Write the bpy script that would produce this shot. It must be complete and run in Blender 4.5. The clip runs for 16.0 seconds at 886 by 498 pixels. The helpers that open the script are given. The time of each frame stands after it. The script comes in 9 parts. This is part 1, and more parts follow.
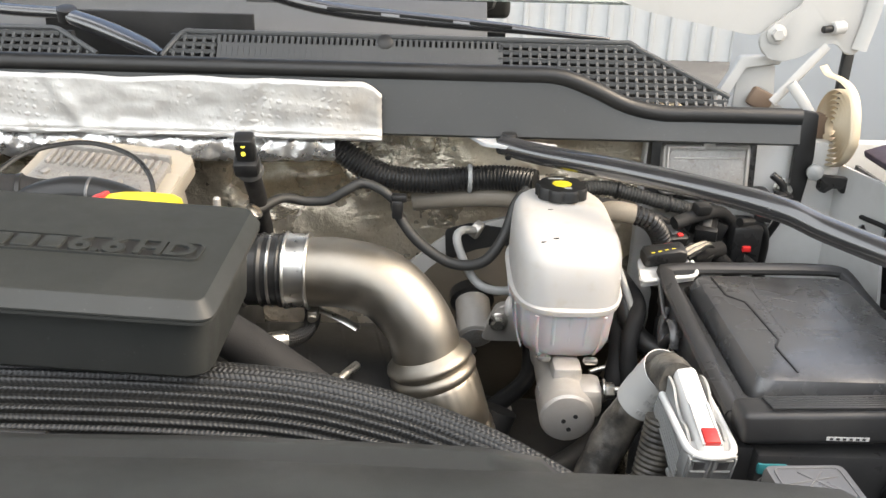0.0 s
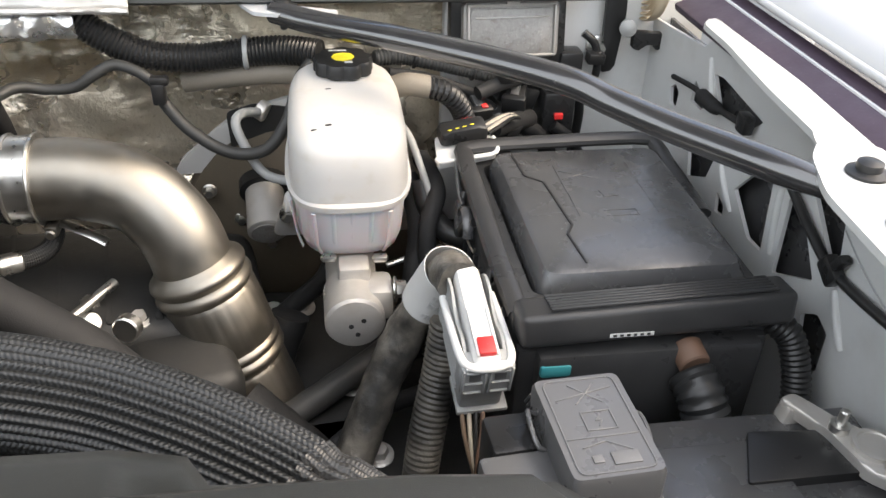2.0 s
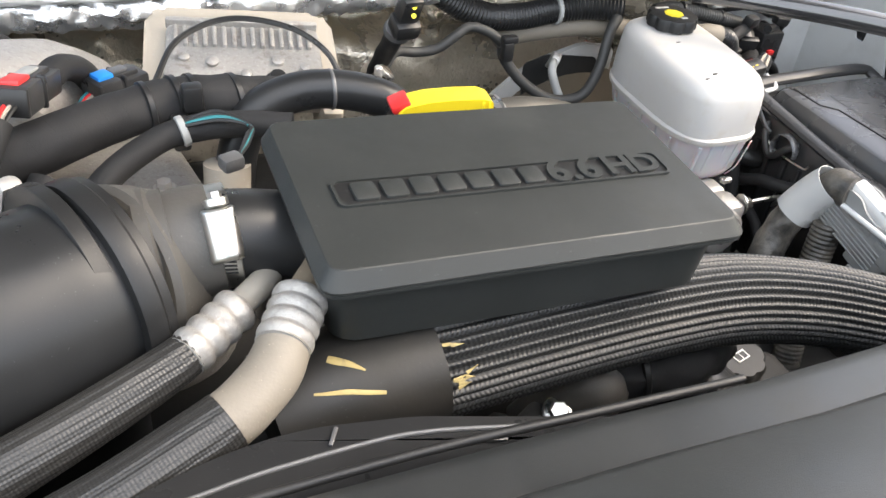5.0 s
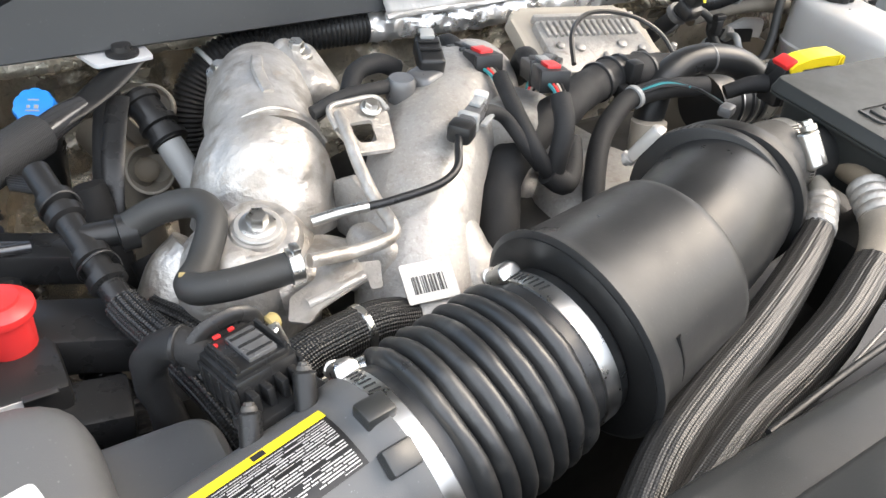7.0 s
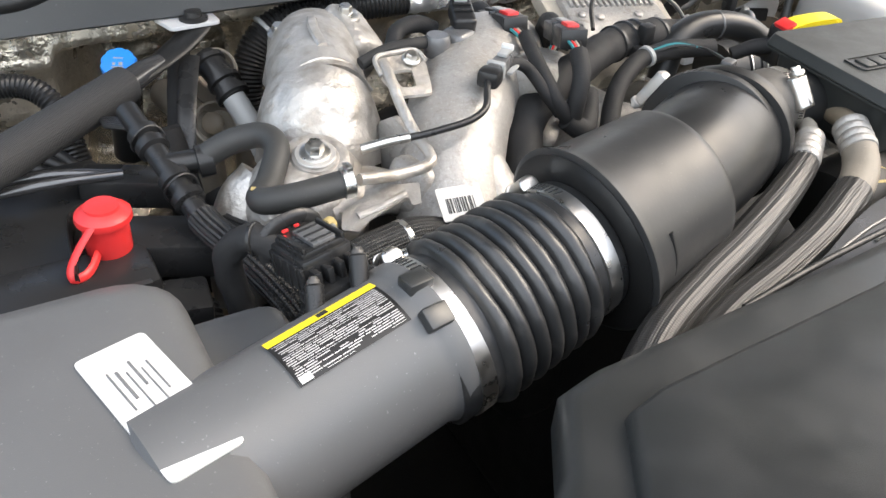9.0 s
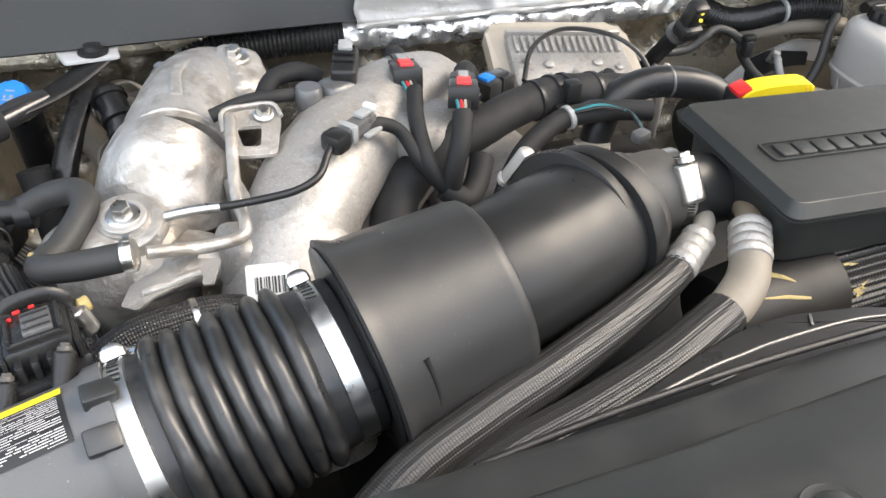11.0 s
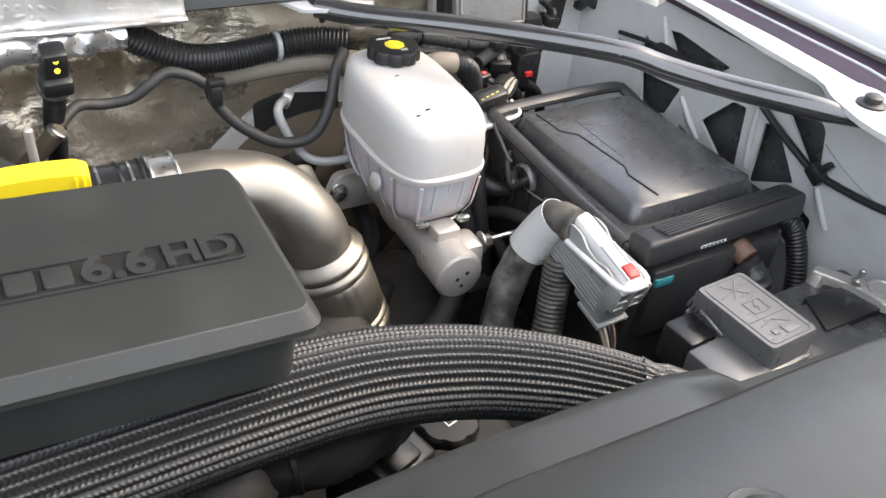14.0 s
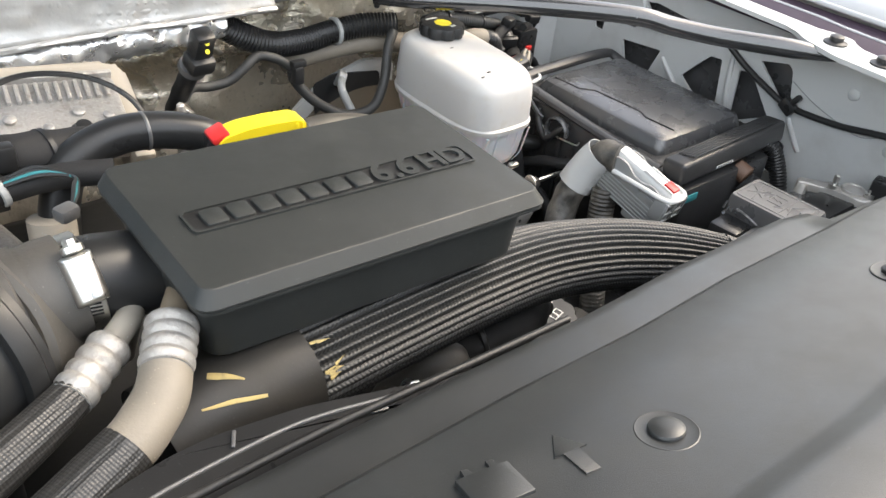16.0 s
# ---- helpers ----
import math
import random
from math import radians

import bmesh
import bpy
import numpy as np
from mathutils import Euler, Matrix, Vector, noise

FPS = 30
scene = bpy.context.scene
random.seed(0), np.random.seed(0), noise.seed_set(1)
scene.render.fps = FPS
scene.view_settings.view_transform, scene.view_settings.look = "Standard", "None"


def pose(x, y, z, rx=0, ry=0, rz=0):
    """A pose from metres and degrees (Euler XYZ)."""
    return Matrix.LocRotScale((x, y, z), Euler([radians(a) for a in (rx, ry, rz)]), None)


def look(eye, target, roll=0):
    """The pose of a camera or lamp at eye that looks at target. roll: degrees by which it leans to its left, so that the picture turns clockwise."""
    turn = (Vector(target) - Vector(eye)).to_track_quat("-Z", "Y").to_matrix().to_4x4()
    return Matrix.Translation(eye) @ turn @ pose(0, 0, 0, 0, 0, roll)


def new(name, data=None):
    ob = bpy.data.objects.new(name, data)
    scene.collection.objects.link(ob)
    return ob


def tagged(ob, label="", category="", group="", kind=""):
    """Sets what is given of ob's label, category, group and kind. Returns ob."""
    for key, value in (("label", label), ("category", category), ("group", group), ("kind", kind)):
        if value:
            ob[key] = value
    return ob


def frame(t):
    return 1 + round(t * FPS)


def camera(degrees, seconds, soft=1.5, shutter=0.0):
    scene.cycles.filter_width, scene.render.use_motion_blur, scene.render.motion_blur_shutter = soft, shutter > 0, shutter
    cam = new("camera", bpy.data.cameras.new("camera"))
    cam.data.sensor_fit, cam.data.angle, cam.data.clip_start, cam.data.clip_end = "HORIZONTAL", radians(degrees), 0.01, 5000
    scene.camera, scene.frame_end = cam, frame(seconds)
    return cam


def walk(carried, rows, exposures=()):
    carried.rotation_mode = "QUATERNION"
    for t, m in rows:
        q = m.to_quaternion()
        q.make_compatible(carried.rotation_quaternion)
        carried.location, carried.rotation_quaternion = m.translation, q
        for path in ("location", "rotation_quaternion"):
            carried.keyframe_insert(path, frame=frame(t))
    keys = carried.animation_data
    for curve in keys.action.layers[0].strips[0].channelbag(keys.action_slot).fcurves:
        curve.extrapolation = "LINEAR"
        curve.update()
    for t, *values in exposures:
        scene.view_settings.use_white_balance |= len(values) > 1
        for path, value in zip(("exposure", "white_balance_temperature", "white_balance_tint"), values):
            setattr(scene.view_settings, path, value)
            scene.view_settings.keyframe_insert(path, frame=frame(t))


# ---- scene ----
cam = camera(55.8, 16.0)
PATH = [
    (0, (0.006, -0.003, 1.625), (0.015, 1.832, 0.831), 1.6),
    (0.5, (0.036, 0.046, 1.633), (0.063, 1.871, 0.816), 1.5),
    (1, (0.071, 0.063, 1.608), (0.171, 1.815, 0.648), 2.1),
    (1.5, (0.111, 0.077, 1.608), (0.303, 1.762, 0.547), 2.7),
    (2, (0.119, 0.099, 1.618), (0.398, 1.748, 0.521), 2.3),
    (2.5, (0.055, 0.116, 1.636), (0.406, 1.72, 0.494), 3.1),
    (3, (-0.075, 0.098, 1.669), (0.327, 1.666, 0.494), 3.5),
    (3.2, (-0.135, 0.079, 1.688), (0.298, 1.628, 0.499), 3.6),
    (5.3, (-0.568, 0.144, 1.673), (0.151, 1.555, 0.452), 6.4),
    (5.5, (-0.62, 0.146, 1.67), (0.115, 1.553, 0.454), 5.9),
    (6, (-0.825, 0.155, 1.688), (-0.004, 1.519, 0.477), 6.5),
    (6.5, (-0.962, 0.171, 1.694), (-0.08, 1.506, 0.495), 5.8),
    (7, (-1.053, 0.195, 1.704), (-0.119, 1.496, 0.505), 6.2),
    (7.5, (-1.106, 0.208, 1.713), (-0.133, 1.482, 0.518), 6.7),
    (8, (-1.118, 0.162, 1.709), (-0.16, 1.448, 0.513), 6.1),
    (8.2, (-1.122, 0.132, 1.702), (-0.181, 1.429, 0.504), 5.8),
    (10.3, (-1.013, 0.076, 1.728), (-0.302, 1.51, 0.53), 2.9),
    (10.5, (-0.967, 0.082, 1.729), (-0.293, 1.525, 0.519), 2.7),
    (11, (-0.829, 0.08, 1.73), (-0.258, 1.564, 0.516), 2.4),
    (11.5, (-0.692, 0.066, 1.733), (-0.181, 1.575, 0.523), 2.3),
    (12, (-0.574, 0.073, 1.731), (-0.086, 1.587, 0.518), 3.9),
    (12.5, (-0.449, 0.084, 1.718), (0.044, 1.604, 0.516), 3.9),
    (13, (-0.339, 0.101, 1.722), (0.184, 1.61, 0.517), 4.3),
    (13.5, (-0.268, 0.121, 1.694), (0.479, 1.538, 0.495), 5.8),
    (14, (-0.275, 0.13, 1.693), (0.608, 1.476, 0.506), 6.6),
    (14.5, (-0.294, 0.128, 1.696), (0.667, 1.432, 0.522), 5.7),
    (15, (-0.335, 0.119, 1.693), (0.685, 1.381, 0.523), 5.8),
    (15.5, (-0.42, 0.107, 1.685), (0.654, 1.34, 0.535), 6.3),
    (16, (-0.561, 0.104, 1.7), (0.554, 1.31, 0.558), 6.6),
]
walk(cam, [(t, look(eye, target, roll)) for t, eye, target, roll in PATH], [(0.0, 1.72, 6800, 7.0), (0.6, 1.57, 6750, 7.2), (2.0, 1.64, 6650, 7.5), (5.5, 1.74, 6350, 7.5), (8.0, 1.55, 6350, 7.5), (10.5, 1.5, 6350, 7.5), (12.6, 1.76, 6400, 7.0), (14.0, 1.71, 6400, 9.0), (15.5, 1.68, 6450, 8.5), (16.0, 1.62, 6500, 6.5)])
SKY, SUN = 0.15, 1.5


# world and light: bright overcast daylight falling into the bay from the front
world = bpy.data.worlds.new("sky")
world.use_nodes = True
scene.world = world
wn = world.node_tree
sky = wn.nodes.new("ShaderNodeTexSky")
sky.sky_type, sky.sun_disc = "NISHITA", False
sky.sun_elevation, sky.sun_rotation = radians(48), radians(100)
sky.air_density, sky.dust_density, sky.ozone_density = 1.1, 6.0, 1.0
wn.links.new(sky.outputs[0], wn.nodes["Background"].inputs[0])
wn.nodes["Background"].inputs[1].default_value = SKY
sun = new("sun", bpy.data.lights.new("sun", "SUN"))
sun.data.energy, sun.data.angle, sun.data.color = SUN, radians(100), (1.0, 0.97, 0.93)
sun.matrix_world = look((-2.0, -1.3, 3.3), (-0.1, 0.6, 1.2))


# ---- materials ----
def rgba(c):
    return (*c, 1.0) if len(c) == 3 else c


class Mat:
    """A node material with a few shortcuts."""

    def __init__(self, name, color, rough=0.5, metal=0.0, **more):
        self.m = bpy.data.materials.new(name)
        self.m.use_nodes = True
        self.t = self.m.node_tree
        self.b = self.t.nodes["Principled BSDF"]
        self.b.inputs["Base Color"].default_value = rgba(color)
        self.b.inputs["Roughness"].default_value = rough
        self.b.inputs["Metallic"].default_value = metal
        for k, v in more.items():
            self.b.inputs[k.replace("_", " ")].default_value = v
        self.color = color
        self.coord = self.t.nodes.new("ShaderNodeTexCoord").outputs["Object"]
        self.height = None

    def node(self, kind, **props):
        n = self.t.nodes.new(kind)
        for k, v in props.items():
            if k in n.inputs:
                n.inputs[k].default_value = v
        return n

    def link(self, a, b):
        self.t.links.new(a, b)

    def noise(self, scale, detail=4, rough=0.55, coord=None, stretch=None):
        n = self.node("ShaderNodeTexNoise", Scale=scale, Detail=detail, Roughness=rough)
        c = coord or self.coord
        if stretch:
            mp = self.node("ShaderNodeMapping")
            mp.inputs["Scale"].default_value = stretch
            self.link(c, mp.inputs[0])
            c = mp.outputs[0]
        self.link(c, n.inputs["Vector"])
        return n.outputs["Fac"]

    def ramp(self, fac, a, b, ca=0.0, cb=1.0):
        r = self.node("ShaderNodeMapRange")
        r.inputs[1].default_value, r.inputs[2].default_value, r.inputs[3].default_value, r.inputs[4].default_value = a, b, ca, cb
        self.link(fac, r.inputs[0])
        return r.outputs[0]

    def mix(self, fac, other):
        """Lay another colour over the base colour by fac."""
        m = self.t.nodes.new("ShaderNodeMix")
        m.data_type = "RGBA"
        inp = self.b.inputs["Base Color"]
        if inp.is_linked:
            self.link(inp.links[0].from_socket, m.inputs[6])
        else:
            m.inputs[6].default_value = inp.default_value
        m.inputs[7].default_value = rgba(other)
        self.link(fac, m.inputs[0])
        self.link(m.outputs[2], inp)
        return self

    def dirt(self, other, scale=14, lo=0.48, hi=0.68, amount=0.7, detail=6):
        return self.mix(self.ramp(self.noise(scale, detail, 0.6), lo, hi, 0, amount), other)

    def rough_var(self, scale, lo, hi, stretch=None):
        self.link(self.ramp(self.noise(scale, 5, 0.6, stretch=stretch), 0.3, 0.7, lo, hi), self.b.inputs["Roughness"])
        return self

    def bump(self, fac, strength=0.3, dist=0.001):
        n = self.node("ShaderNodeBump", Strength=strength, Distance=dist)
        self.link(fac, n.inputs["Height"])
        if self.b.inputs["Normal"].is_linked:
            self.link(self.b.inputs["Normal"].links[0].from_socket, n.inputs["Normal"])
        self.link(n.outputs[0], self.b.inputs["Normal"])
        return self

    def uvcoord(self):
        return self.node("ShaderNodeUVMap").outputs[0]

    def calc(self, op, a, b=0.0):
        n = self.t.nodes.new("ShaderNodeMath")
        n.operation = op
        for k, v in ((0, a), (1, b)):
            if isinstance(v, (int, float)):
                n.inputs[k].default_value = v
            else:
                self.link(v, n.inputs[k])
        return n.outputs[0]

    def weave(self, pitch_u, pitch_v):
        """A plain over-and-under weave in the swept UV (metres)."""
        s = self.node("ShaderNodeSeparateXYZ")
        self.link(self.uvcoord(), s.inputs[0])
        u = self.calc("MULTIPLY", s.outputs[0], 2 * math.pi / pitch_u)
        v = self.calc("MULTIPLY", s.outputs[1], 2 * math.pi / pitch_v)
        a = self.calc("SINE", self.calc("ADD", u, v))
        b = self.calc("SINE", self.calc("SUBTRACT", u, v))
        return self.ramp(self.calc("MULTIPLY", a, b), -1, 1)


def plastic(name, color, rough=0.5, grain=1400, strength=0.12, dust=0.35, dustc=(0.16, 0.15, 0.14), spec=0.38):
    m = Mat(name, color, rough, Specular_IOR_Level=0.5 if color[0] > 0.05 else spec)
    m.dirt(dustc, 9, 0.5, 0.8, dust)
    m.rough_var(22, rough - 0.08, rough + 0.12)
    speck = m.ramp(m.noise(420, 2, 0.5), 0.70, 0.76, 0, 0.5)
    m.mix(speck, tuple(min(0.5, 2.2 * c + 0.03) for c in color))
    m.bump(m.noise(grain, 2), strength, 0.0006)
    m.bump(m.noise(7, 3), 0.08, 0.004)
    return m.m


M = {}
M["cover"] = plastic("grained_black_plastic", (0.022, 0.0238, 0.0228), 0.46, 1700, 0.22, 0.4, (0.045, 0.0465, 0.045))
M["black"] = plastic("black_plastic", (0.017, 0.017, 0.0172), 0.30, 900, 0.12, 0.4, (0.036, 0.035, 0.033))
# Copy of black_plastic with brighter light put into its colour.
M["fuse"] = plastic("light_lifted_black_plastic", (0.028, 0.028, 0.0285), 0.33, 900, 0.12, 0.4, (0.07, 0.069, 0.066))
M["tube"] = plastic("smooth_black_duct", (0.017, 0.0175, 0.018), 0.33, 300, 0.06, 0.5, (0.032, 0.032, 0.032))
M["panel"] = plastic("grained_grey_panel", (0.020, 0.0212, 0.021), 0.36, 1500, 0.2, 0.25, (0.045, 0.045, 0.045), 0.52)
M["rubber"] = plastic("black_rubber", (0.014, 0.014, 0.014), 0.38, 500, 0.12, 0.5, (0.042, 0.040, 0.038))
M["hose"] = plastic("grey_rubber_hose", (0.034, 0.034, 0.0325), 0.5, 700, 0.15, 0.5, (0.055, 0.052, 0.048))
M["cowl"] = plastic("dark_grey_cowl", (0.052, 0.0545, 0.056), 0.46, 1300, 0.15, 0.25, (0.075, 0.075, 0.075))
M["tape"] = plastic("black_cloth_tape", (0.01, 0.01, 0.0105), 0.55, 1100, 0.4, 0.5, (0.032, 0.031, 0.029))
M["grey_box"] = plastic("dark_grey_plastic", (0.085, 0.0845, 0.085), 0.32, 1100, 0.14, 0.3, (0.11, 0.105, 0.10))
M["connector"] = plastic("pale_grey_plastic", (0.29, 0.295, 0.29), 0.42, 600, 0.08, 0.5, (0.25, 0.24, 0.22))
M["white_plastic"] = plastic("white_plastic", (0.60, 0.60, 0.585), 0.4, 600, 0.06, 0.25, (0.5, 0.48, 0.45))
M["grey_mark"] = plastic("worn_grey_relief", (0.13, 0.13, 0.132), 0.4)
M["red"] = plastic("red_plastic", (0.62, 0.03, 0.03), 0.35, 500, 0.05, 0.2, (0.4, 0.05, 0.05))
M["yellow"] = plastic("yellow_plastic", (0.8, 0.62, 0.02), 0.38, 500, 0.05, 0.1, (0.6, 0.45, 0.1))
M["blue"] = plastic("blue_plastic", (0.02, 0.2, 0.65), 0.4, 500, 0.05, 0.15, (0.1, 0.2, 0.4))
M["teal"] = plastic("teal_plastic", (0.03, 0.2, 0.22), 0.45)
M["orange"] = plastic("copper_orange", (0.15, 0.085, 0.055), 0.55, 300, 0.3, 0.8, (0.06, 0.045, 0.035))
M["tan"] = plastic("tan_bracket", (0.36, 0.322, 0.265), 0.55, 300, 0.15, 0.5, (0.29, 0.25, 0.195))
M["beige_hose"] = plastic("dusty_beige_hose", (0.20, 0.175, 0.14), 0.62, 500, 0.3, 0.8, (0.11, 0.092, 0.07))
M["silicone"] = plastic("dusty_dark_silicone", (0.013, 0.0125, 0.0115), 0.5, 400, 0.12, 0.6, (0.040, 0.034, 0.025))
# Grime, and the deep bay's shade put into the near-black colour.
M["dark"] = plastic("dark_grime_and_shade", (0.015, 0.0152, 0.015), 0.55, 200, 0.3, 0.7, (0.034, 0.031, 0.027))
M["block"] = plastic("dirty_cast_metal", (0.06, 0.056, 0.05), 0.5, 300, 0.35, 0.7, (0.04, 0.034, 0.027))
M["dull_pipe"] = plastic("dull_alloy_pipe", (0.26, 0.245, 0.215), 0.45, 300, 0.1, 0.6, (0.17, 0.15, 0.12))
M["tan_pipe"] = plastic("stained_tan_pipe", (0.20, 0.165, 0.12), 0.45, 300, 0.1, 0.6, (0.10, 0.08, 0.06))
# Scuffed duct plastic, lighter than the duct for reflected sky.
M["sleeve"] = plastic("scuffed_sheen_sleeve", (0.026, 0.0265, 0.027), 0.34, 300, 0.08, 0.7, (0.055, 0.054, 0.052))
M["airbox"] = plastic("dark_grey_airbox", (0.095, 0.0965, 0.098), 0.42, 1300, 0.18, 0.3, (0.065, 0.064, 0.062))
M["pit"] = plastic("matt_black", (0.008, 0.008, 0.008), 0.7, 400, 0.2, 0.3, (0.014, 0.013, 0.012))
M["ink"] = Mat("white_print", (0.8, 0.8, 0.78), 0.5).m
M["ink_yellow"] = Mat("yellow_print", (0.75, 0.62, 0.03), 0.5).m
M["ink_grey"] = Mat("grey_print", (0.45, 0.45, 0.44), 0.5).m
M["ink_black"] = Mat("black_print", (0.02, 0.02, 0.02), 0.5).m
M["chalk"] = Mat("yellow_paint_mark", (0.36, 0.28, 0.11), 0.7).dirt((0.16, 0.13, 0.07), 120, 0.5, 0.65, 0.6).m
M["label"] = Mat("white_paper_label", (0.52, 0.52, 0.505), 0.45).dirt((0.6, 0.58, 0.54), 40, 0.5, 0.8, 0.3).m
M["black_label"] = Mat("black_label", (0.015, 0.015, 0.015), 0.35).m

m = Mat("white_body_paint", (0.44, 0.445, 0.45), 0.28, Coat_Weight=0.5)
m.dirt((0.5, 0.49, 0.46), 18, 0.52, 0.85, 0.35).bump(m.noise(600, 2), 0.03, 0.0004)
M["paint"] = m.m
m = Mat("pale_grey_bay_paint", (0.51, 0.515, 0.507), 0.36)
m.dirt((0.33, 0.32, 0.3), 14, 0.5, 0.8, 0.5).bump(m.noise(500, 2), 0.05, 0.0005)
m.rough_var(30, 0.28, 0.45)
M["bay"] = m.m

m = Mat("stainless_steel", (0.285, 0.267, 0.235), 0.40, 1.0)
m.dirt((0.34, 0.275, 0.2), 7, 0.45, 0.8, 0.6)
m.rough_var(60, 0.38, 0.54)
m.bump(m.noise(900, 3, stretch=(1, 1, 6)), 0.06, 0.0005)
M["steel"] = m.m

m = Mat("bright_clamp_steel", (0.62, 0.61, 0.58), 0.3, 1.0)
m.rough_var(90, 0.22, 0.42)
m.dirt((0.5, 0.45, 0.38), 30, 0.55, 0.8, 0.4)
M["clamp"] = m.m

m = Mat("cast_aluminium", (0.365, 0.352, 0.332), 0.55, 0.45)
m.dirt((0.30, 0.265, 0.22), 13, 0.48, 0.78, 0.6)
m.rough_var(35, 0.3, 0.56)
m.dirt((0.20, 0.165, 0.12), 5, 0.52, 0.66, 0.55, 8)
m.dirt((0.16, 0.13, 0.10), 60, 0.58, 0.7, 0.5, 5)
m.dirt((0.2, 0.185, 0.165), 230, 0.54, 0.68, 0.3, 2)
m.dirt((0.58, 0.56, 0.53), 330, 0.58, 0.68, 0.3, 2)
m.bump(m.noise(700, 4, 0.7), 0.4, 0.001)
m.bump(m.noise(26, 4, 0.6), 0.45, 0.007)
m.bump(m.noise(85, 4, 0.65), 0.4, 0.0025)
M["cast"] = m.m

m = Mat("pressed_heat_shield", (0.47, 0.447, 0.415), 0.48, 0.65)
m.dirt((0.33, 0.29, 0.235), 16, 0.48, 0.76, 0.6)
m.dirt((0.24, 0.205, 0.16), 40, 0.5, 0.66, 0.55, 2)
m.dirt((0.62, 0.60, 0.57), 70, 0.55, 0.68, 0.5, 3)
m.rough_var(45, 0.32, 0.56)
m.dirt((0.22, 0.175, 0.125), 6, 0.52, 0.66, 0.4, 8)
vr = m.node("ShaderNodeTexVoronoi", Scale=26.0)
m.link(m.coord, vr.inputs["Vector"])
m.bump(vr.outputs["Distance"], 0.35, 0.006)
m.bump(m.noise(20, 4, 0.6), 0.5, 0.008)
m.bump(m.noise(75, 4, 0.65), 0.7, 0.0032)
m.bump(m.noise(400, 3), 0.2, 0.0008)
M["shield"] = m.m

m = Mat("dull_cast_iron", (0.52, 0.50, 0.47), 0.45, 0.6)
m.dirt((0.32, 0.275, 0.22), 17, 0.48, 0.78, 0.6)
m.bump(m.noise(500, 4, 0.7), 0.35, 0.0008)
M["master"] = m.m

m = Mat("crinkled_foil", (0.46, 0.457, 0.447), 0.42, 0.6)
sx = m.node("ShaderNodeSeparateXYZ")
m.link(m.coord, sx.inputs[0])
wob = m.calc("MULTIPLY", m.noise(34, 3), 0.022)
u_ = m.calc("MULTIPLY", m.calc("ADD", m.calc("ADD", sx.outputs[0], m.calc("MULTIPLY", sx.outputs[2], 0.8)), wob), 2 * math.pi / 0.018)
v_ = m.calc("MULTIPLY", m.calc("ADD", m.calc("SUBTRACT", sx.outputs[0], m.calc("MULTIPLY", sx.outputs[2], 1.3)), wob), 2 * math.pi / 0.023)
loz = m.calc("MULTIPLY", m.ramp(m.calc("MULTIPLY", m.calc("SINE", u_), m.calc("SINE", v_)), 0.3, 0.9), m.ramp(m.noise(16, 4), 0.46, 0.62))
m.dirt((0.46, 0.39, 0.31), 7, 0.5, 0.75, 0.5)
m.dirt((0.58, 0.575, 0.565), 50, 0.5, 0.72, 0.4, 3)
m.bump(loz, 0.35, 0.0014)
m.bump(m.noise(24, 4, 0.55), 0.35, 0.004)
m.bump(m.noise(120, 4, 0.65), 0.3, 0.0012)
m.rough_var(40, 0.34, 0.56)
M["foil"] = m.m

m = Mat("dirty_foil_insulation", (0.68, 0.61, 0.49), 0.36, 0.6)
worn = m.ramp(m.noise(6.5, 5, 0.6), 0.44, 0.68)
m.mix(m.calc("MULTIPLY", worn, 0.65), (0.42, 0.355, 0.25))
m.dirt((0.27, 0.22, 0.155), 26, 0.56, 0.78, 0.4)
m.dirt((0.17, 0.14, 0.10), 150, 0.60, 0.70, 0.4, 3)
m.link(m.ramp(worn, 0, 1, 0.76, 0.34), m.b.inputs["Metallic"])
m.link(m.ramp(m.calc("ADD", worn, m.calc("MULTIPLY", m.noise(30, 4), 0.5)), 0.2, 1.3, 0.19, 0.5), m.b.inputs["Roughness"])
mp_ = m.node("ShaderNodeMapping")
mp_.inputs["Scale"].default_value, mp_.inputs["Rotation"].default_value = (16.0, 16.0, 90.0), (0.0, radians(-48), 0.0)
m.link(m.coord, mp_.inputs[0])
streak = m.calc("MULTIPLY", m.noise(1.0, 5, 0.62, coord=mp_.outputs[0]), m.ramp(m.noise(5, 2), 0.5, 0.62))
m.bump(streak, 0.6, 0.006)
m.bump(m.noise(13, 4, 0.55), 0.5, 0.010)
crease = m.calc("ABSOLUTE", m.calc("SUBTRACT", m.noise(24, 5, 0.6), 0.5))
m.bump(m.ramp(crease, 0.0, 0.10), 0.32, 0.003)
fold = m.calc("ABSOLUTE", m.calc("SUBTRACT", m.noise(62, 4, 0.6), 0.5))
m.bump(m.ramp(fold, 0.0, 0.15), 0.22, 0.0015)
m.bump(m.noise(130, 4, 0.65), 0.3, 0.0012)
M["insulation"] = m.m

m = Mat("foil_tape", (0.86, 0.85, 0.83), 0.22, 0.85)
m.bump(m.noise(60, 4, 0.6), 0.4, 0.004)
m.rough_var(50, 0.2, 0.42)
M["foil_wrap"] = m.m

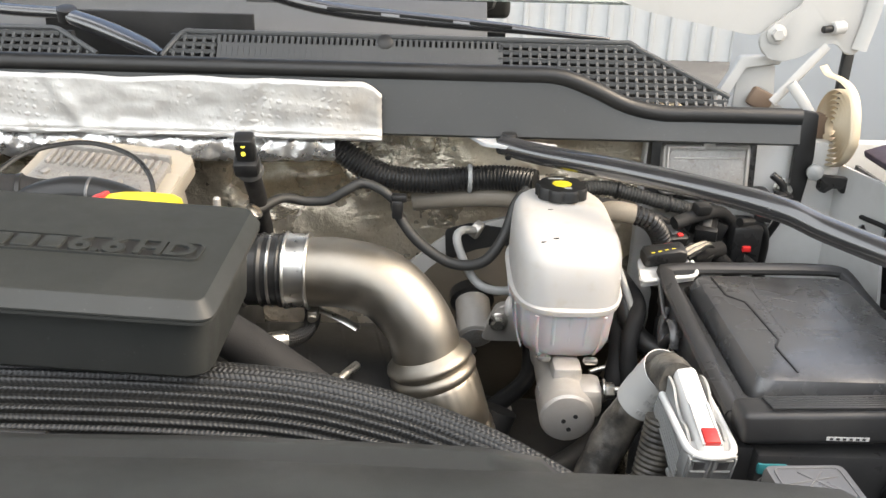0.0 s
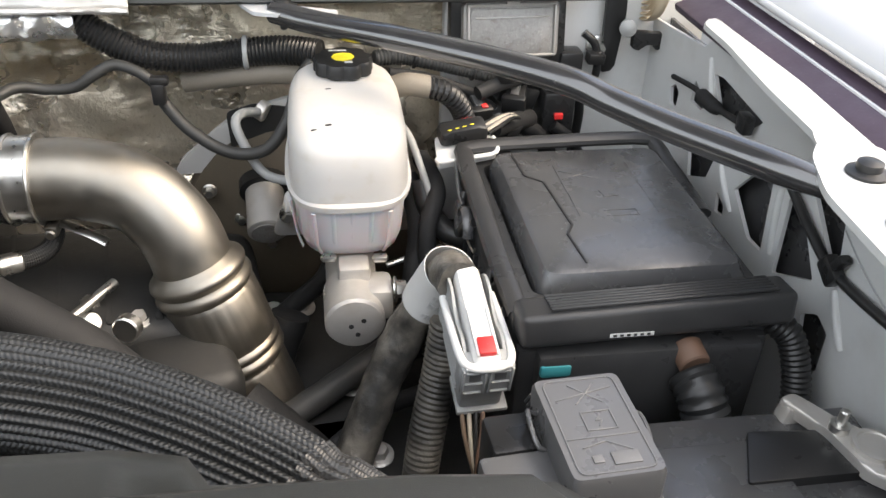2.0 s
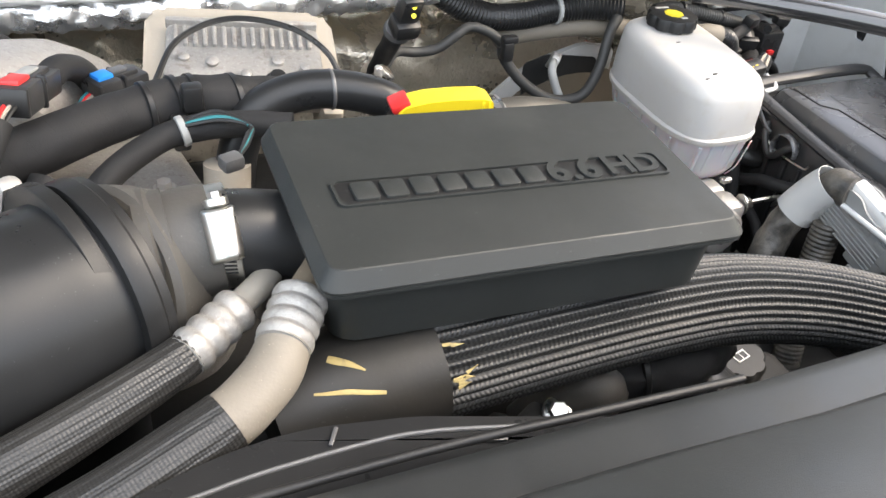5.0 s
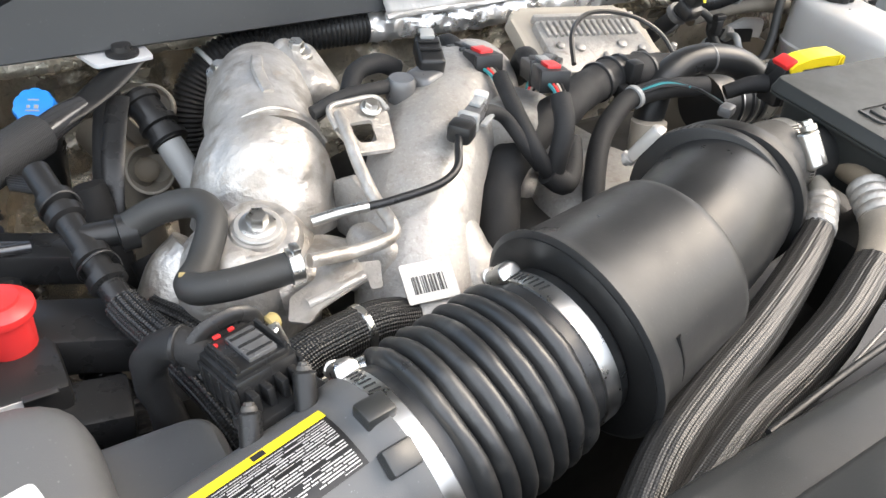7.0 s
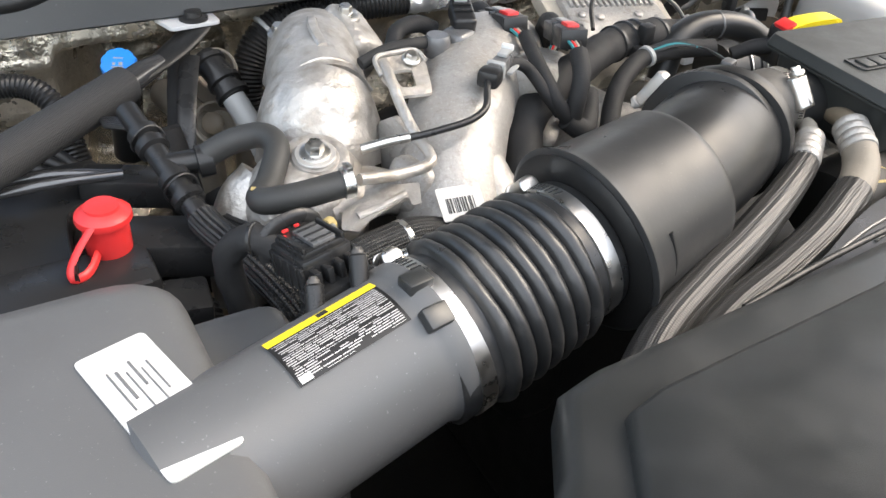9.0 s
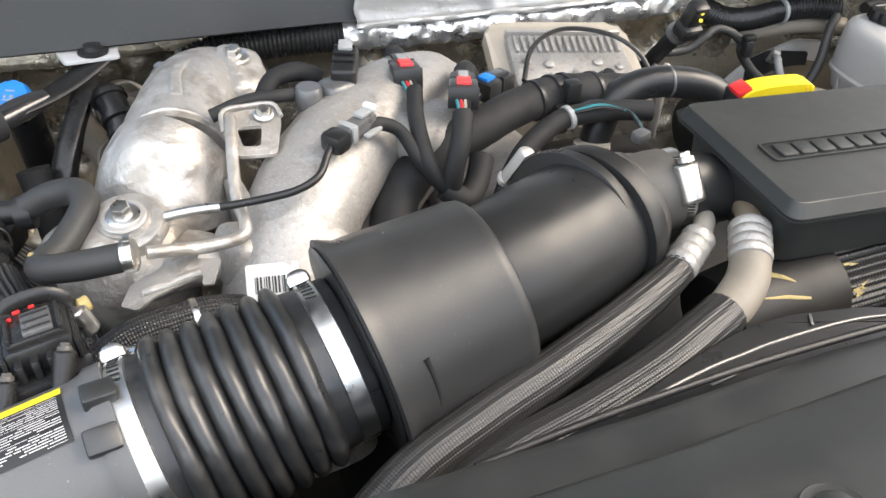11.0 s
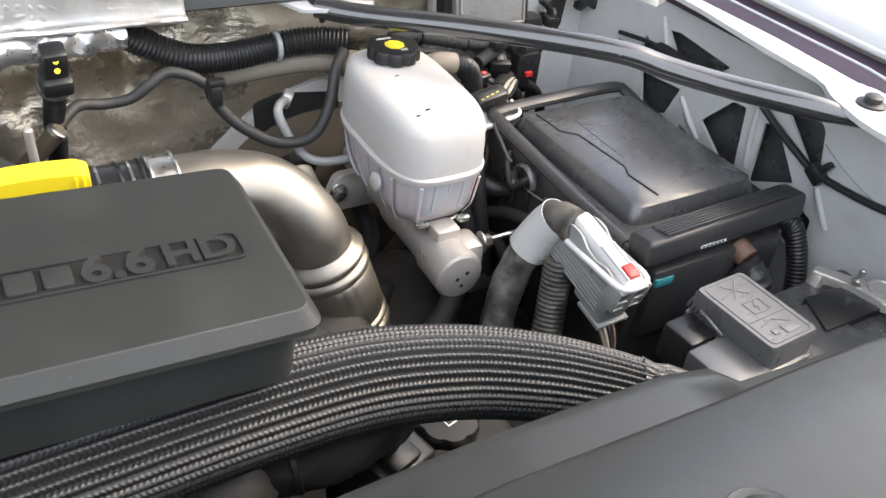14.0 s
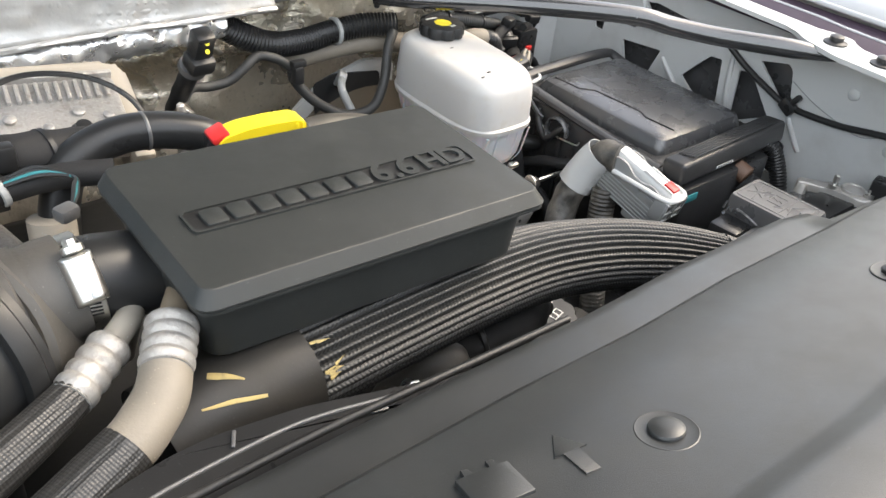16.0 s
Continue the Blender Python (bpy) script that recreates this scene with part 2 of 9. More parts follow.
m = Mat("milky_reservoir_plastic", (0.465, 0.453, 0.433), 0.36, Subsurface_Weight=0.35, Subsurface_Scale=0.02)
m.b.inputs["Subsurface Radius"].default_value = (1.0, 0.9, 0.75)
m.dirt((0.47, 0.42, 0.34), 9, 0.5, 0.8, 0.4).bump(m.noise(90, 3), 0.06, 0.001)
m.dirt((0.40, 0.35, 0.27), 45, 0.56, 0.72, 0.35)
M["milky"] = m.m
m = Mat("fluid_filled_plastic", (0.47, 0.445, 0.465), 0.34, Subsurface_Weight=0.35, Subsurface_Scale=0.02)
m.dirt((0.46, 0.43, 0.43), 15, 0.5, 0.85, 0.4)
M["milky_low"] = m.m


def braid(name, color, pale, pu, pv, strength=0.7):
    m = Mat(name, color, 0.36)
    w = m.weave(pu, pv)
    m.mix(m.ramp(w, 0.5, 0.95, 0, 0.85), pale)
    m.dirt((0.04, 0.038, 0.034), 12, 0.5, 0.8, 0.35)
    m.bump(w, strength, 0.0012)
    return m.m


m = Mat("braided_sleeve", (0.0075, 0.0079, 0.0080), 0.42)
sp_ = m.node("ShaderNodeSeparateXYZ")
m.link(m.uvcoord(), sp_.inputs[0])
# cords lean one way on a rib and the other way on the next
rib_ = 2 * math.pi * 0.0376 / 34
lean = m.calc("PINGPONG", m.calc("ADD", sp_.outputs[1], rib_ / 2), rib_)
cord = m.calc("SINE", m.calc("ADD", m.calc("MULTIPLY", sp_.outputs[0], 2 * math.pi / 0.0036), m.calc("MULTIPLY", lean, 2 * math.pi / 0.0062)))
cord = m.ramp(cord, -1, 1)
m.mix(m.ramp(cord, 0.35, 0.9, 0, 0.5), (0.033, 0.035, 0.036))
m.dirt((0.032, 0.032, 0.030), 12, 0.5, 0.8, 0.3)
m.bump(cord, 0.36, 0.0009)
M["braid"] = m.m
M["braid_pale"] = braid("worn_braided_sleeve", (0.020, 0.0195, 0.0185), (0.036, 0.0355, 0.034), 0.0042, 0.0044, 0.28)
M["braid_fine"] = braid("fine_braid", (0.006, 0.006, 0.006), (0.05, 0.05, 0.05), 0.0044, 0.0056, 0.8)
m = Mat("foam_wrap", (0.022, 0.022, 0.022), 0.75)
m.bump(m.weave(0.0035, 0.005), 0.5, 0.001)
M["foam"] = m.m
M["primer"] = plastic("dark_violet_primer", (0.044, 0.029, 0.044), 0.45, 300, 0.1, 0.5, (0.075, 0.053, 0.072))
# Black plastic made greyer: reflected sky sheen is put into the colour.
M["lid"] = plastic("sheen_grey_black_plastic", (0.056, 0.056, 0.0575), 0.25, 1200, 0.15, 0.5, (0.075, 0.074, 0.072))
M["booster"] = plastic("dusty_brown_steel", (0.085, 0.07, 0.05), 0.5, 300, 0.2, 0.7, (0.05, 0.04, 0.027))
M["spring"] = plastic("pale_yellow_steel", (0.50, 0.42, 0.30), 0.45, 300, 0.1, 0.3, (0.36, 0.29, 0.2))
# The hinge's white paint, its dimmer light put into a greyer colour.
M["dimmed_pale"] = plastic("dimmed_pale_paint", (0.40, 0.395, 0.38), 0.45, 300, 0.08, 0.4, (0.27, 0.25, 0.22))
M["rust"] = plastic("rusty_brown_steel", (0.16, 0.11, 0.075), 0.7, 300, 0.3, 0.7, (0.07, 0.05, 0.035))
m = Mat("moulded_bellows_rubber", (0.020, 0.0205, 0.021), 0.33, Specular_IOR_Level=0.6)
m.dirt((0.085, 0.083, 0.079), 38, 0.56, 0.72, 0.45, 4)
m.dirt((0.075, 0.073, 0.068), 16, 0.5, 0.75, 0.55).rough_var(30, 0.24, 0.46)
m.bump(m.noise(500, 3), 0.12, 0.0006)
M["bellows"] = m.m
m = Mat("spiral_cloth_tape", (0.017, 0.017, 0.0175), 0.68, Specular_IOR_Level=0.28)
m.dirt((0.048, 0.046, 0.043), 11, 0.5, 0.8, 0.5)
sp_ = m.node("ShaderNodeSeparateXYZ")
m.link(m.uvcoord(), sp_.inputs[0])
wrap_ = m.calc("FRACT", m.calc("DIVIDE", m.calc("ADD", sp_.outputs[0], m.calc("MULTIPLY", sp_.outputs[1], 0.16)), 0.017))
m.bump(wrap_, 0.75, 0.0014)
m.bump(m.noise(900, 3), 0.35, 0.0006)
M["tape"] = m.m
m = Mat("dusty_cloth_tape", (0.03, 0.029, 0.027), 0.42, Specular_IOR_Level=0.5)
m.dirt((0.20, 0.18, 0.15), 24, 0.42, 0.7, 0.8)
m.bump(m.noise(26, 4, 0.6), 0.6, 0.005)
m.bump(m.noise(140, 4, 0.65), 0.5, 0.0016)
m.rough_var(45, 0.28, 0.55)
M["dusty_tape"] = m.m
m = Mat("satin_black_bar", (0.026, 0.026, 0.027), 0.26, Coat_Weight=0.6, Specular_IOR_Level=0.9)
m.dirt((0.05, 0.047, 0.045), 20, 0.5, 0.8, 0.4).rough_var(40, 0.14, 0.28)
M["bar"] = m.m
for k in ("panel", "lid", "grey_box"):
    M[k].node_tree.nodes["Principled BSDF"].inputs["Specular IOR Level"].default_value = 0.7 if k == "panel" else 0.8
m = Mat("asphalt", (0.09, 0.088, 0.085), 0.85)
m.dirt((0.14, 0.135, 0.13), 3).bump(m.noise(200, 4), 0.4, 0.004)
M["ground"] = m.m
m = Mat("white_metal_siding", (0.44, 0.45, 0.45), 0.5)
m.dirt((0.36, 0.36, 0.35), 2, 0.45, 0.75, 0.5)
M["siding"] = m.m
m = Mat("windscreen_glass", (0.55, 0.6, 0.58), 0.03, 0.0, Transmission_Weight=0.9, IOR=1.5)
M["glass"] = m.m
m = Mat("amber_lens", (0.9, 0.3, 0.02), 0.25)
M["amber"] = m.m


# ---- building helpers ----
BASE = {}


def finish(bm, name, mat, origin, sharp=38):
    bmesh.ops.remove_doubles(bm, verts=bm.verts, dist=1e-6)
    bm.normal_update()
    bmesh.ops.translate(bm, verts=bm.verts, vec=-Vector(origin))
    me = bpy.data.meshes.new(name)
    for f in bm.faces:
        f.smooth = True
    bm.to_mesh(me)
    bm.free()
    me.set_sharp_from_angle(angle=radians(sharp))
    me.materials.append(mat)
    return me


def thing(name, at, label, category, group="", kind=""):
    at = tuple(at)[:3]
    ob = new(name)
    ob.empty_display_size = 0.02
    ob.location = at
    BASE[ob] = Vector(at)
    return tagged(ob, label, category, group, kind)


def part(name, bm, material, parent, label="", sharp=38):
    base = BASE[parent]
    ob = new(name, finish(bm, name, M[material], base, sharp))
    ob.parent = parent
    BASE[ob] = base
    return tagged(ob, label)


def solid(name, bm, material, label, category, group="", kind="", at=None, sharp=38):
    """A thing that is one mesh; its origin is its lowest middle."""
    if at is None:
        vs = [v.co for v in bm.verts]
        at = (sum(v.x for v in vs) / len(vs), sum(v.y for v in vs) / len(vs), min(v.z for v in vs))
    ob = new(name, finish(bm, name, M[material], at, sharp))
    ob.location = at
    BASE[ob] = Vector(at)
    return tagged(ob, label, category, group, kind)


def box(bm, c, s, bev=0.003, rot=(0, 0, 0), seg=2, taper=1.0):
    """A bevelled box with centre c, size s and Euler turn rot in degrees; taper scales its top."""
    t = bmesh.new()
    bmesh.ops.create_cube(t, size=1.0)
    for v in t.verts:
        k = taper if v.co.z > 0 else 1.0
        v.co = Vector((v.co.x * s[0] * k, v.co.y * s[1] * k, v.co.z * s[2]))
    if bev > 0:
        bmesh.ops.bevel(t, geom=list(t.edges), offset=min(bev, 0.45 * min(s)), segments=seg, affect="EDGES", profile=0.5)
    t.transform(pose(*c, *rot))
    add(bm, t)
    return bm


def add(bm, t):
    me = bpy.data.meshes.new("tmp")
    t.to_mesh(me)
    t.free()
    bm.from_mesh(me)
    bpy.data.meshes.remove(me)
    return bm


def frame_of(axis, up=(0, 0, 1)):
    z = Vector(axis).normalized()
    x = Vector(up).cross(z)
    if x.length < 1e-4:
        x = Vector((1, 0, 0)).cross(z)
    x.normalize()
    y = z.cross(x)
    return Matrix((x, y, z)).transposed()


def lathe(bm, profile, p0, axis, seg=32, lobes=0, depth=0.0, up=(0, 0, 1)):
    """Turn a profile of (radius, height) round the axis from p0. lobes: scallops round the rim."""
    t = bmesh.new()
    rings = []
    for r, h in profile:
        ring = []
        for i in range(seg):
            a = 2 * math.pi * i / seg
            k = r * (1 - depth * (0.5 + 0.5 * math.cos(lobes * a)) ** 3) if lobes else r
            ring.append(t.verts.new((k * math.cos(a), k * math.sin(a), h)))
        rings.append(ring)
    for a, b in zip(rings, rings[1:]):
        for i in range(seg):
            j = (i + 1) % seg
            t.faces.new((a[i], a[j], b[j], b[i]))
    t.faces.new(list(reversed(rings[0])))
    t.faces.new(rings[-1])
    t.transform(Matrix.Translation(p0) @ frame_of(axis, up).to_4x4())
    return add(bm, t)


def cyl(bm, p0, p1, r, r1=None, seg=24, bev=0.0015):
    p0, p1 = Vector(p0), Vector(p1)
    n = (p1 - p0).length
    r1 = r if r1 is None else r1
    return lathe(bm, [(r - bev, 0), (r, bev), (r1, n - bev), (r1 - bev, n)], p0, p1 - p0, seg)


def spline(pts, step):
    """Catmull-Rom through the points, evenly stepped; each point may carry more numbers than three."""
    P = [np.array(p, float) for p in pts]
    P = [2 * P[0] - P[1]] + P + [2 * P[-1] - P[-2]]
    fine = []
    for i in range(1, len(P) - 2):
        a, b, c, d = P[i - 1:i + 3]
        for k in range(24):
            t = k / 24
            fine.append(0.5 * (2 * b + (c - a) * t + (2 * a - 5 * b + 4 * c - d) * t * t + (3 * b - a - 3 * c + d) * t ** 3))
    fine.append(P[-2])
    fine = np.array(fine)
    s = np.concatenate([[0], np.cumsum(np.linalg.norm(np.diff(fine[:, :3], axis=0), axis=1))])
    n = max(2, int(round(s[-1] / step)) + 1)
    q = np.linspace(0, s[-1], n)
    return np.stack([np.interp(q, s, fine[:, k]) for k in range(fine.shape[1])], 1), q


def sweep(bm, pts, r=None, seg=20, step=0.006, flute=None, corr=None, squash=(1.0, 1.0), up=(0, 0, 1), section=None, wrinkle=0.0, caps=True, round_uv=None):
    """A hose along the points. r: radius, or the fourth number of each point. round_uv: one radius for the whole UV. flute: (count, depth) of lengthwise ribs; corr: (pitch, depth) of rings."""
    if corr:
        step = corr[0] / 4
    P, q = spline(pts, step)
    t = bmesh.new()
    uv = t.loops.layers.uv.new("UVMap")
    tang = np.gradient(P[:, :3], axis=0)
    n0 = Vector(up)
    rings = []
    for i, p in enumerate(P):
        d = Vector(tang[i]).normalized()
        n0 = (n0 - d * n0.dot(d)).normalized()
        b0 = d.cross(n0)
        rad = r if r is not None else p[3]
        if corr:
            rad *= 1 - corr[1] * (0.5 + 0.5 * math.cos(2 * math.pi * q[i] / corr[0]))
        ring = []
        for k in range(seg):
            a = 2 * math.pi * k / seg
            rr = rad
            if flute:
                rr += flute[1] * abs(math.cos(a * flute[0] / 2)) - flute[1]
            if wrinkle:
                rr *= 1 + wrinkle * noise.noise(Vector((q[i] * 60, math.cos(a) * 1.6, math.sin(a) * 1.6)))
            cx, cy = math.cos(a) * rr * squash[0], math.sin(a) * rr * squash[1]
            ring.append(t.verts.new(Vector(p[:3]) + b0 * cx + n0 * cy))
        rings.append((ring, q[i], rad))
    for (A, ua, ra), (B, ub, rb) in zip(rings, rings[1:]):
        for k in range(seg):
            j = (k + 1) % seg
            f = t.faces.new((A[k], A[j], B[j], B[k]))
            v0, v1 = 2 * math.pi * (round_uv or ra) * k / seg, 2 * math.pi * (round_uv or ra) * (k + 1) / seg
            for lp, c in zip(f.loops, ((ua, v0), (ua, v1), (ub, v1), (ub, v0))):
                lp[uv].uv = c
    if caps:
        t.faces.new(list(reversed(rings[0][0])))
        t.faces.new(rings[-1][0])
    return add(bm, t)


def rounded(pts, r, n=4):
    """Round the corners of a 2D outline."""
    out = []
    m = len(pts)
    for i in range(m):
        a, b, c = Vector(pts[i - 1]), Vector(pts[i]), Vector(pts[(i + 1) % m])
        u, w = (a - b), (c - b)
        k = min(r, 0.45 * u.length, 0.45 * w.length)
        p, q = b + u.normalized() * k, b + w.normalized() * k
        for j in range(n + 1):
            s = j / n
            out.append(tuple((1 - s) ** 2 * p + 2 * s * (1 - s) * b + s * s * q))
    return out


def slab(bm, outline, h0, h1, m=None, bev=0.002, seg=2):
    """An outline in x, y pulled from height h0 to h1, top edge bevelled, set in place by the matrix m."""
    t = bmesh.new()
    lo = [t.verts.new((x, y, h0)) for x, y in outline]
    hi = [t.verts.new((x, y, h1)) for x, y in outline]
    n = len(lo)
    t.faces.new(lo)
    top = t.faces.new(hi)
    for i in range(n):
        t.faces.new((lo[i], lo[(i + 1) % n], hi[(i + 1) % n], hi[i]))
    if bev > 0:
        bmesh.ops.bevel(t, geom=list(top.edges), offset=bev, segments=seg, affect="EDGES", profile=0.5)
    bmesh.ops.recalc_face_normals(t, faces=t.faces)
    if m is not None:
        t.transform(m)
    return add(bm, t)


def rect(x0, y0, x1, y1, r=0.0, n=4):
    p = [(x0, y0), (x1, y0), (x1, y1), (x0, y1)]
    return rounded(p, r, n) if r else p


def hexbolt(bm, p, axis=(0, 0, 1), r=0.008, h=0.007, washer=1.5):
    a = Vector(axis).normalized()
    p = Vector(p)
    lathe(bm, [(r * washer, 0), (r * washer, 0.0015), (r * 1.25, 0.003)], p, a, 24)
    lathe(bm, [(r, 0.002), (r, 0.002 + h * 0.8), (r * 0.85, 0.002 + h)], p, a, 6)
    return bm


def B():
    return bmesh.new()


def band(bm, p, axis, r, w, t=0.0012, seg=40):
    """A hose clamp band."""
    a = Vector(axis).normalized()
    return lathe(bm, [(r, -w / 2), (r + t, -w / 2 + 0.0008), (r + t, w / 2 - 0.0008), (r, w / 2)], p, a, seg)


# ---- the large structure ----
def wall_sheet(outline, holes, thick, m):
    """A flat sheet with real openings, in local x, y, thickened along local z and set by m."""
    t = bmesh.new()
    for loop in [outline] + holes:
        vs = [t.verts.new((x, y, 0)) for x, y in loop]
        for i in range(len(vs)):
            t.edges.new((vs[i], vs[(i + 1) % len(vs)]))
    bmesh.ops.triangle_fill(t, use_beauty=True, use_dissolve=False, edges=list(t.edges))
    bmesh.ops.recalc_face_normals(t, faces=t.faces)
    g = bmesh.ops.extrude_face_region(t, geom=list(t.faces))
    for v in g["geom"]:
        if isinstance(v, bmesh.types.BMVert):
            v.co.z -= thick
    bmesh.ops.recalc_face_normals(t, faces=t.faces)
    t.transform(m)
    return t


# ground and the far wall behind the truck
bm = B()
box(bm, (0, 0, -0.05), (400, 400, 0.1), 0)
solid("ground", bm, "ground", "grey asphalt yard under the truck", "ground", kind="structure")

bm = B()
box(bm, (2.0, 9.0, 2.5), (16.0, 0.1, 5.0), 0)
siding = solid("wall_north", bm, "siding", "white ribbed metal wall of a building behind the truck", "wall", kind="structure")
rib = B()
box(rib, (0, 8.93, 2.5), (0.05, 0.05, 5.0), 0.008)
rib_me = finish(rib, "siding_rib", M["siding"], (0, 8.93, 0))
for i in range(48):
    o = new("siding_rib", rib_me)
    o.parent = siding
    o.location = Vector((-4.0 + i * 0.22, 8.93, 0)) - BASE[siding]

# bay sides: firewall, inner fenders, front support, floor
bm = B()
t = bmesh.new()
n = 190
grid = []
for iz in range(75):
    row = []
    for ix in range(n + 1):
        x, z = -1.3 + 1.62 * ix / n, 0.75 + 0.62 * iz / 74
        y = 1.065 + 0.02 * noise.noise(Vector((x * 6, z * 7, 0.3))) + 0.012 * (1 - 2 * abs(noise.noise(Vector((x * 18 + z * 6, z * 13, 2))))) + 0.005 * (1 - 2 * abs(noise.noise(Vector((x * 46, z * 34 + x * 14, 5)))))
        y += 0.05 * max(0, 1.15 - z)
        y += 0.0035 * (1 - 2 * abs(noise.noise(Vector((x * 95 + z * 60, z * 70 - x * 40, 9)))))
        # pressed ledge that runs across under the corrugated loom
        y -= 0.022 * max(0.0, 1 - abs(z - 1.285 + 0.17 * max(0.0, x + 0.2)) / 0.02) if x < 0.1 else 0.0
        # dark pocket pressed into the sheet
        y += 0.07 * max(0.0, 1 - ((x + 0.20) / 0.085) ** 4 - ((z - 1.252) / 0.032) ** 4) ** 0.5
        # deep dark recess round the heater pipes
        y += 0.13 * min(1.0, max(0.0, 1.5 - max(abs(x + 0.885) / 0.10, abs(z - 1.17) / 0.085)) / 0.5)
        # the sheet is cut back round the brake bracket
        cut = min(1.0, max(0.0, 1.6 - max(abs(x - 0.05) / 0.09, abs(z - 1.165) / 0.055)) / 0.35)
        y += (1.10 - y) * cut
        row.append(t.verts.new((x, y, z)))
    grid.append(row)
for a, b in zip(grid, grid[1:]):
    for i in range(n):
        t.faces.new((a[i], a[i + 1], b[i + 1], b[i]))
g = bmesh.ops.extrude_face_region(t, geom=list(t.faces))
for v in g["geom"]:
    if isinstance(v, bmesh.types.BMVert):
        v.co.y += 0.02
bmesh.ops.recalc_face_normals(t, faces=t.faces)
add(bm, t)
solid("firewall", bm, "insulation", "dirty foil-faced insulation on the firewall", "firewall", kind="structure", sharp=180)

bm = B()
box(bm, (0.46, 1.075, 1.04), (0.285, 0.02, 0.58), 0.004)
box(bm, (0.30, 1.06, 1.18), (0.06, 0.02, 0.3), 0.006)
solid("firewall_panel", bm, "bay", "white painted firewall panel beside the fender", "firewall", kind="structure")

# driver-side inner fender with its triangular openings; local x runs to -y, local y up
m_f = Matrix(((0, 0, -1, 0.535), (-1, 0, 0, 0), (0, 1, 0, 0), (0, 0, 0, 1)))
tri = [
    [(-0.925, 1.276), (-0.893, 1.262), (-0.898, 1.250), (-0.928, 1.250)],
    [(-0.886, 1.298), (-0.864, 1.302), (-0.772, 1.294), (-0.790, 1.279), (-0.858, 1.268)],
    [(-0.917, 1.226), (-0.840, 1.234), (-0.856, 1.190), (-0.898, 1.170)],
    [(-0.793, 1.211), (-0.752, 1.258), (-0.731, 1.260), (-0.721, 1.182), (-0.749, 1.180)],
    [(-0.699, 1.256), (-0.679, 1.260), (-0.635, 1.208), (-0.694, 1.176)],
    [(-0.672, 1.281), (-0.629, 1.292), (-0.621, 1.285), (-0.611, 1.246), (-0.624, 1.238)],
    [(-0.636, 1.172), (-0.615, 1.187), (-0.596, 1.180), (-0.594, 1.140), (-0.607, 1.130), (-0.626, 1.137)],
    [(-0.985, 1.243), (-0.972, 1.252), (-0.960, 1.246), (-0.962, 1.225), (-0.978, 1.225)],
    [(-0.826, 1.190), (-0.806, 1.184), (-0.803, 1.172), (-0.822, 1.168)],
]
tri = [rounded(q, 0.003, 2) for q in tri]
outl = [(-1.07, 0.75), (-0.1, 0.75), (-0.1, 1.35), (-0.885, 1.35), (-0.92, 1.315), (-1.07, 1.30)]
fender = thing("fender_inner_east", (0.54, 0.6, 0.75), "white painted inner fender with dark triangular openings", "inner fender", kind="structure")
bm = B()
add(bm, wall_sheet(outl, tri, 0.004, m_f))
part("panel", bm, "bay", fender)
# flat sheet close behind the openings; its colour stands for the cavity's dimness
bm = B()
box(bm, (0.558, 0.58, 1.02), (0.004, 1.0, 0.56), 0)
part("backing", bm, "lid", fender, "grey sheet behind the openings, toned for their dim cavity")
# rolled top flange
bm = B()
fl = [(0.53, 0.90), (0.508, 0.885), (0.506, 0.82), (0.494, 0.713), (0.488, 0.618), (0.466, 0.59), (0.448, 0.537), (0.442, 0.45), (0.43, 0.2), (0.49, 0.2), (0.501, 0.499), (0.507, 0.541), (0.532, 0.552), (0.528, 0.586), (0.522, 0.595), (0.53, 0.72)]
slab(bm, rounded(fl, 0.012, 3), 1.349, 1.355, None, 0.002)
part("flange", bm, "bay", fender)
for p in ((0.491, 0.560, 1.355), (0.478, 0.490, 1.355)):
    bm = B()
    lathe(bm, [(0.015, 0), (0.015, 0.002), (0.009, 0.004), (0.009, 0.009), (0.005, 0.011)], p, (0, 0, 1), 20)
    part("fastener", bm, "black", fender, "black push fastener")
for q in (((0.524, 0.53), 1.287), ((0.524, 0.46), 1.235)):
    bm = B()
    lathe(bm, [(0.008, 0), (0.008, 0.002), (0.006, 0.0035)], (0.535, q[0][1], q[1]), (-1, 0, 0), 20)
    part("plug", bm, "bay", fender)
for (y0, z0, y1, z1) in ((0.834, 1.225, 0.790, 1.185), (0.716, 1.28, 0.706, 1.19), (0.605, 1.22, 0.575, 1.18), (0.90, 1.31, 0.872, 1.262), (0.44, 1.33, 0.40, 1.22)):
    bm = B()
    sweep(bm, [(0.536, y0, z0), (0.534, (y0 + y1) / 2, (z0 + z1) / 2), (0.536, y1, z1)], 0.004, 10, 0.01)
    part("bead", bm, "bay", fender)

bm = B()
sweep(bm, [(0.534, 0.615, 1.272), (0.534, 0.585, 1.258), (0.534, 0.55, 1.247), (0.534, 0.50, 1.238), (0.534, 0.46, 1.262), (0.534, 0.44, 1.285)], 0.0008, 6, 0.008)
part("sealer_line", bm, "connector", fender, "thin wavering sealer line")

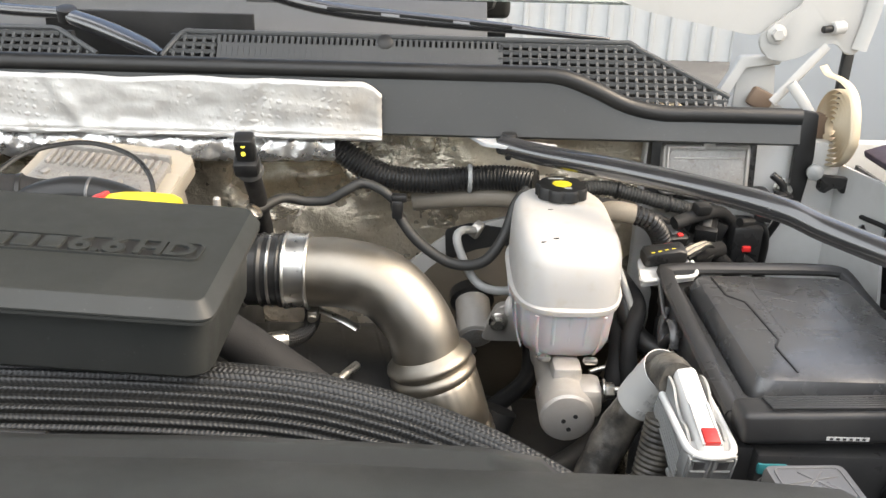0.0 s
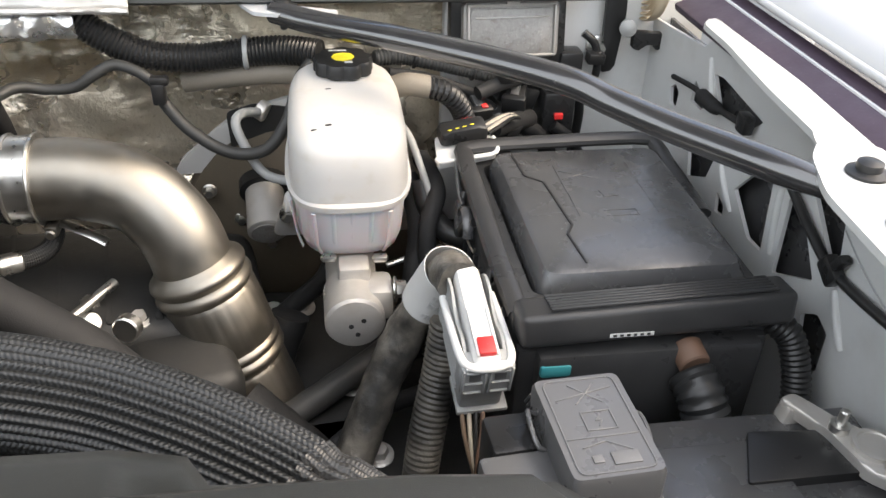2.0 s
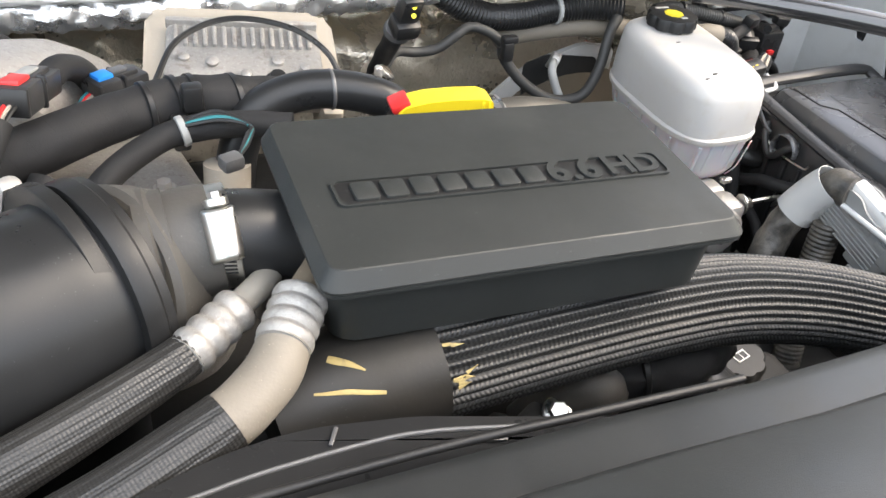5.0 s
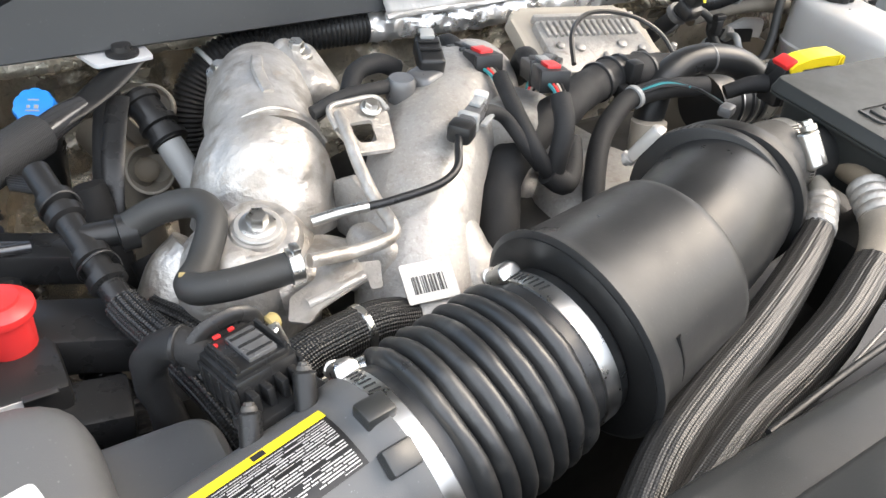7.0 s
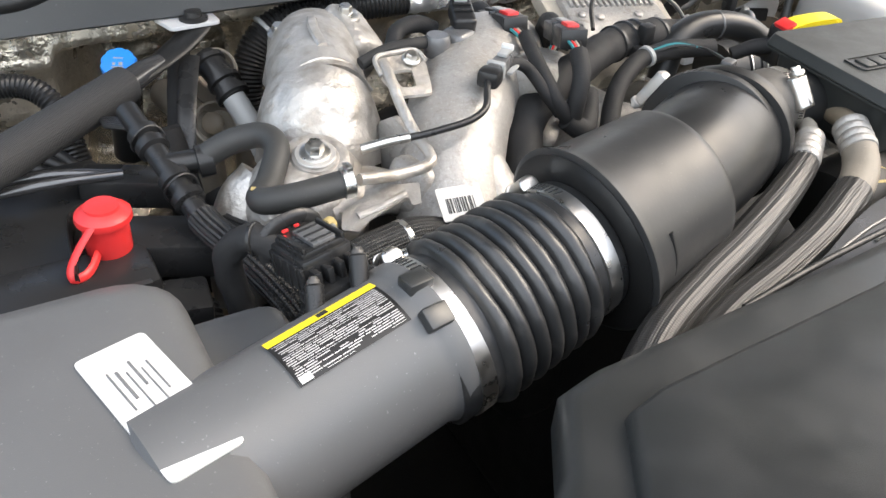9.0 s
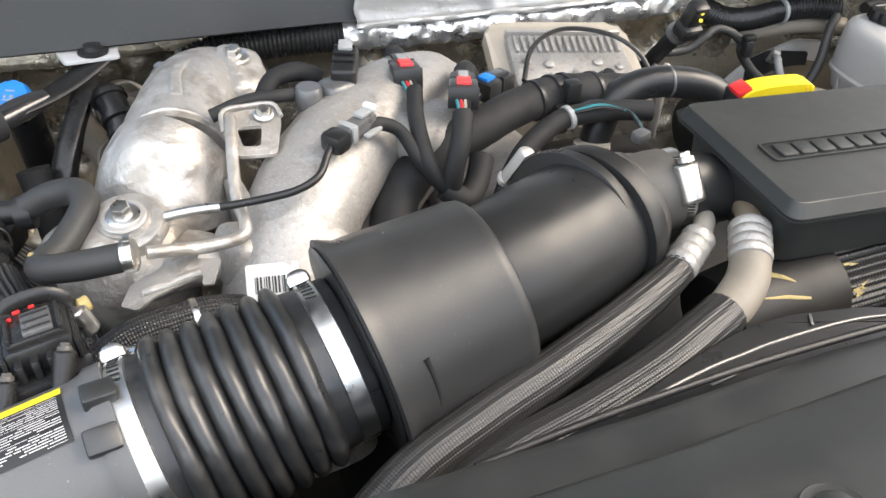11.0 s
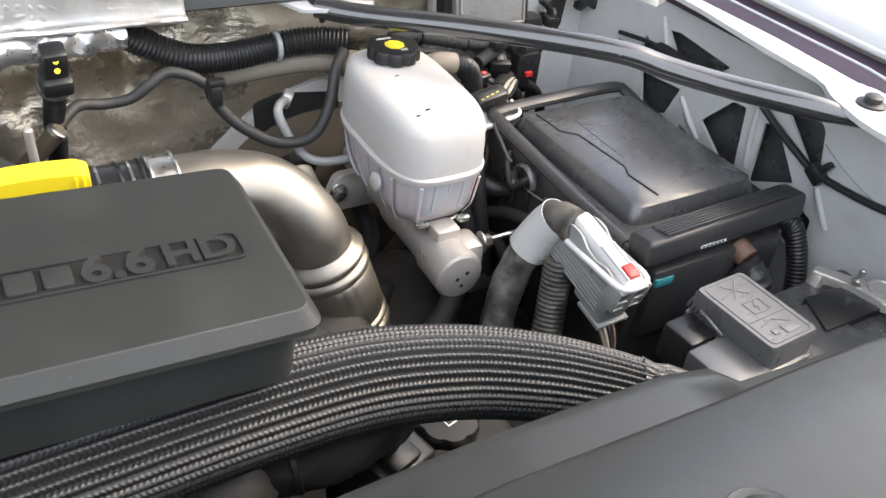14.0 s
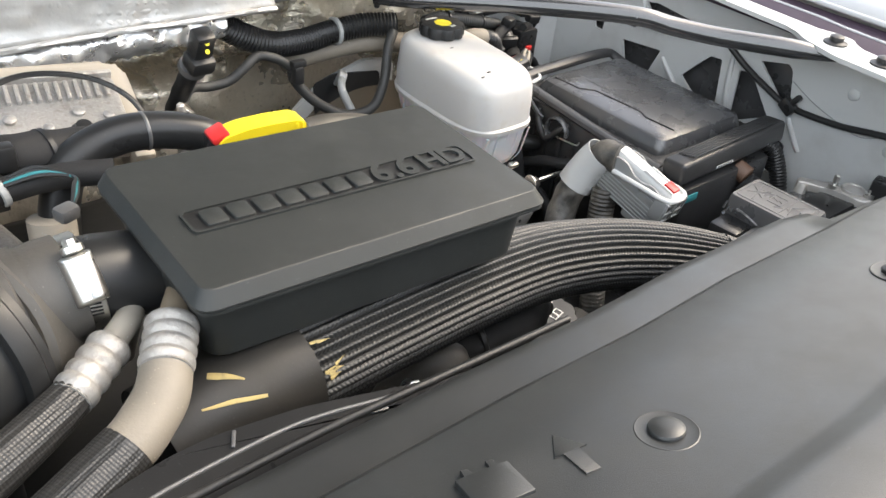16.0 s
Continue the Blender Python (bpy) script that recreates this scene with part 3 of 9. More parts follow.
# outer fender and the dark gap beside the flange
outer = thing("fender_outer_east", (0.68, 0.4, 0.6), "white painted outer fender of the truck", "fender", kind="structure")
bm = B()
P = []
for iy in range(15):
    y = -0.4 + 1.40 * iy / 14
    P.append([(0.575, y, 1.368), (0.585, y, 1.384), (0.62, y, 1.396), (0.75, y, 1.39), (0.84, y, 1.35), (0.89, y, 1.27), (0.91, y, 1.1), (0.91, y, 0.7), (0.89, y, 0.7), (0.87, y, 1.2), (0.74, y, 1.37), (0.59, y, 1.362)])
t = bmesh.new()
R_ = [[t.verts.new(p) for p in row] for row in P]
for a, b in zip(R_, R_[1:]):
    for i in range(len(a)):
        j = (i + 1) % len(a)
        t.faces.new((a[i], a[j], b[j], b[i]))
t.faces.new(R_[0])
t.faces.new(R_[-1])
bmesh.ops.recalc_face_normals(t, faces=t.faces)
add(bm, t)
part("skin", bm, "paint", outer, sharp=60)
bm = B()
box(bm, (0.548, 0.33, 1.350), (0.062, 1.3, 0.01), 0.003, (0, -18, 0))
part("gap_filler", bm, "primer", outer, "dark primer in the fender gap")
bm = B()
sweep(bm, [(0.550, -0.2, 1.3555), (0.553, 0.5, 1.3565), (0.558, 0.62, 1.358), (0.559, 0.76, 1.358), (0.560, 0.95, 1.3585)], 0.0022, 8, 0.03)
part("seam_bead", bm, "paint", outer, "pale sealer bead along the gap")
bm = B()
sweep(bm, [(0.573, -0.2, 1.372), (0.573, 0.5, 1.372), (0.573, 0.98, 1.372)], 0.004, 10, 0.05)
part("edge_strip", bm, "paint", outer)

bm = B()
box(bm, (-1.32, 0.5, 1.05), (0.02, 1.2, 0.62), 0.004)
solid("fender_inner_west", bm, "paint", "white painted inner fender on the passenger side", "inner fender", kind="structure")
bm = B()
box(bm, (-0.4, 0.23, 1.0), (1.9, 0.02, 0.6), 0.004)
solid("radiator_support", bm, "dark", "dark radiator support under the front cover", "radiator support", kind="structure")
bm = B()
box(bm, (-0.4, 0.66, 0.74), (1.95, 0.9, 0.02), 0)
solid("bay_floor", bm, "dark", "grimy underside of the engine bay, darkened for deep shade", "undertray", kind="structure")
bm = B()
box(bm, (-0.4, -0.35, 0.85), (1.95, 0.06, 1.0), 0.02)
solid("grille_front", bm, "black", "black front grille below the cover", "grille", kind="structure")

# hood, propped open over the bay, and its hinge
hood = thing("hood", (-0.4, 1.15, 1.45), "white painted hood standing open over the bay", "hood", kind="structure")
bm = B()
m_h = pose(-0.4, 1.17, 1.62, 118, 0, 0)
slab(bm, rect(-0.85, 0.0, 0.85, 1.25, 0.12), 0.0, 0.025, m_h, 0.008)
part("skin", bm, "paint", hood)
# unseen liner, added to darken the bay and what it reflects
bm = B()
slab(bm, rect(-0.72, 0.16, 0.72, 1.16, 0.10), 0.028, 0.045, m_h, 0.006)
part("liner", bm, "foam", hood, "unseen black felt liner added under the hood to cut light")
bm = B()
slab(bm, rounded([(0.13, 1.56), (0.2287, 1.497), (0.266, 1.484), (0.34, 1.4705), (0.407, 1.457), (0.435, 1.468), (0.47, 1.51), (0.48, 1.62), (0.2, 1.66)], 0.012, 3), 0, 0.02, Matrix(((1, 0, 0, 0), (0, 0, 1, 1.11), (0, 1, 0, 0), (0, 0, 0, 1))), 0.005)
part("rear_corner", bm, "dimmed_pale", hood, "white inner corner of the hood")

# cowl: grey front panel, sealing lip, foil cover, grille, wipers, windscreen
cowl = thing("cowl", (-0.35, 1.02, 1.34), "dark grey plastic cowl panel with slotted grille and rubber seal", "cowl", kind="structure")


def cowl_top(x):
    """Height of the cowl's upper edge along the truck's width, dropping at both ends."""
    a = abs(x + 0.4) - 0.53
    k = min(1.0, max(0.0, a / 0.14))
    return 1.414 - 0.043 * (k * k * (3 - 2 * k))


t = bmesh.new()
rows = []
for i in range(61):
    x = -1.27 + 1.715 * i / 60
    zt = cowl_top(x)
    rows.append([t.verts.new(p) for p in ((x, 1.04, 1.345), (x, 1.0, 1.342), (x, 0.994, 1.346), (x, 1.0, zt), (x, 1.03, zt + 0.002), (x, 1.06, zt - 0.004))])
for a, b in zip(rows, rows[1:]):
    for i in range(5):
        t.faces.new((a[i], a[i + 1], b[i + 1], b[i]))
bmesh.ops.recalc_face_normals(t, faces=t.faces)
bm = add(B(), t)
part("front_panel", bm, "cowl", cowl)
bm = B()
sweep(bm, [(x, 1.004 + 0.002, cowl_top(x) + 0.006) for x in [-1.27 + 1.715 * i / 40 for i in range(41)]], 0.0105, 14, 0.012)
part("seal", bm, "rubber", cowl, "black rubber hood seal")
# grille with its slots: a sloping grid from the seal up to a raised rim
def slope(x, z):
    """A point of the sloping grille face."""
    return Vector((x, 1.02 + 0.9 * (z - 1.37), z))


def rim_z(x):
    """Height of the grille's rim: level, with slanting ends and a gap for the wiper arm."""
    if x > 0.245:
        return 1.444 - 0.053 * (x - 0.245) / 0.12
    if x < -0.40:
        return 1.446 - 0.027 * max(0.0, (x + 0.491) / 0.058)
    return 1.446 - 0.027 * max(0.0, (-0.330 - x) / 0.022)


def strip(bm, a, b, w, h, side=None):
    """A thin bar from a to b."""
    d = (b - a).normalized()
    x_ = d.cross(Vector((0, 0, 1))).normalized() * w / 2
    n_ = x_.cross(d).normalized() * h
    vs = [a - x_, a + x_, b + x_, b - x_]
    t = bmesh.new()
    lo = [t.verts.new(v - n_) for v in vs]
    hi = [t.verts.new(v) for v in vs]
    t.faces.new(lo)
    t.faces.new(hi)
    for i in range(4):
        t.faces.new((lo[i], lo[(i + 1) % 4], hi[(i + 1) % 4], hi[i]))
    bmesh.ops.recalc_face_normals(t, faces=t.faces)
    return add(bm, t)


for x0, n_bars in ((0.079, 24), (-0.350, 6), (-0.80, 31)):
    xs = [x0 + i * 0.0122 for i in range(n_bars)]
    bm = B()
    for x in xs:
        lo_z, hi_z = cowl_top(x) + 0.002, rim_z(x)
        if hi_z - lo_z > 0.003:
            strip(bm, slope(x, lo_z), slope(x, hi_z), 0.0036, 0.006)
    for k in range(11):
        z = 1.3655 + k * 0.0078
        run = [x for x in np.linspace(xs[0] - 0.004, xs[-1] + 0.004, 120) if cowl_top(x) - 0.002 < z < rim_z(x)]
        if len(run) > 1:
            strip(bm, slope(run[0], z) - Vector((0, 0.0005, 0)), slope(run[-1], z) - Vector((0, 0.0005, 0)), 0.0032, 0.005)
    part("grille_bars", bm, "cowl", cowl, "grid of slots in the cowl grille")
bm = B()
xs = [-0.283 + i * 0.03 for i in range(13)]
for p, q in zip(xs, xs[1:]):
    t = bmesh.new()
    t.faces.new([t.verts.new(v) for v in (slope(p, 1.410), slope(q, 1.410), slope(q, 1.4365), slope(p, 1.4365))])
    add(bm, t)
for i in range(51):
    x = -0.282 + i * 0.0072
    strip(bm, slope(x, 1.435), slope(x, 1.446), 0.0040, 0.006)
part("grille_panel", bm, "cowl", cowl)
for i in range(50):
    if i % 25 < 22:
        bm = B()
        strip(bm, slope(-0.2785 + i * 0.0072, 1.421) - Vector((0, 0.0008, 0)), slope(-0.2785 + i * 0.0072, 1.4335) - Vector((0, 0.0008, 0)), 0.0012, 0.0006)
        part("panel_rib", bm, "cowl", cowl)
for ends in ((-0.352, 0.366), (-0.9, -0.434)):
    bm = B()
    sweep(bm, [tuple(slope(x, rim_z(x) + 0.001)) for x in np.linspace(ends[0], ends[1], 60)], 0.0034, 8, 0.008)
    part("grille_rim", bm, "cowl", cowl)
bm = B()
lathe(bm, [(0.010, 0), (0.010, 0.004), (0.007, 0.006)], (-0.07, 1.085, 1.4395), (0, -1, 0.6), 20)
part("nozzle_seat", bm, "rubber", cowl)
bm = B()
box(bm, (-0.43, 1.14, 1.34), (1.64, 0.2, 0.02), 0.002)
# upright black boards, added to stand for shade behind the slots
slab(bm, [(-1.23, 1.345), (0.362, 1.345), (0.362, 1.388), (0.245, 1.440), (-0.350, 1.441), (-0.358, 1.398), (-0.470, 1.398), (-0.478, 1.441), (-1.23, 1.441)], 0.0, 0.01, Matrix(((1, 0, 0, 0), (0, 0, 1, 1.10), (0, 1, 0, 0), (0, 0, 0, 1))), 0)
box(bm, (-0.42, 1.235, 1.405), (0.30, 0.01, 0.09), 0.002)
part("tray", bm, "pit", cowl, "black tray with added boards for the shade behind the slots")

# foil heat cover over the middle of the cowl
t = bmesh.new()
rows = []
for i in range(71):
    x = -0.60 + 0.533 * i / 70
    drop = 0.016 * max(0.0, (x + 0.093) / 0.026) ** 1.6
    row = []
    for j in range(11):
        k = j / 10
        w = 0.0018 * noise.noise(Vector((x * 26, k * 3, 0))) + 0.0018 * noise.noise(Vector((x * 80, k * 9, 4))) + 0.004 * max(0.0, 1 - abs(x + 0.47 - 0.05 * k) / 0.012) - 0.004 * max(0.0, 1 - abs(x + 0.20 + 0.03 * k) / 0.008)
        z = 1.41 - drop - (0.068 - drop) * k
        y = 0.990 - 0.003 * k - w
        if k > 0.8:
            y -= 0.004 * (k - 0.8) / 0.2
        row.append(t.verts.new((x + 0.004 * noise.noise(Vector((k * 5, x, 1))), y, z + 0.003 * noise.noise(Vector((x * 12, 7, k))))))
    rows.append(row)
for a, b in zip(rows, rows[1:]):
    for i in range(10):
        t.faces.new((a[i], b[i], b[i + 1], a[i + 1]))
g = bmesh.ops.extrude_face_region(t, geom=list(t.faces))
for v in g["geom"]:
    if isinstance(v, bmesh.types.BMVert):
        v.co.y += 0.0015
bmesh.ops.recalc_face_normals(t, faces=t.faces)
bm = add(B(), t)
fcv = thing("foil_cover", (-0.33, 0.99, 1.342), "crinkled silver foil heat cover stuck on the cowl", "heat shield")
part("sheet", bm, "foil", fcv, sharp=180)
bm = B()
sweep(bm, [(-0.60 + 0.533 * i / 12, 0.9815 + 0.0015 * noise.noise(Vector((i * 1.7, 3, 0))), 1.3425 + 0.002 * noise.noise(Vector((i * 1.3, 8, 2)))) for i in range(13)], 0.0034, 10, 0.004, wrinkle=0.25)
part("folded_hem", bm, "foil", fcv, "folded lower hem of the foil")

# windscreen with its dark border, wiper arms
ws = thing("windscreen", (-0.4, 1.3, 1.43), "windscreen glass with a dark border above the cowl", "windscreen", kind="structure")
m_w = pose(-0.4, 1.30, 1.43, 33, 0, 0)
bm = B()
slab(bm, rect(-0.85, 0.06, 0.85, 0.9), 0, 0.005, m_w, 0.001)
o = part("pane", bm, "glass", ws)
o.visible_shadow = False
bm = B()
slab(bm, rect(-0.87, -0.03, 0.47, 0.05), 0, 0.008, m_w, 0.002)
part("border", bm, "cowl", ws)
bm = B()
box(bm, (-0.5, 1.75, 1.47), (1.2, 0.5, 0.1), 0.03)
part("dashboard", bm, "pit", ws, "black dashboard behind the glass")
bm = B()
box(bm, (0.075, 1.60, 1.455), (0.10, 0.06, 0.10), 0.012, seg=3)
part("binnacle", bm, "dark", ws, "dark instrument hood behind the glass")


def wiper(pts, blade, slots=()):
    w = thing("wiper_arm", pts[0], "black wiper arm resting on the windscreen", "wiper", "wipers")
    bm = B()
    sweep(bm, pts, None, 16, 0.01, squash=(1.0, 0.75))
    arm = part("arm", bm, "bar", w)
    bm = B()
    sweep(bm, blade, 0.009, 8, 0.03, squash=(0.7, 1.2))
    part("blade", bm, "rubber", w)
    for c, length, tip in slots:
        bm = B()
        box(bm, c, (length, 0.003, 0.0045), 0.001, (0, tip, 0))
        part("slot", bm, "pit", arm, "dark slot along the arm")
    return w


w1 = wiper([(-0.365, 1.105, 1.413, 0.008), (-0.395, 1.130, 1.419, 0.014), (-0.45, 1.165, 1.431, 0.016), (-0.505, 1.19, 1.443, 0.015), (-0.53, 1.20, 1.449, 0.011), (-0.62, 1.215, 1.451, 0.011), (-0.8, 1.25, 1.462, 0.010)], [(-0.95, 1.30, 1.478), (-0.6, 1.325, 1.462), (-0.22, 1.34, 1.452)])
bm = B()
lathe(bm, [(0.010, -0.011), (0.0135, -0.009), (0.0135, 0.009), (0.010, 0.011)], (-0.522, 1.197, 1.448), (0.1, -0.3, 1), 20)
part("knuckle", bm, "rubber", w1)
w2 = wiper([(0.24, 1.21, 1.432, 0.004), (0.175, 1.20, 1.438, 0.006), (0.10, 1.20, 1.4445, 0.009), (0.03, 1.20, 1.4495, 0.0115), (-0.06, 1.20, 1.456, 0.013), (-0.14, 1.20, 1.463, 0.0135), (-0.21, 1.20, 1.476, 0.013), (-0.30, 1.22, 1.50, 0.012)], [(-0.3, 1.33, 1.452), (-0.1, 1.325, 1.436), (0.10, 1.32, 1.420)], [((-0.12, 1.1865, 1.4645), 0.075, 4.2), ((-0.02, 1.188, 1.457), 0.075, 4.2), ((0.07, 1.190, 1.450), 0.06, 4.2)])

# hood hinge with its counter spring
def upright(y):
    """Turns an outline in x, y into one in x, z at depth y."""
    return Matrix(((1, 0, 0, 0), (0, 0, -1, y), (0, 1, 0, 0), (0, 0, 0, 1)))


hinge = thing("hood_hinge", (0.5, 1.1, 1.29), "white painted hood hinge with bolts and a coil counter spring", "hinge")
bm = B()
slab(bm, rounded([(0.411, 1.455), (0.426, 1.473), (0.463, 1.502), (0.47, 1.56), (0.55, 1.56), (0.552, 1.50), (0.545, 1.441), (0.53, 1.436), (0.516, 1.450), (0.502, 1.454), (0.472, 1.434), (0.44, 1.425), (0.42, 1.436)], 0.008, 3), 0.0, 0.006, upright(1.105), 0.002)
part("plate", bm, "dimmed_pale", hinge)
bm = B()
sweep(bm, [(0.545, 1.096, 1.56), (0.549, 1.094, 1.50), (0.541, 1.094, 1.445)], 0.006, 10, 0.01, squash=(0.6, 1.6))
part("plate_fold", bm, "dimmed_pale", hinge)
bm = B()
hexbolt(bm, (0.4328, 1.098, 1.462), (0, -1, 0), 0.008, 0.008, 1.6)
part("bolt", bm, "dimmed_pale", hinge)
bm = B()
cyl(bm, (0.516, 1.094, 1.474), (0.499, 1.09, 1.472), 0.0085)
part("stud_nut", bm, "dimmed_pale", hinge)
bm = B()
cyl(bm, (0.500, 1.09, 1.472), (0.486, 1.087, 1.4705), 0.0045)
part("stud", bm, "dark", hinge)
bm = B()
sweep(bm, [(0.499, 1.092, 1.450), (0.468, 1.088, 1.413), (0.4375, 1.084, 1.376)], 0.0062, 10, 0.01, squash=(1.0, 0.35), up=(0, -1, 0))
part("link", bm, "dimmed_pale", hinge)
bm = B()
sweep(bm, [(0.454, 1.075, 1.404), (0.470, 1.07, 1.384), (0.486, 1.066, 1.362)], 0.007, 10, 0.01, squash=(1.0, 0.35), up=(0, -1, 0))
part("link", bm, "dimmed_pale", hinge)
bm = B()
slab(bm, rounded([(0.36, 1.345), (0.366, 1.366), (0.398, 1.430), (0.452, 1.432), (0.452, 1.420), (0.405, 1.418), (0.386, 1.372), (0.386, 1.345)], 0.004, 2), 0, 0.012, upright(1.125), 0.002)
part("side_bracket", bm, "dimmed_pale", hinge, "folded white mounting bracket")
bm = B()
slab(bm, rounded([(0.40, 1.345), (0.402, 1.416), (0.45, 1.418), (0.455, 1.37), (0.49, 1.345)], 0.004, 2), 0, 0.004, upright(1.13), 0.001)
part("inner_plate", bm, "dimmed_pale", hinge)
bm = B()
box(bm, (0.432, 1.112, 1.374), (0.034, 0.012, 0.026), 0.005, (0, 25, 0))
part("pivot", bm, "rust", hinge, "rusty brown pivot")
bm = B()
box(bm, (0.548, 1.135, 1.385), (0.014, 0.012, 0.13), 0.003)
part("post", bm, "dark", hinge)
bm = B()
box(bm, (0.497, 1.10, 1.335), (0.05, 0.03, 0.05), 0.006)
part("bracket", bm, "rust", hinge, "rusty dark hinge bracket")
# A solid dark box here stands for the cavity's shade.
bm = B()
box(bm, (0.508, 1.078, 1.262), (0.024, 0.012, 0.10), 0.004)
part("pocket", bm, "dark", hinge, "dark box put in for the shaded gap below the hinge")
# Black sheet whose colour stands for the gap's shade.
bm = B()
slab(bm, rounded([(0.465, 1.375), (0.488, 1.372), (0.492, 1.31), (0.486, 1.24), (0.470, 1.235), (0.466, 1.30)], 0.006, 3), 0, 0.006, upright(1.056), 0.002)
part("gap_shade", bm, "rubber", hinge, "black sheet put in for the shaded gap beside the cowl")
bm = B()
slab(bm, rounded([(0.500, 1.293), (0.540, 1.290), (0.541, 1.272), (0.531, 1.268), (0.526, 1.278), (0.515, 1.278), (0.510, 1.268), (0.500, 1.272)], 0.003, 2), 0, 0.010, upright(1.045), 0.002)
part("lower_clip", bm, "black", hinge, "black notched clip under the spring")
bm = B()
lathe(bm, [(0.001, 0.0), (0.010, 0.001), (0.0105, 0.008), (0.006, 0.011), (0.001, 0.012)], (0.493, 1.044, 1.296), (-0.2, -1, 0.1), 20)
part("stop_bumper", bm, "connector", hinge, "pale rubber stop")
bm = B()
pts = []
for i in range(121):
    a = 2 * math.pi * i / 17 - 0.4
    r = 0.006 + 0.046 * i / 120
    pts.append((0.5205 + 0.03 * r * math.cos(a), 1.068 - r * math.cos(a), 1.350 + r * math.sin(a)))
pts += [(0.5205, 1.026, 1.384), (0.520, 1.046, 1.403), (0.514, 1.066, 1.412), (0.505, 1.084, 1.415), (0.500, 1.094, 1.424)]
sweep(bm, pts, 0.0019, 8, 0.0035, squash=(1.0, 3.5), up=(1, 0.03, 0))
part("counter_spring", bm, "spring", hinge, "flat spiral spring of pale yellow steel")

# side mirror lamp far behind
bm = B()
box(bm, (0.86, 1.85, 1.0), (0.06, 1.2, 0.9), 0.02)
solid("door_east", bm, "paint", "white painted front door of the truck", "door", kind="structure")
bm = B()
mir = thing("door_mirror", (0.98, 1.9, 1.45), "white door mirror housing with an amber lamp", "mirror")
box(bm, (1.02, 1.9, 1.53), (0.28, 0.14, 0.22), 0.04, seg=4)
box(bm, (0.9, 1.9, 1.43), (0.12, 0.06, 0.06), 0.01)
part("housing", bm, "paint", mir)
bm = B()
box(bm, (0.93, 1.82, 1.66), (0.05, 0.02, 0.03), 0.006)
part("lamp", bm, "amber", mir)

# ---- radiator cover along the front ----
rc = thing("radiator_cover", (-0.3, 0.05, 1.33), "grained black plastic radiator cover along the front of the bay", "radiator cover")
edge = [(-1.02, -0.25), (-1.02, 0.20), (-0.90, 0.29), (-0.868, 0.338), (-0.84, 0.344), (-0.60, 0.352), (-0.45, 0.362), (-0.3, 0.362), (-0.2, 0.359), (-0.1, 0.361), (0.03, 0.357), (0.060, 0.350), (0.070, 0.334), (0.14, 0.329), (0.205, 0.320), (0.228, 0.298), (0.235, 0.2), (0.24, -0.25)]
t = bmesh.new()
lo = [t.verts.new((x, y, 1.325)) for x, y in edge]
hi = [t.verts.new((x, y, 1.352)) for x, y in edge]
n = len(edge)
for i in range(n):
    t.faces.new((lo[i], lo[(i + 1) % n], hi[(i + 1) % n], hi[i]))
# crowned top: an inset step follows the edge, then the surface rises to the front
inner = edge[:11] + [(0.060, 0.357), (0.10, 0.3565), (0.15, 0.355), (0.195, 0.350), (0.222, 0.318)] + edge[16:]


def inset_edge(d, z):
    out = []
    for x, y in (edge if d < 0.03 else inner):
        k = min(1.0, max(0.0, (y + 0.25) / 0.3))
        out.append(t.verts.new((x * (1 - 0.02 * d / 0.05) , y - d * k, z)))
    return out
rings = [hi, inset_edge(0.005, 1.361), inset_edge(0.014, 1.3635), inset_edge(0.040, 1.367), inset_edge(0.0425, 1.3755), inset_edge(0.047, 1.379), inset_edge(0.09, 1.3892), inset_edge(0.135, 1.3998), inset_edge(0.140, 1.4012), inset_edge(0.166, 1.4080), inset_edge(0.171, 1.4100), inset_edge(0.178, 1.4150), inset_edge(0.184, 1.4175), inset_edge(0.24, 1.4250)]
for a, b in zip(rings, rings[1:]):
    for i in range(n):
        t.faces.new((a[i], a[(i + 1) % n], b[(i + 1) % n], b[i]))
t.faces.new(rings[-1])
bmesh.ops.recalc_face_normals(t, faces=t.faces)
part("panel", add(B(), t), "panel", rc, sharp=50)
for (x, y) in ((-0.017, 0.244), (-0.267, 0.242), (-0.56, 0.242)):
    bm = B()
    lathe(bm, [(0.0168, -0.002), (0.0166, 0.0006), (0.0160, 0.0009), (0.0152, 0.0007), (0.0098, 0.0007), (0.0094, -0.0004), (0.0090, 0.0012), (0.0096, 0.0018), (0.0092, 0.0028), (0.0070, 0.0040), (0.0035, 0.0046), (0.001, 0.0047)], (x, y, 1.3949 + 0.236 * (0.245 - y)), (0, 0.236, 1), 28)
    part("push_pin", bm, "panel", rc)
m_a = pose(-0.3145, 0.262, 1.3917, -13.2, 0, -10)
bm = B()
slab(bm, [(0, 0.016), (-0.0098, 0.0005), (-0.0043, 0.0005), (-0.0043, -0.017), (0.0047, -0.017), (0.0047, 0.0005), (0.0100, 0.0005)], -0.003, 0.0006, m_a, 0.0003)
part("raised_arrow", bm, "panel", rc)
bm = B()
slab(bm, [(-0.060, -0.014), (-0.031, -0.014), (-0.031, 0.010), (-0.0365, 0.010), (-0.0365, 0.015), (-0.0405, 0.015), (-0.0405, 0.010), (-0.0505, 0.010), (-0.0505, 0.015), (-0.0545, 0.015), (-0.0545, 0.010), (-0.060, 0.010)], -0.003, 0.0006, m_a, 0.0003)
part("raised_symbol", bm, "panel", rc)

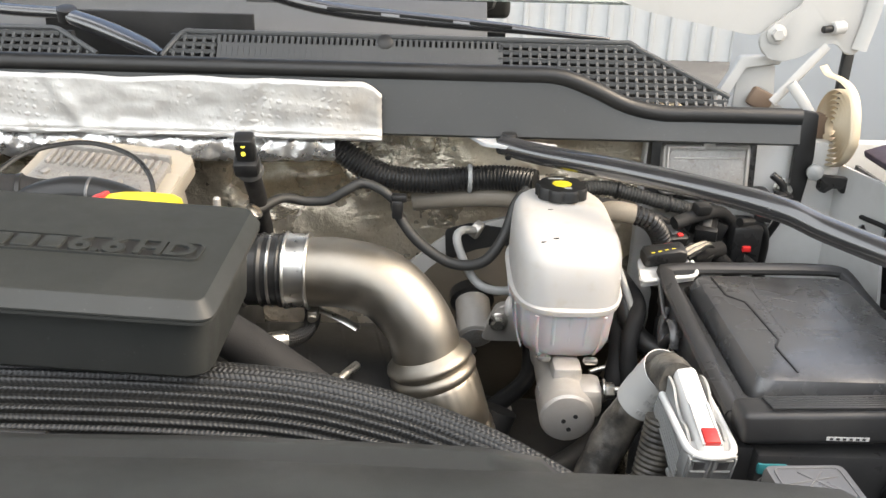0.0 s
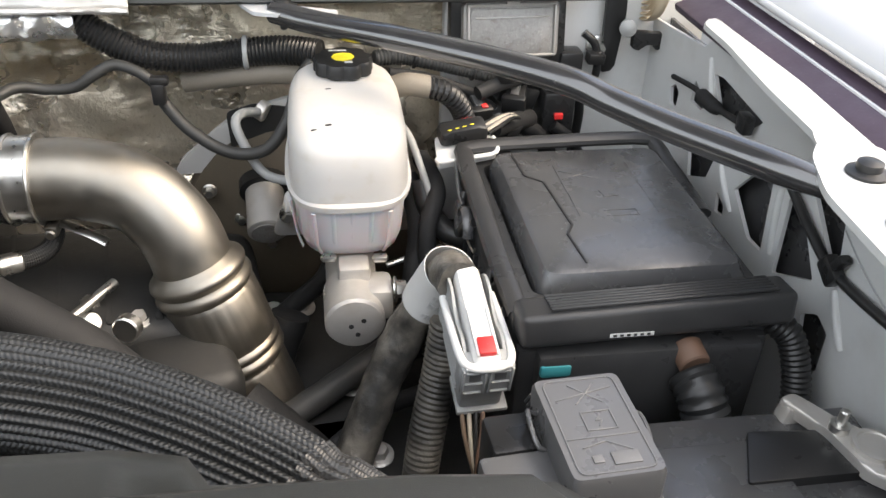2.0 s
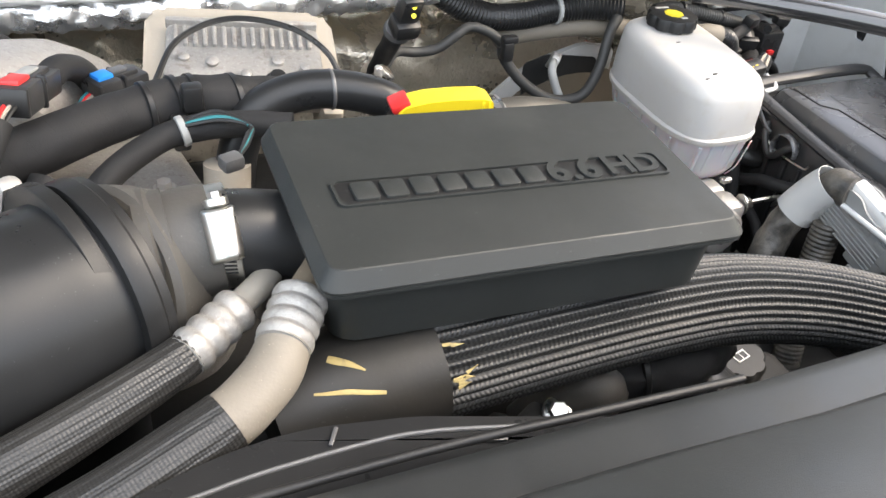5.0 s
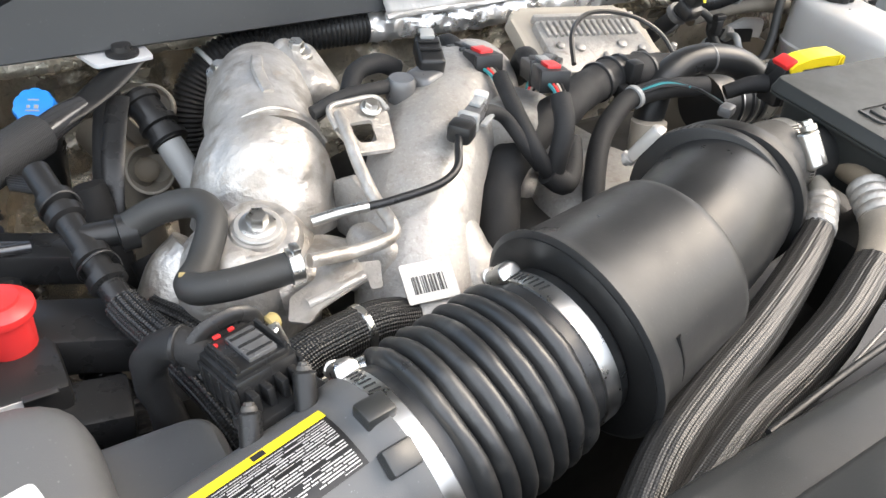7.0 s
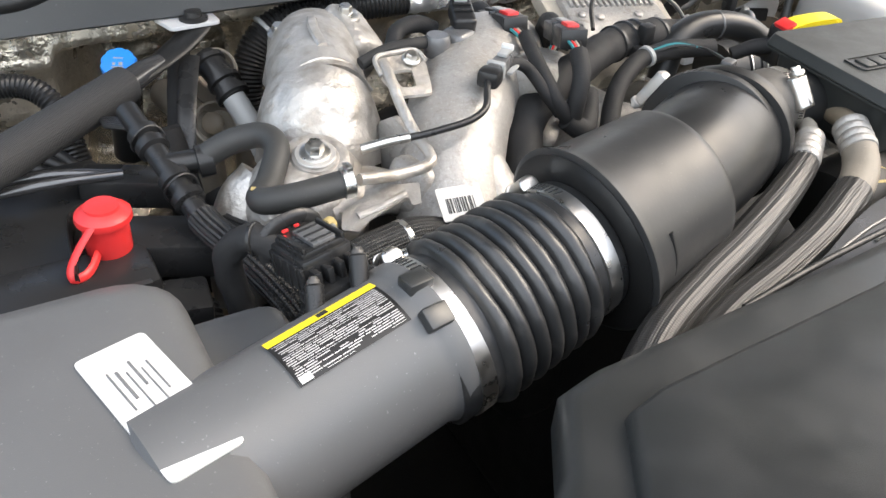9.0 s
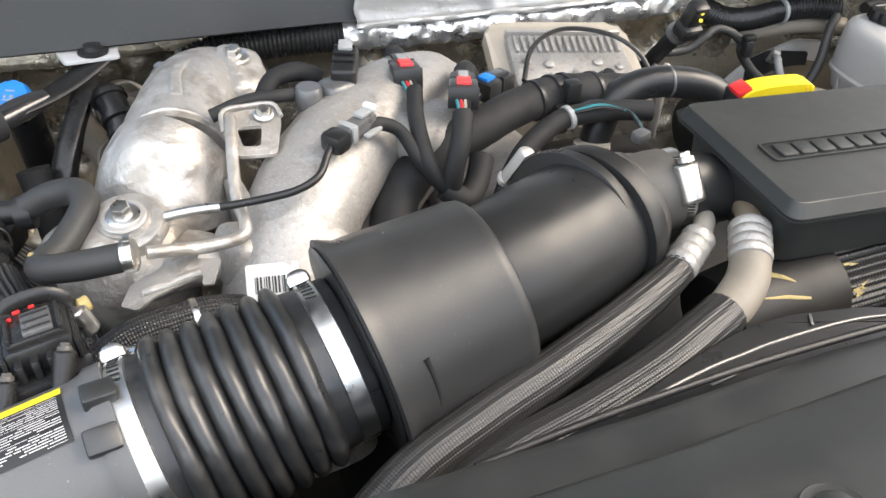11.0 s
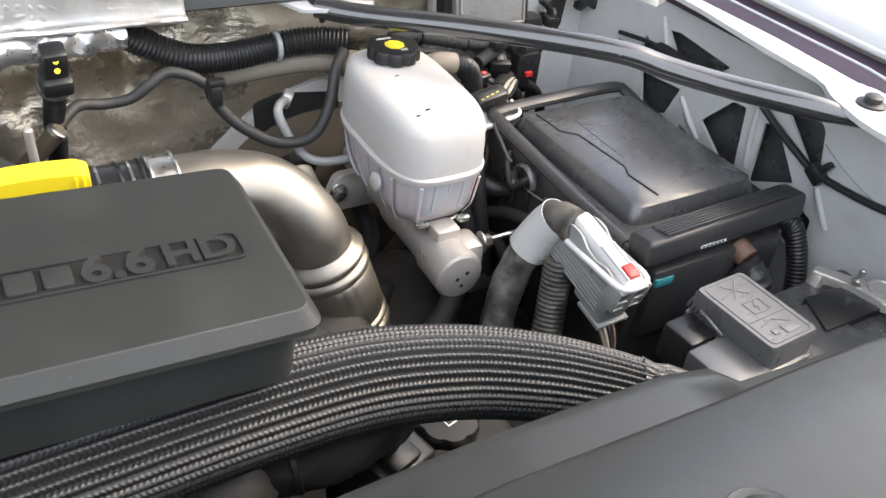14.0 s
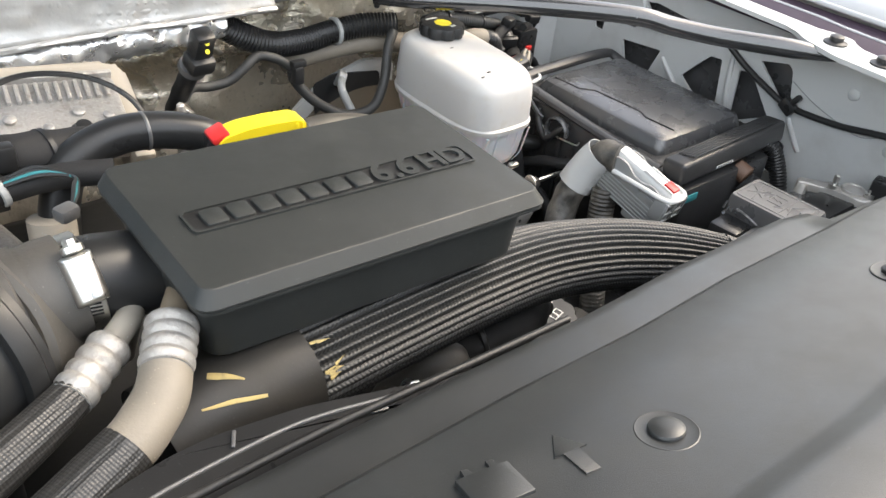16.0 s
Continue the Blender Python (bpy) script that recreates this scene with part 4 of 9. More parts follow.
# fan shroud strip behind the cover edge
fs = thing("fan_shroud", (-0.4, 0.40, 1.2), "black plastic fan shroud behind the radiator cover", "shroud")
bm = B()
slab(bm, [(-0.86, 0.33), (-0.62, 0.36), (-0.45, 0.415), (-0.25, 0.415), (-0.1, 0.37), (0.05, 0.33)], 1.20, 1.262, None, 0.004)
part("ring", bm, "black", fs)
bm = B()
sweep(bm, [(-0.70, 0.350, 1.350), (-0.62, 0.359, 1.352), (-0.53, 0.366, 1.353), (-0.46, 0.3695, 1.353), (-0.38, 0.3705, 1.353), (-0.30, 0.3675, 1.353), (-0.20, 0.3645, 1.352)], 0.0026, 10, 0.01)
part("lip", bm, "rubber", fs, "thin rubber lip along the cover edge")
bm = B()
slab(bm, rounded([(-0.68, 0.335), (-0.24, 0.345), (-0.28, 0.372), (-0.33, 0.387), (-0.381, 0.403), (-0.431, 0.411), (-0.456, 0.411), (-0.483, 0.407), (-0.519, 0.397), (-0.58, 0.375), (-0.68, 0.35)], 0.01, 3), 1.318, 1.340, None, 0.004)
ledge = part("ledge", bm, "black", fs)
bm = B()
sweep(bm, [(-0.60, 0.366, 1.3402), (-0.528, 0.382, 1.3406), (-0.494, 0.387, 1.3406), (-0.461, 0.391, 1.3406), (-0.406, 0.393, 1.3406), (-0.374, 0.390, 1.3406), (-0.33, 0.380, 1.3402)], 0.0014, 8, 0.006)
part("seam", bm, "grey_box", ledge, "thin pale seam on the ledge")
for x, y, w, q in ((-0.515, 0.372, 0.030, 10), (-0.425, 0.402, 0.012, 60), (-0.350, 0.376, 0.02, -12)):
    bm = box(B(), (x, y, 1.341), (w, 0.0022, 0.0014), 0.0005, (0, 0, q))
    part("pale_strip", bm, "grey_box", ledge, "short pale strip on the ledge")

# engine mass under the visible parts
eng = thing("engine_block", (-0.4, 0.7, 0.8), "dirty cast metal diesel engine block with deep shade in its colour", "engine")
# These masses take their deep shade from the material's colour.
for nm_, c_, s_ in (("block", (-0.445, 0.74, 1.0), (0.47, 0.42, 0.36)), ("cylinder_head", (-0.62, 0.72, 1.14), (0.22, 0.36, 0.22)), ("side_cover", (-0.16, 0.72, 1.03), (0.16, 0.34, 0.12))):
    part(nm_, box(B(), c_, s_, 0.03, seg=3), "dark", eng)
bm = B()
box(bm, (-0.52, 0.80, 1.23), (0.16, 0.14, 0.07), 0.02, (0, 0, 10), 3)
part("turbo_pedestal", bm, "cast", eng)
bm = B()
rings = []
for z, ax, ay in ((1.10, 0.080, 0.085), (1.20, 0.082, 0.088), (1.245, 0.078, 0.082), (1.268, 0.066, 0.068), (1.280, 0.048, 0.050), (1.284, 0.024, 0.026)):
    rings.append([(-0.505 + ax * math.cos(a), 0.690 + ay * math.sin(a), z + 0.15 * ax * math.cos(a) * 0.3) for a in [2 * math.pi * i / 40 for i in range(40)]])
for a, b in zip(rings, rings[1:]):
    t = bmesh.new()
    va, vb_ = [t.verts.new(v) for v in a], [t.verts.new(v) for v in b]
    for i in range(40):
        t.faces.new((va[i], va[(i + 1) % 40], vb_[(i + 1) % 40], vb_[i]))
    if b is rings[-1]:
        t.faces.new(vb_)
    add(bm, t)
for v in bm.verts:
    v.co += (v.co - Vector((-0.505, 0.69, 1.2))).normalized() * 0.003 * noise.noise(v.co * 30)
part("compressor_housing", bm, "cast", eng, "rounded cast compressor housing", sharp=80)
for p in ((-0.47, 0.745, 1.272), (-0.55, 0.735, 1.268), (-0.545, 0.64, 1.262)):
    bm = B()
    hexbolt(bm, p, (0, 0, 1), 0.007, 0.007, 1.5)
    part("housing_bolt", bm, "master", eng)
bm = B()
box(bm, (-0.115, 0.815, 1.055), (0.23, 0.2, 0.16), 0.025, (0, 6, 12), 3)
vc = part("valve_cover", bm, "dark", eng, "grimy valve cover, darkened for deep shade")
for i in range(4):
    bm = B()
    box(bm, (-0.18 + i * 0.042, 0.80 + i * 0.009, 1.139 - i * 0.0045), (0.008, 0.17, 0.008), 0.003, (0, 6, 12))
    part("cover_rib", bm, "dark", vc)
for i in range(3):
    bm = B()
    hexbolt(bm, (-0.165 + i * 0.055, 0.722 + i * 0.012, 1.137 - i * 0.006), (0, -0.1, 1), 0.007, 0.008, 1.7)
    part("cover_bolt", bm, "master", vc)
bm = B()
box(bm, (-0.02, 0.72, 1.06), (0.10, 0.10, 0.10), 0.02, (10, 0, 20), 3)
part("pump_housing", bm, "dark", eng)


# ---- brake reservoir and master cylinder ----
def oval(cx, cy, ax, ay, n=40, p=3.2):
    """A rounded-square outline."""
    out = []
    for i in range(n):
        a = 2 * math.pi * i / n
        c, s = math.cos(a), math.sin(a)
        out.append((cx + ax * math.copysign(abs(c) ** (2 / p), c), cy + ay * math.copysign(abs(s) ** (2 / p), s)))
    return out


def loft(bm, loops, cap=True):
    t = bmesh.new()
    R = [[t.verts.new(p) for p in lp] for lp in loops]
    n = len(R[0])
    for a, b in zip(R, R[1:]):
        for i in range(n):
            j = (i + 1) % n
            t.faces.new((a[i], a[j], b[j], b[i]))
    if cap:
        t.faces.new(R[0])
        t.faces.new(R[-1])
    bmesh.ops.recalc_face_normals(t, faces=t.faces)
    return add(bm, t)


res = thing("brake_reservoir", (0.145, 0.86, 1.15), "milky white brake fluid reservoir with a black screw cap", "reservoir")
CX, CY = 0.146, 0.868
bm = B()
loops = []
for z, ax, ay, dy in ((1.221, 0.058, 0.098, 0), (1.250, 0.0577, 0.0975, 0), (1.270, 0.0567, 0.0958, 0), (1.280, 0.0552, 0.094, 0.001), (1.287, 0.0515, 0.0905, 0.002), (1.2915, 0.0455, 0.084, 0.003), (1.2938, 0.036, 0.074, 0.005), (1.2946, 0.018, 0.045, 0.01)):
    loops.append([(x, y, z + (0.004 * (y - CY) / 0.1 if z > 1.27 else 0)) for x, y in oval(CX, CY + dy, ax, ay, 64, 3.8)])
loft(bm, loops)
part("upper_half", bm, "milky", res, sharp=70)
bm = B()
loft(bm, [[(x, y, z) for x, y in oval(CX, CY, a, b)] for z, a, b in ((1.2175, 0.058, 0.098), (1.2185, 0.0615, 0.1015), (1.2245, 0.0625, 0.1025), (1.2265, 0.0605, 0.1), (1.227, 0.0575, 0.0975))])
part("seam_flange", bm, "milky", res)
bm = B()
lower = []
for z, ax, y0, y1 in ((1.157, 0.040, 0.795, 0.90), (1.162, 0.048, 0.785, 0.915), (1.175, 0.0525, 0.778, 0.935), (1.195, 0.055, 0.774, 0.958), (1.218, 0.057, 0.770, 0.966)):
    lp = oval(CX, (y0 + y1) / 2, ax, (y1 - y0) / 2, 80, 3.4)
    k = [(CX + (x - CX) * (1 - 0.03 * max(0, math.cos(i * 2 * math.pi / 5)) ** 3), y, z) for i, (x, y) in enumerate(lp)]
    lower.append(k)
loft(bm, lower)
lowh = part("lower_half", bm, "milky_low", res, "fluid-filled lower half with vertical ribs", sharp=60)
for i in range(5):
    x = CX - 0.036 + i * 0.018
    bm = B()
    sweep(bm, [(CX + (x - CX) * 0.84, 0.7865, 1.163), (CX + (x - CX) * 0.95, 0.7785, 1.178), (CX + (x - CX) * 0.98, 0.7745, 1.197), (x, 0.7705, 1.217)], 0.0024, 8, 0.006, squash=(1.0, 0.35))
    part("rib", bm, "milky_low", lowh)
for i in range(5):
    y = 0.80 + i * 0.030
    bm = B()
    sweep(bm, [(CX - 0.0478, 0.85 + (y - 0.86) * 0.8, 1.163), (CX - 0.0525, 0.857 + (y - 0.86) * 0.9, 1.178), (CX - 0.0550, 0.866 + (y - 0.866) * 0.97, 1.197), (CX - 0.057, y, 1.217)], 0.0024, 8, 0.006, squash=(1.0, 0.35))
    part("rib", bm, "milky_low", lowh)
bm = B()
lathe(bm, [(0.011, 0), (0.011, 0.003), (0.008, 0.005), (0.003, 0.006)], (0.087, 0.83, 1.197), (-1, 0, 0.1), 18)
part("sensor_boss", bm, "milky", res)
bm = B()
lathe(bm, [(0.021, -0.008), (0.021, 0.004)], (0.147, 0.922, 1.296), (0, 0, 1), 28)
part("neck", bm, "milky", res)
bm = B()
lathe(bm, [(0.027, 0.0), (0.0305, 0.001), (0.0305, 0.012), (0.029, 0.0145), (0.010, 0.0150)], (0.147, 0.922, 1.2965), (0, 0, 1), 72, 9, 0.10)
cap = part("cap", bm, "rubber", res, "black scalloped screw cap")
bm = B()
lathe(bm, [(0.0118, 0), (0.0118, 0.0007), (0.0095, 0.0008), (0.0093, 0.0003), (0.0075, 0.0003), (0.0073, 0.0008), (0.001, 0.0009)], (0.147, 0.921, 1.3113), (0, 0, 1), 8)
part("cap_symbol", bm, "ink_yellow", cap, "yellow octagonal symbol")
for c_, s_ in (((0.142, 0.9395, 1.3118), (0.018, 0.003, 0.0006)), ((0.152, 0.906, 1.3118), (0.008, 0.004, 0.0006))):
    bm = B()
    box(bm, c_, s_, 0)
    part("cap_print", bm, "ink_grey", cap)
for p in ((0.13, 0.879, 1.2945), (0.128, 0.803, 1.2915), (0.115, 0.798, 1.289)):
    bm = B()
    box(bm, p, (0.006, 0.0025, 0.0015), 0.0005, (0, 0, 10))
    part("print_dot", bm, "ink_black", res)

mc = thing("master_cylinder", (0.145, 0.85, 1.08), "dull cast aluminium brake master cylinder under the reservoir", "master cylinder")
bm = B()
lathe(bm, [(0.0265, 0), (0.029, 0.002), (0.029, 0.05), (0.0255, 0.055), (0.0255, 0.12), (0.028, 0.125), (0.027, 0.15), (0.024, 0.155), (0.024, 0.27)], (0.144, 0.728, 1.1195), (0, 1, 0.03), 36)
box(bm, (0.146, 0.775, 1.145), (0.032, 0.03, 0.03), 0.006)
box(bm, (0.146, 0.885, 1.145), (0.03, 0.03, 0.03), 0.006)
box(bm, (0.168, 0.760, 1.128), (0.03, 0.04, 0.036), 0.008)
part("body", bm, "master", mc)
bm = B()
lathe(bm, [(0.0265, 0), (0.0265, 0.0015), (0.0255, 0.002)], (0.144, 0.7285, 1.1195), (0, -1, 0), 36)
part("end_plug", bm, "master", mc, "machined end plug")
for (dx, dz) in ((-0.004, -0.002), (0.008, 0.004), (0.002, -0.012)):
    bm = B()
    lathe(bm, [(0.0025, 0), (0.0025, 0.0008)], (0.144 + dx, 0.7266, 1.1195 + dz), (0, -1, 0), 12)
    part("plug_pin", bm, "ink_black", mc)
for i, (x, w) in enumerate(((0.112, 0.002), (0.118, 0.002), (0.124, 0.002))):
    bm = B()
    box(bm, (0.1165, 0.757 + i * 0.006, 1.129), (0.001, 0.002, 0.012), 0, (0, 0, 0))
    part("cast_mark", bm, "cast", mc)
bm = B()
slab(bm, rounded([(0.06, 0.0), (0.23, 0.0), (0.21, 0.05), (0.08, 0.05)], 0.01), 0, 0.012, pose(0, 0.935, 1.10, 90, 0, 0), 0.002)
part("flange", bm, "master", mc)
for x in (0.082, 0.205):
    bm = B()
    hexbolt(bm, (x, 0.922, 1.128), (0, -1, 0), 0.008, 0.009)
    part("nut", bm, "clamp", mc)
bm = B()
hexbolt(bm, (0.183, 0.752, 1.140), (1, -0.1, 0.05), 0.0085, 0.01)
part("union_nut", bm, "clamp", mc)
for p in ((0.122, 0.783, 1.160), (0.172, 0.778, 1.160)):
    bm = B()
    box(bm, p, (0.014, 0.01, 0.006), 0.002)
    cyl(bm, (p[0] - 0.008, p[1], p[2]), (p[0] + 0.008, p[1], p[2]), 0.003)
    part("retaining_clip", bm, "clamp", mc)
for pts in ([(0.19, 0.752, 1.141), (0.225, 0.75, 1.143), (0.26, 0.76, 1.13), (0.27, 0.80, 1.08)], [(0.183, 0.83, 1.115), (0.215, 0.84, 1.118), (0.235, 0.85, 1.11), (0.24, 0.86, 1.05)]):
    bm = B()
    sweep(bm, pts, 0.0032, 10, 0.005)
    part("brake_line", bm, "clamp", mc)

# brake booster behind the cylinder, seen between the parts
bb = thing("brake_booster", (0.12, 1.03, 0.98), "black brake booster body on the firewall", "brake booster")
bm = B()
lathe(bm, [(0.15, 0), (0.155, 0.008), (0.15, 0.026), (0.11, 0.036), (0.07, 0.055), (0.03, 0.06)], (0.10, 1.05, 1.045), (0, -1, 0.02), 40)
part("shell", bm, "booster", bb)
for p in ((-0.015, 1.012, 1.113), (0.055, 1.0, 1.045), (0.02, 1.008, 1.075)):
    bm = B()
    hexbolt(bm, p, (0, -1, 0), 0.006, 0.009, 1.5)
    part("stud", bm, "clamp", bb)

cn = thing("solenoid_canister", (0.055, 0.96, 1.08), "dull metal canister pointing forward beside the reservoir", "canister")
bm = B()
lathe(bm, [(0.020, 0), (0.0228, 0.002), (0.0228, 0.055), (0.0228, 0.06)], (0.055, 0.933, 1.098), (-0.06, 1, 0.45), 32)
part("body", bm, "master", cn)
bm = B()
lathe(bm, [(0.0185, 0), (0.0185, 0.001), (0.017, 0.0012)], (0.055, 0.9325, 1.0977), (0.06, -1, -0.45), 32)
part("end_cap", bm, "cast", cn)
bm = B()
lathe(bm, [(0.024, 0), (0.029, 0.002), (0.029, 0.016), (0.024, 0.018)], (0.0515, 0.985, 1.1215), (-0.06, 1, 0.45), 28)
part("rubber_mount", bm, "rubber", cn)

# ---- charge pipe ----
cp = thing("charge_pipe", (-0.05, 0.79, 1.0), "brushed stainless steel charge pipe elbow with welded bead", "pipe")
bm = B()
sweep(bm, [(-0.131, 0.81, 1.243), (-0.095, 0.808, 1.243), (-0.05, 0.80, 1.232), (-0.015, 0.785, 1.197), (0.0, 0.775, 1.15)], 0.0375, 40, 0.006)
part("elbow", bm, "steel", cp)
bm = B()
a0, ax = Vector((-0.003, 0.777, 1.162)), Vector((0.30, -0.10, -0.95)).normalized()
lathe(bm, [(0.0375, -0.008), (0.042, -0.003), (0.0465, 0.001), (0.0475, 0.004), (0.0465, 0.007), (0.0435, 0.010), (0.0432, 0.012), (0.047, 0.015), (0.0482, 0.019), (0.047, 0.023), (0.0440, 0.026), (0.0438, 0.086), (0.0465, 0.089), (0.0475, 0.092), (0.0465, 0.095), (0.044, 0.098), (0.0465, 0.101), (0.0475, 0.104), (0.0465, 0.107), (0.0415, 0.112), (0.041, 0.2)], a0, ax, 44)
part("flex_joint", bm, "steel", cp, "stepped steel joint with rolled beads")
bm = B()
lathe(bm, [(0.0440, 0.026), (0.0462, 0.030), (0.0466, 0.055), (0.0462, 0.082), (0.0440, 0.087)], a0, ax, 144, 24, 0.009)
part("pleated_sleeve", bm, "steel", cp, "vertically pleated steel sleeve")
bm = B()
lathe(bm, [(0.0415, 0.114), (0.0435, 0.118), (0.0435, 0.19)], a0, ax, 144, 24, 0.009)
part("pleated_sleeve", bm, "steel", cp)
bm = B()
sweep(bm, [(-0.235, 0.812, 1.243), (-0.155, 0.812, 1.243)], 0.0385, 40, 0.006)
for x in (-0.165, -0.185, -0.205):
    lathe(bm, [(0.0385, 0), (0.0405, 0.003), (0.0385, 0.006)], (x, 0.812, 1.243), (1, 0, 0), 36)
part("rubber_coupler", bm, "tube", cp, "glossy black rubber coupler")
for x, w in ((-0.1445, 0.021), (-0.172, 0.0035), (-0.200, 0.0035)):
    bm = B()
    band(bm, (x, 0.812, 1.243), (1, 0, 0), 0.0388, w)
    part("clamp_band", bm, "clamp", cp)
bm = B()
box(bm, (-0.128, 0.80, 1.199), (0.012, 0.022, 0.012), 0.003)
cyl(bm, (-0.128, 0.785, 1.198), (-0.128, 0.815, 1.198), 0.005)
part("clamp_screw", bm, "steel", cp)
for x in (-0.1330, -0.1560):
    bm = B()
    lathe(bm, [(0.0388, -0.002), (0.0415, -0.0015), (0.0422, 0.0), (0.0415, 0.0015), (0.0388, 0.002)], (x, 0.812, 1.243), (1, 0, 0), 48)
    part("clamp_edge", bm, "clamp", cp, "rolled bright edge of the clamp")
bm = B()
sweep(bm, [(-0.130, 0.808, 1.202), (-0.115, 0.80, 1.1995), (-0.095, 0.79, 1.196), (-0.078, 0.782, 1.19)], 0.0035, 8, 0.005, squash=(1.6, 0.6))
part("clamp_tail", bm, "clamp", cp)

# ---- engine cover with raised lettering ----
ec = thing("engine_cover", (-0.275, 0.535, 1.32), "grained black plastic engine cover with embossed name strip", "engine cover")
def plate(x0, y0, x1, y1, r, z):
    """A rounded outline, tipped like the cover: a little lower towards the driver's side and the front."""
    return [(x, 0.533 + 0.92 * (y - 0.5357), z + 0.003 - 0.05 * (x + 0.275) + 0.035 * (y - 0.5357)) for x, y in rect(x0, y0, x1, y1, r, 5)]


bm = B()
loft(bm, [plate(-0.4135, 0.4525, -0.137, 0.6190, 0.012, 1.3765), plate(-0.4160, 0.4500, -0.1345, 0.6215, 0.013, 1.3770), plate(-0.4160, 0.4500, -0.1345, 0.6215, 0.013, 1.3792), plate(-0.4150, 0.4512, -0.1355, 0.6205, 0.013, 1.3797), plate(-0.4165, 0.4495, -0.134, 0.6220, 0.013, 1.3803), plate(-0.4165, 0.4495, -0.134, 0.6220, 0.013, 1.3815),
          plate(-0.4105, 0.4568, -0.1400, 0.6195, 0.010, 1.3905), plate(-0.4098, 0.4578, -0.1407, 0.6188, 0.010, 1.3910), plate(-0.38, 0.49, -0.17, 0.59, 0.01, 1.3912)])
lid = part("lid", bm, "cover", ec, sharp=20)
bm = B()
loft(bm, [plate(-0.4035, 0.4700, -0.1470, 0.605, 0.018, 1.326), plate(-0.4065, 0.4660, -0.1440, 0.608, 0.02, 1.330), plate(-0.4090, 0.4610, -0.1415, 0.612, 0.02, 1.3775)])
part("box", bm, "cover", ec)
# name strip: rim, blocks for the maker's word, then figures
m_s = pose(-0.274, 0.5255, 1.3944, 2.0, 2.86, 0) @ Matrix.Scale(0.97, 4)
bm = B()
so = rect(-0.120, -0.0135, 0.120, 0.0135, 0.006, 4)
si = rect(-0.118, -0.0118, 0.118, 0.0118, 0.005, 4)
t = bmesh.new()
A = [[t.verts.new((x, y, z)) for x, y in lp] for lp, z in ((so, -0.002), (so, 0.0012), (si, 0.0012), (si, -0.0006))]
for a, b in zip(A, A[1:]):
    for i in range(len(a)):
        j = (i + 1) % len(a)
        t.faces.new((a[i], a[j], b[j], b[i]))
t.transform(m_s)
add(bm, t)
part("strip_rim", bm, "cover", lid)
# floor in the darker rubber colour, which stands for shade in the recess
bm = B()
slab(bm, si, -0.002, -0.0002, m_s, 0)
part("strip_floor", bm, "rubber", lid)


def outline_letter(bm, x, w, h, strokes):
    for (ax, ay, bx, by) in strokes:
        p, q = Vector((x + ax * w, (ay - 0.5) * h)), Vector((x + bx * w, (by - 0.5) * h))
        d = q - p
        ang = math.degrees(math.atan2(d.y, d.x))
        box(bm, ((p.x + q.x) / 2, (p.y + q.y) / 2, 0.0004), (d.length + 0.0022, 0.0026, 0.0022), 0.0006, (0, 0, ang), 1)


for i in range(7):
    x = -0.1085 + i * 0.0192
    bm = B()
    slab(bm, rounded([(x, -0.0088), (x + 0.0158, -0.0088), (x + 0.0158, 0.0088), (x, 0.0088)], 0.003, 3), -0.001, 0.0018, m_s, 0.0007)
    part("raised_bar", bm, "cover", lid)


def text_part(name, body, size, m, mat, parent, depth=0.0008, label=""):
    cu = bpy.data.curves.new(name, "FONT")
    cu.body, cu.size, cu.extrude = body, size, depth
    cu.align_x, cu.align_y = "CENTER", "CENTER"
    cu.bevel_depth, cu.resolution_u, cu.offset = 0.0, 3, size * 0.03
    ob = bpy.data.objects.new(name, cu)
    scene.collection.objects.link(ob)
    me = bpy.data.meshes.new_from_object(ob.evaluated_get(bpy.context.evaluated_depsgraph_get()))
    bpy.data.objects.remove(ob)
    me.transform(Matrix.Translation(-BASE[parent]) @ m)
    me.materials.clear()
    me.materials.append(M[mat])
    o = new(name, me)
    o.parent = parent
    BASE[o] = BASE[parent]
    return tagged(o, label)


text_part("number", "6.6", 0.034, m_s @ pose(0.0465, 0, 0.0004) @ Matrix.Diagonal((0.98, 1, 1, 1)), "cover", lid, 0.0012)
for dx, ch_ in ((0.0830, "H"), (0.1045, "D")):
    text_part("letter", ch_, 0.028, m_s @ pose(dx, 0, 0.0004) @ Matrix.Diagonal((1.1, 1, 1, 1)), "cover", lid, 0.0012)

# ---- braided charge hose along the front ----
ch = thing("braided_hose", (-0.1, 0.49, 1.2), "large hose in ribbed black braided sleeve", "hose")
bm = B()
sweep(bm, [(-0.3445, 0.480, 1.290, 0.0376), (-0.267, 0.488, 1.285, 0.0375), (-0.174, 0.495, 1.279, 0.0370), (-0.091, 0.496, 1.272, 0.0360), (-0.02, 0.483, 1.264, 0.03444), (0.035, 0.46, 1.258, 0.0328), (0.075, 0.438, 1.252, 0.03034), (0.105, 0.42, 1.246, 0.02788)], None, 272, 0.004, flute=(34, 0.0026), round_uv=0.0376)
part("sleeve", bm, "braid", ch, sharp=80)
bm = B()
sweep(bm, [(0.1, 0.423, 1.247, 0.02967), (0.111, 0.415, 1.245, 0.02666), (0.118, 0.411, 1.243, 0.02881), (0.15, 0.39, 1.23, 0.02666), (0.185, 0.355, 1.199, 0.0258), (0.2, 0.325, 1.144, 0.0258)], None, 160, 0.004, flute=(20, 0.0034))
part("sleeve_end", bm, "braid_pale", ch, "frayed paler end of the sleeve", sharp=80)
bm = B()
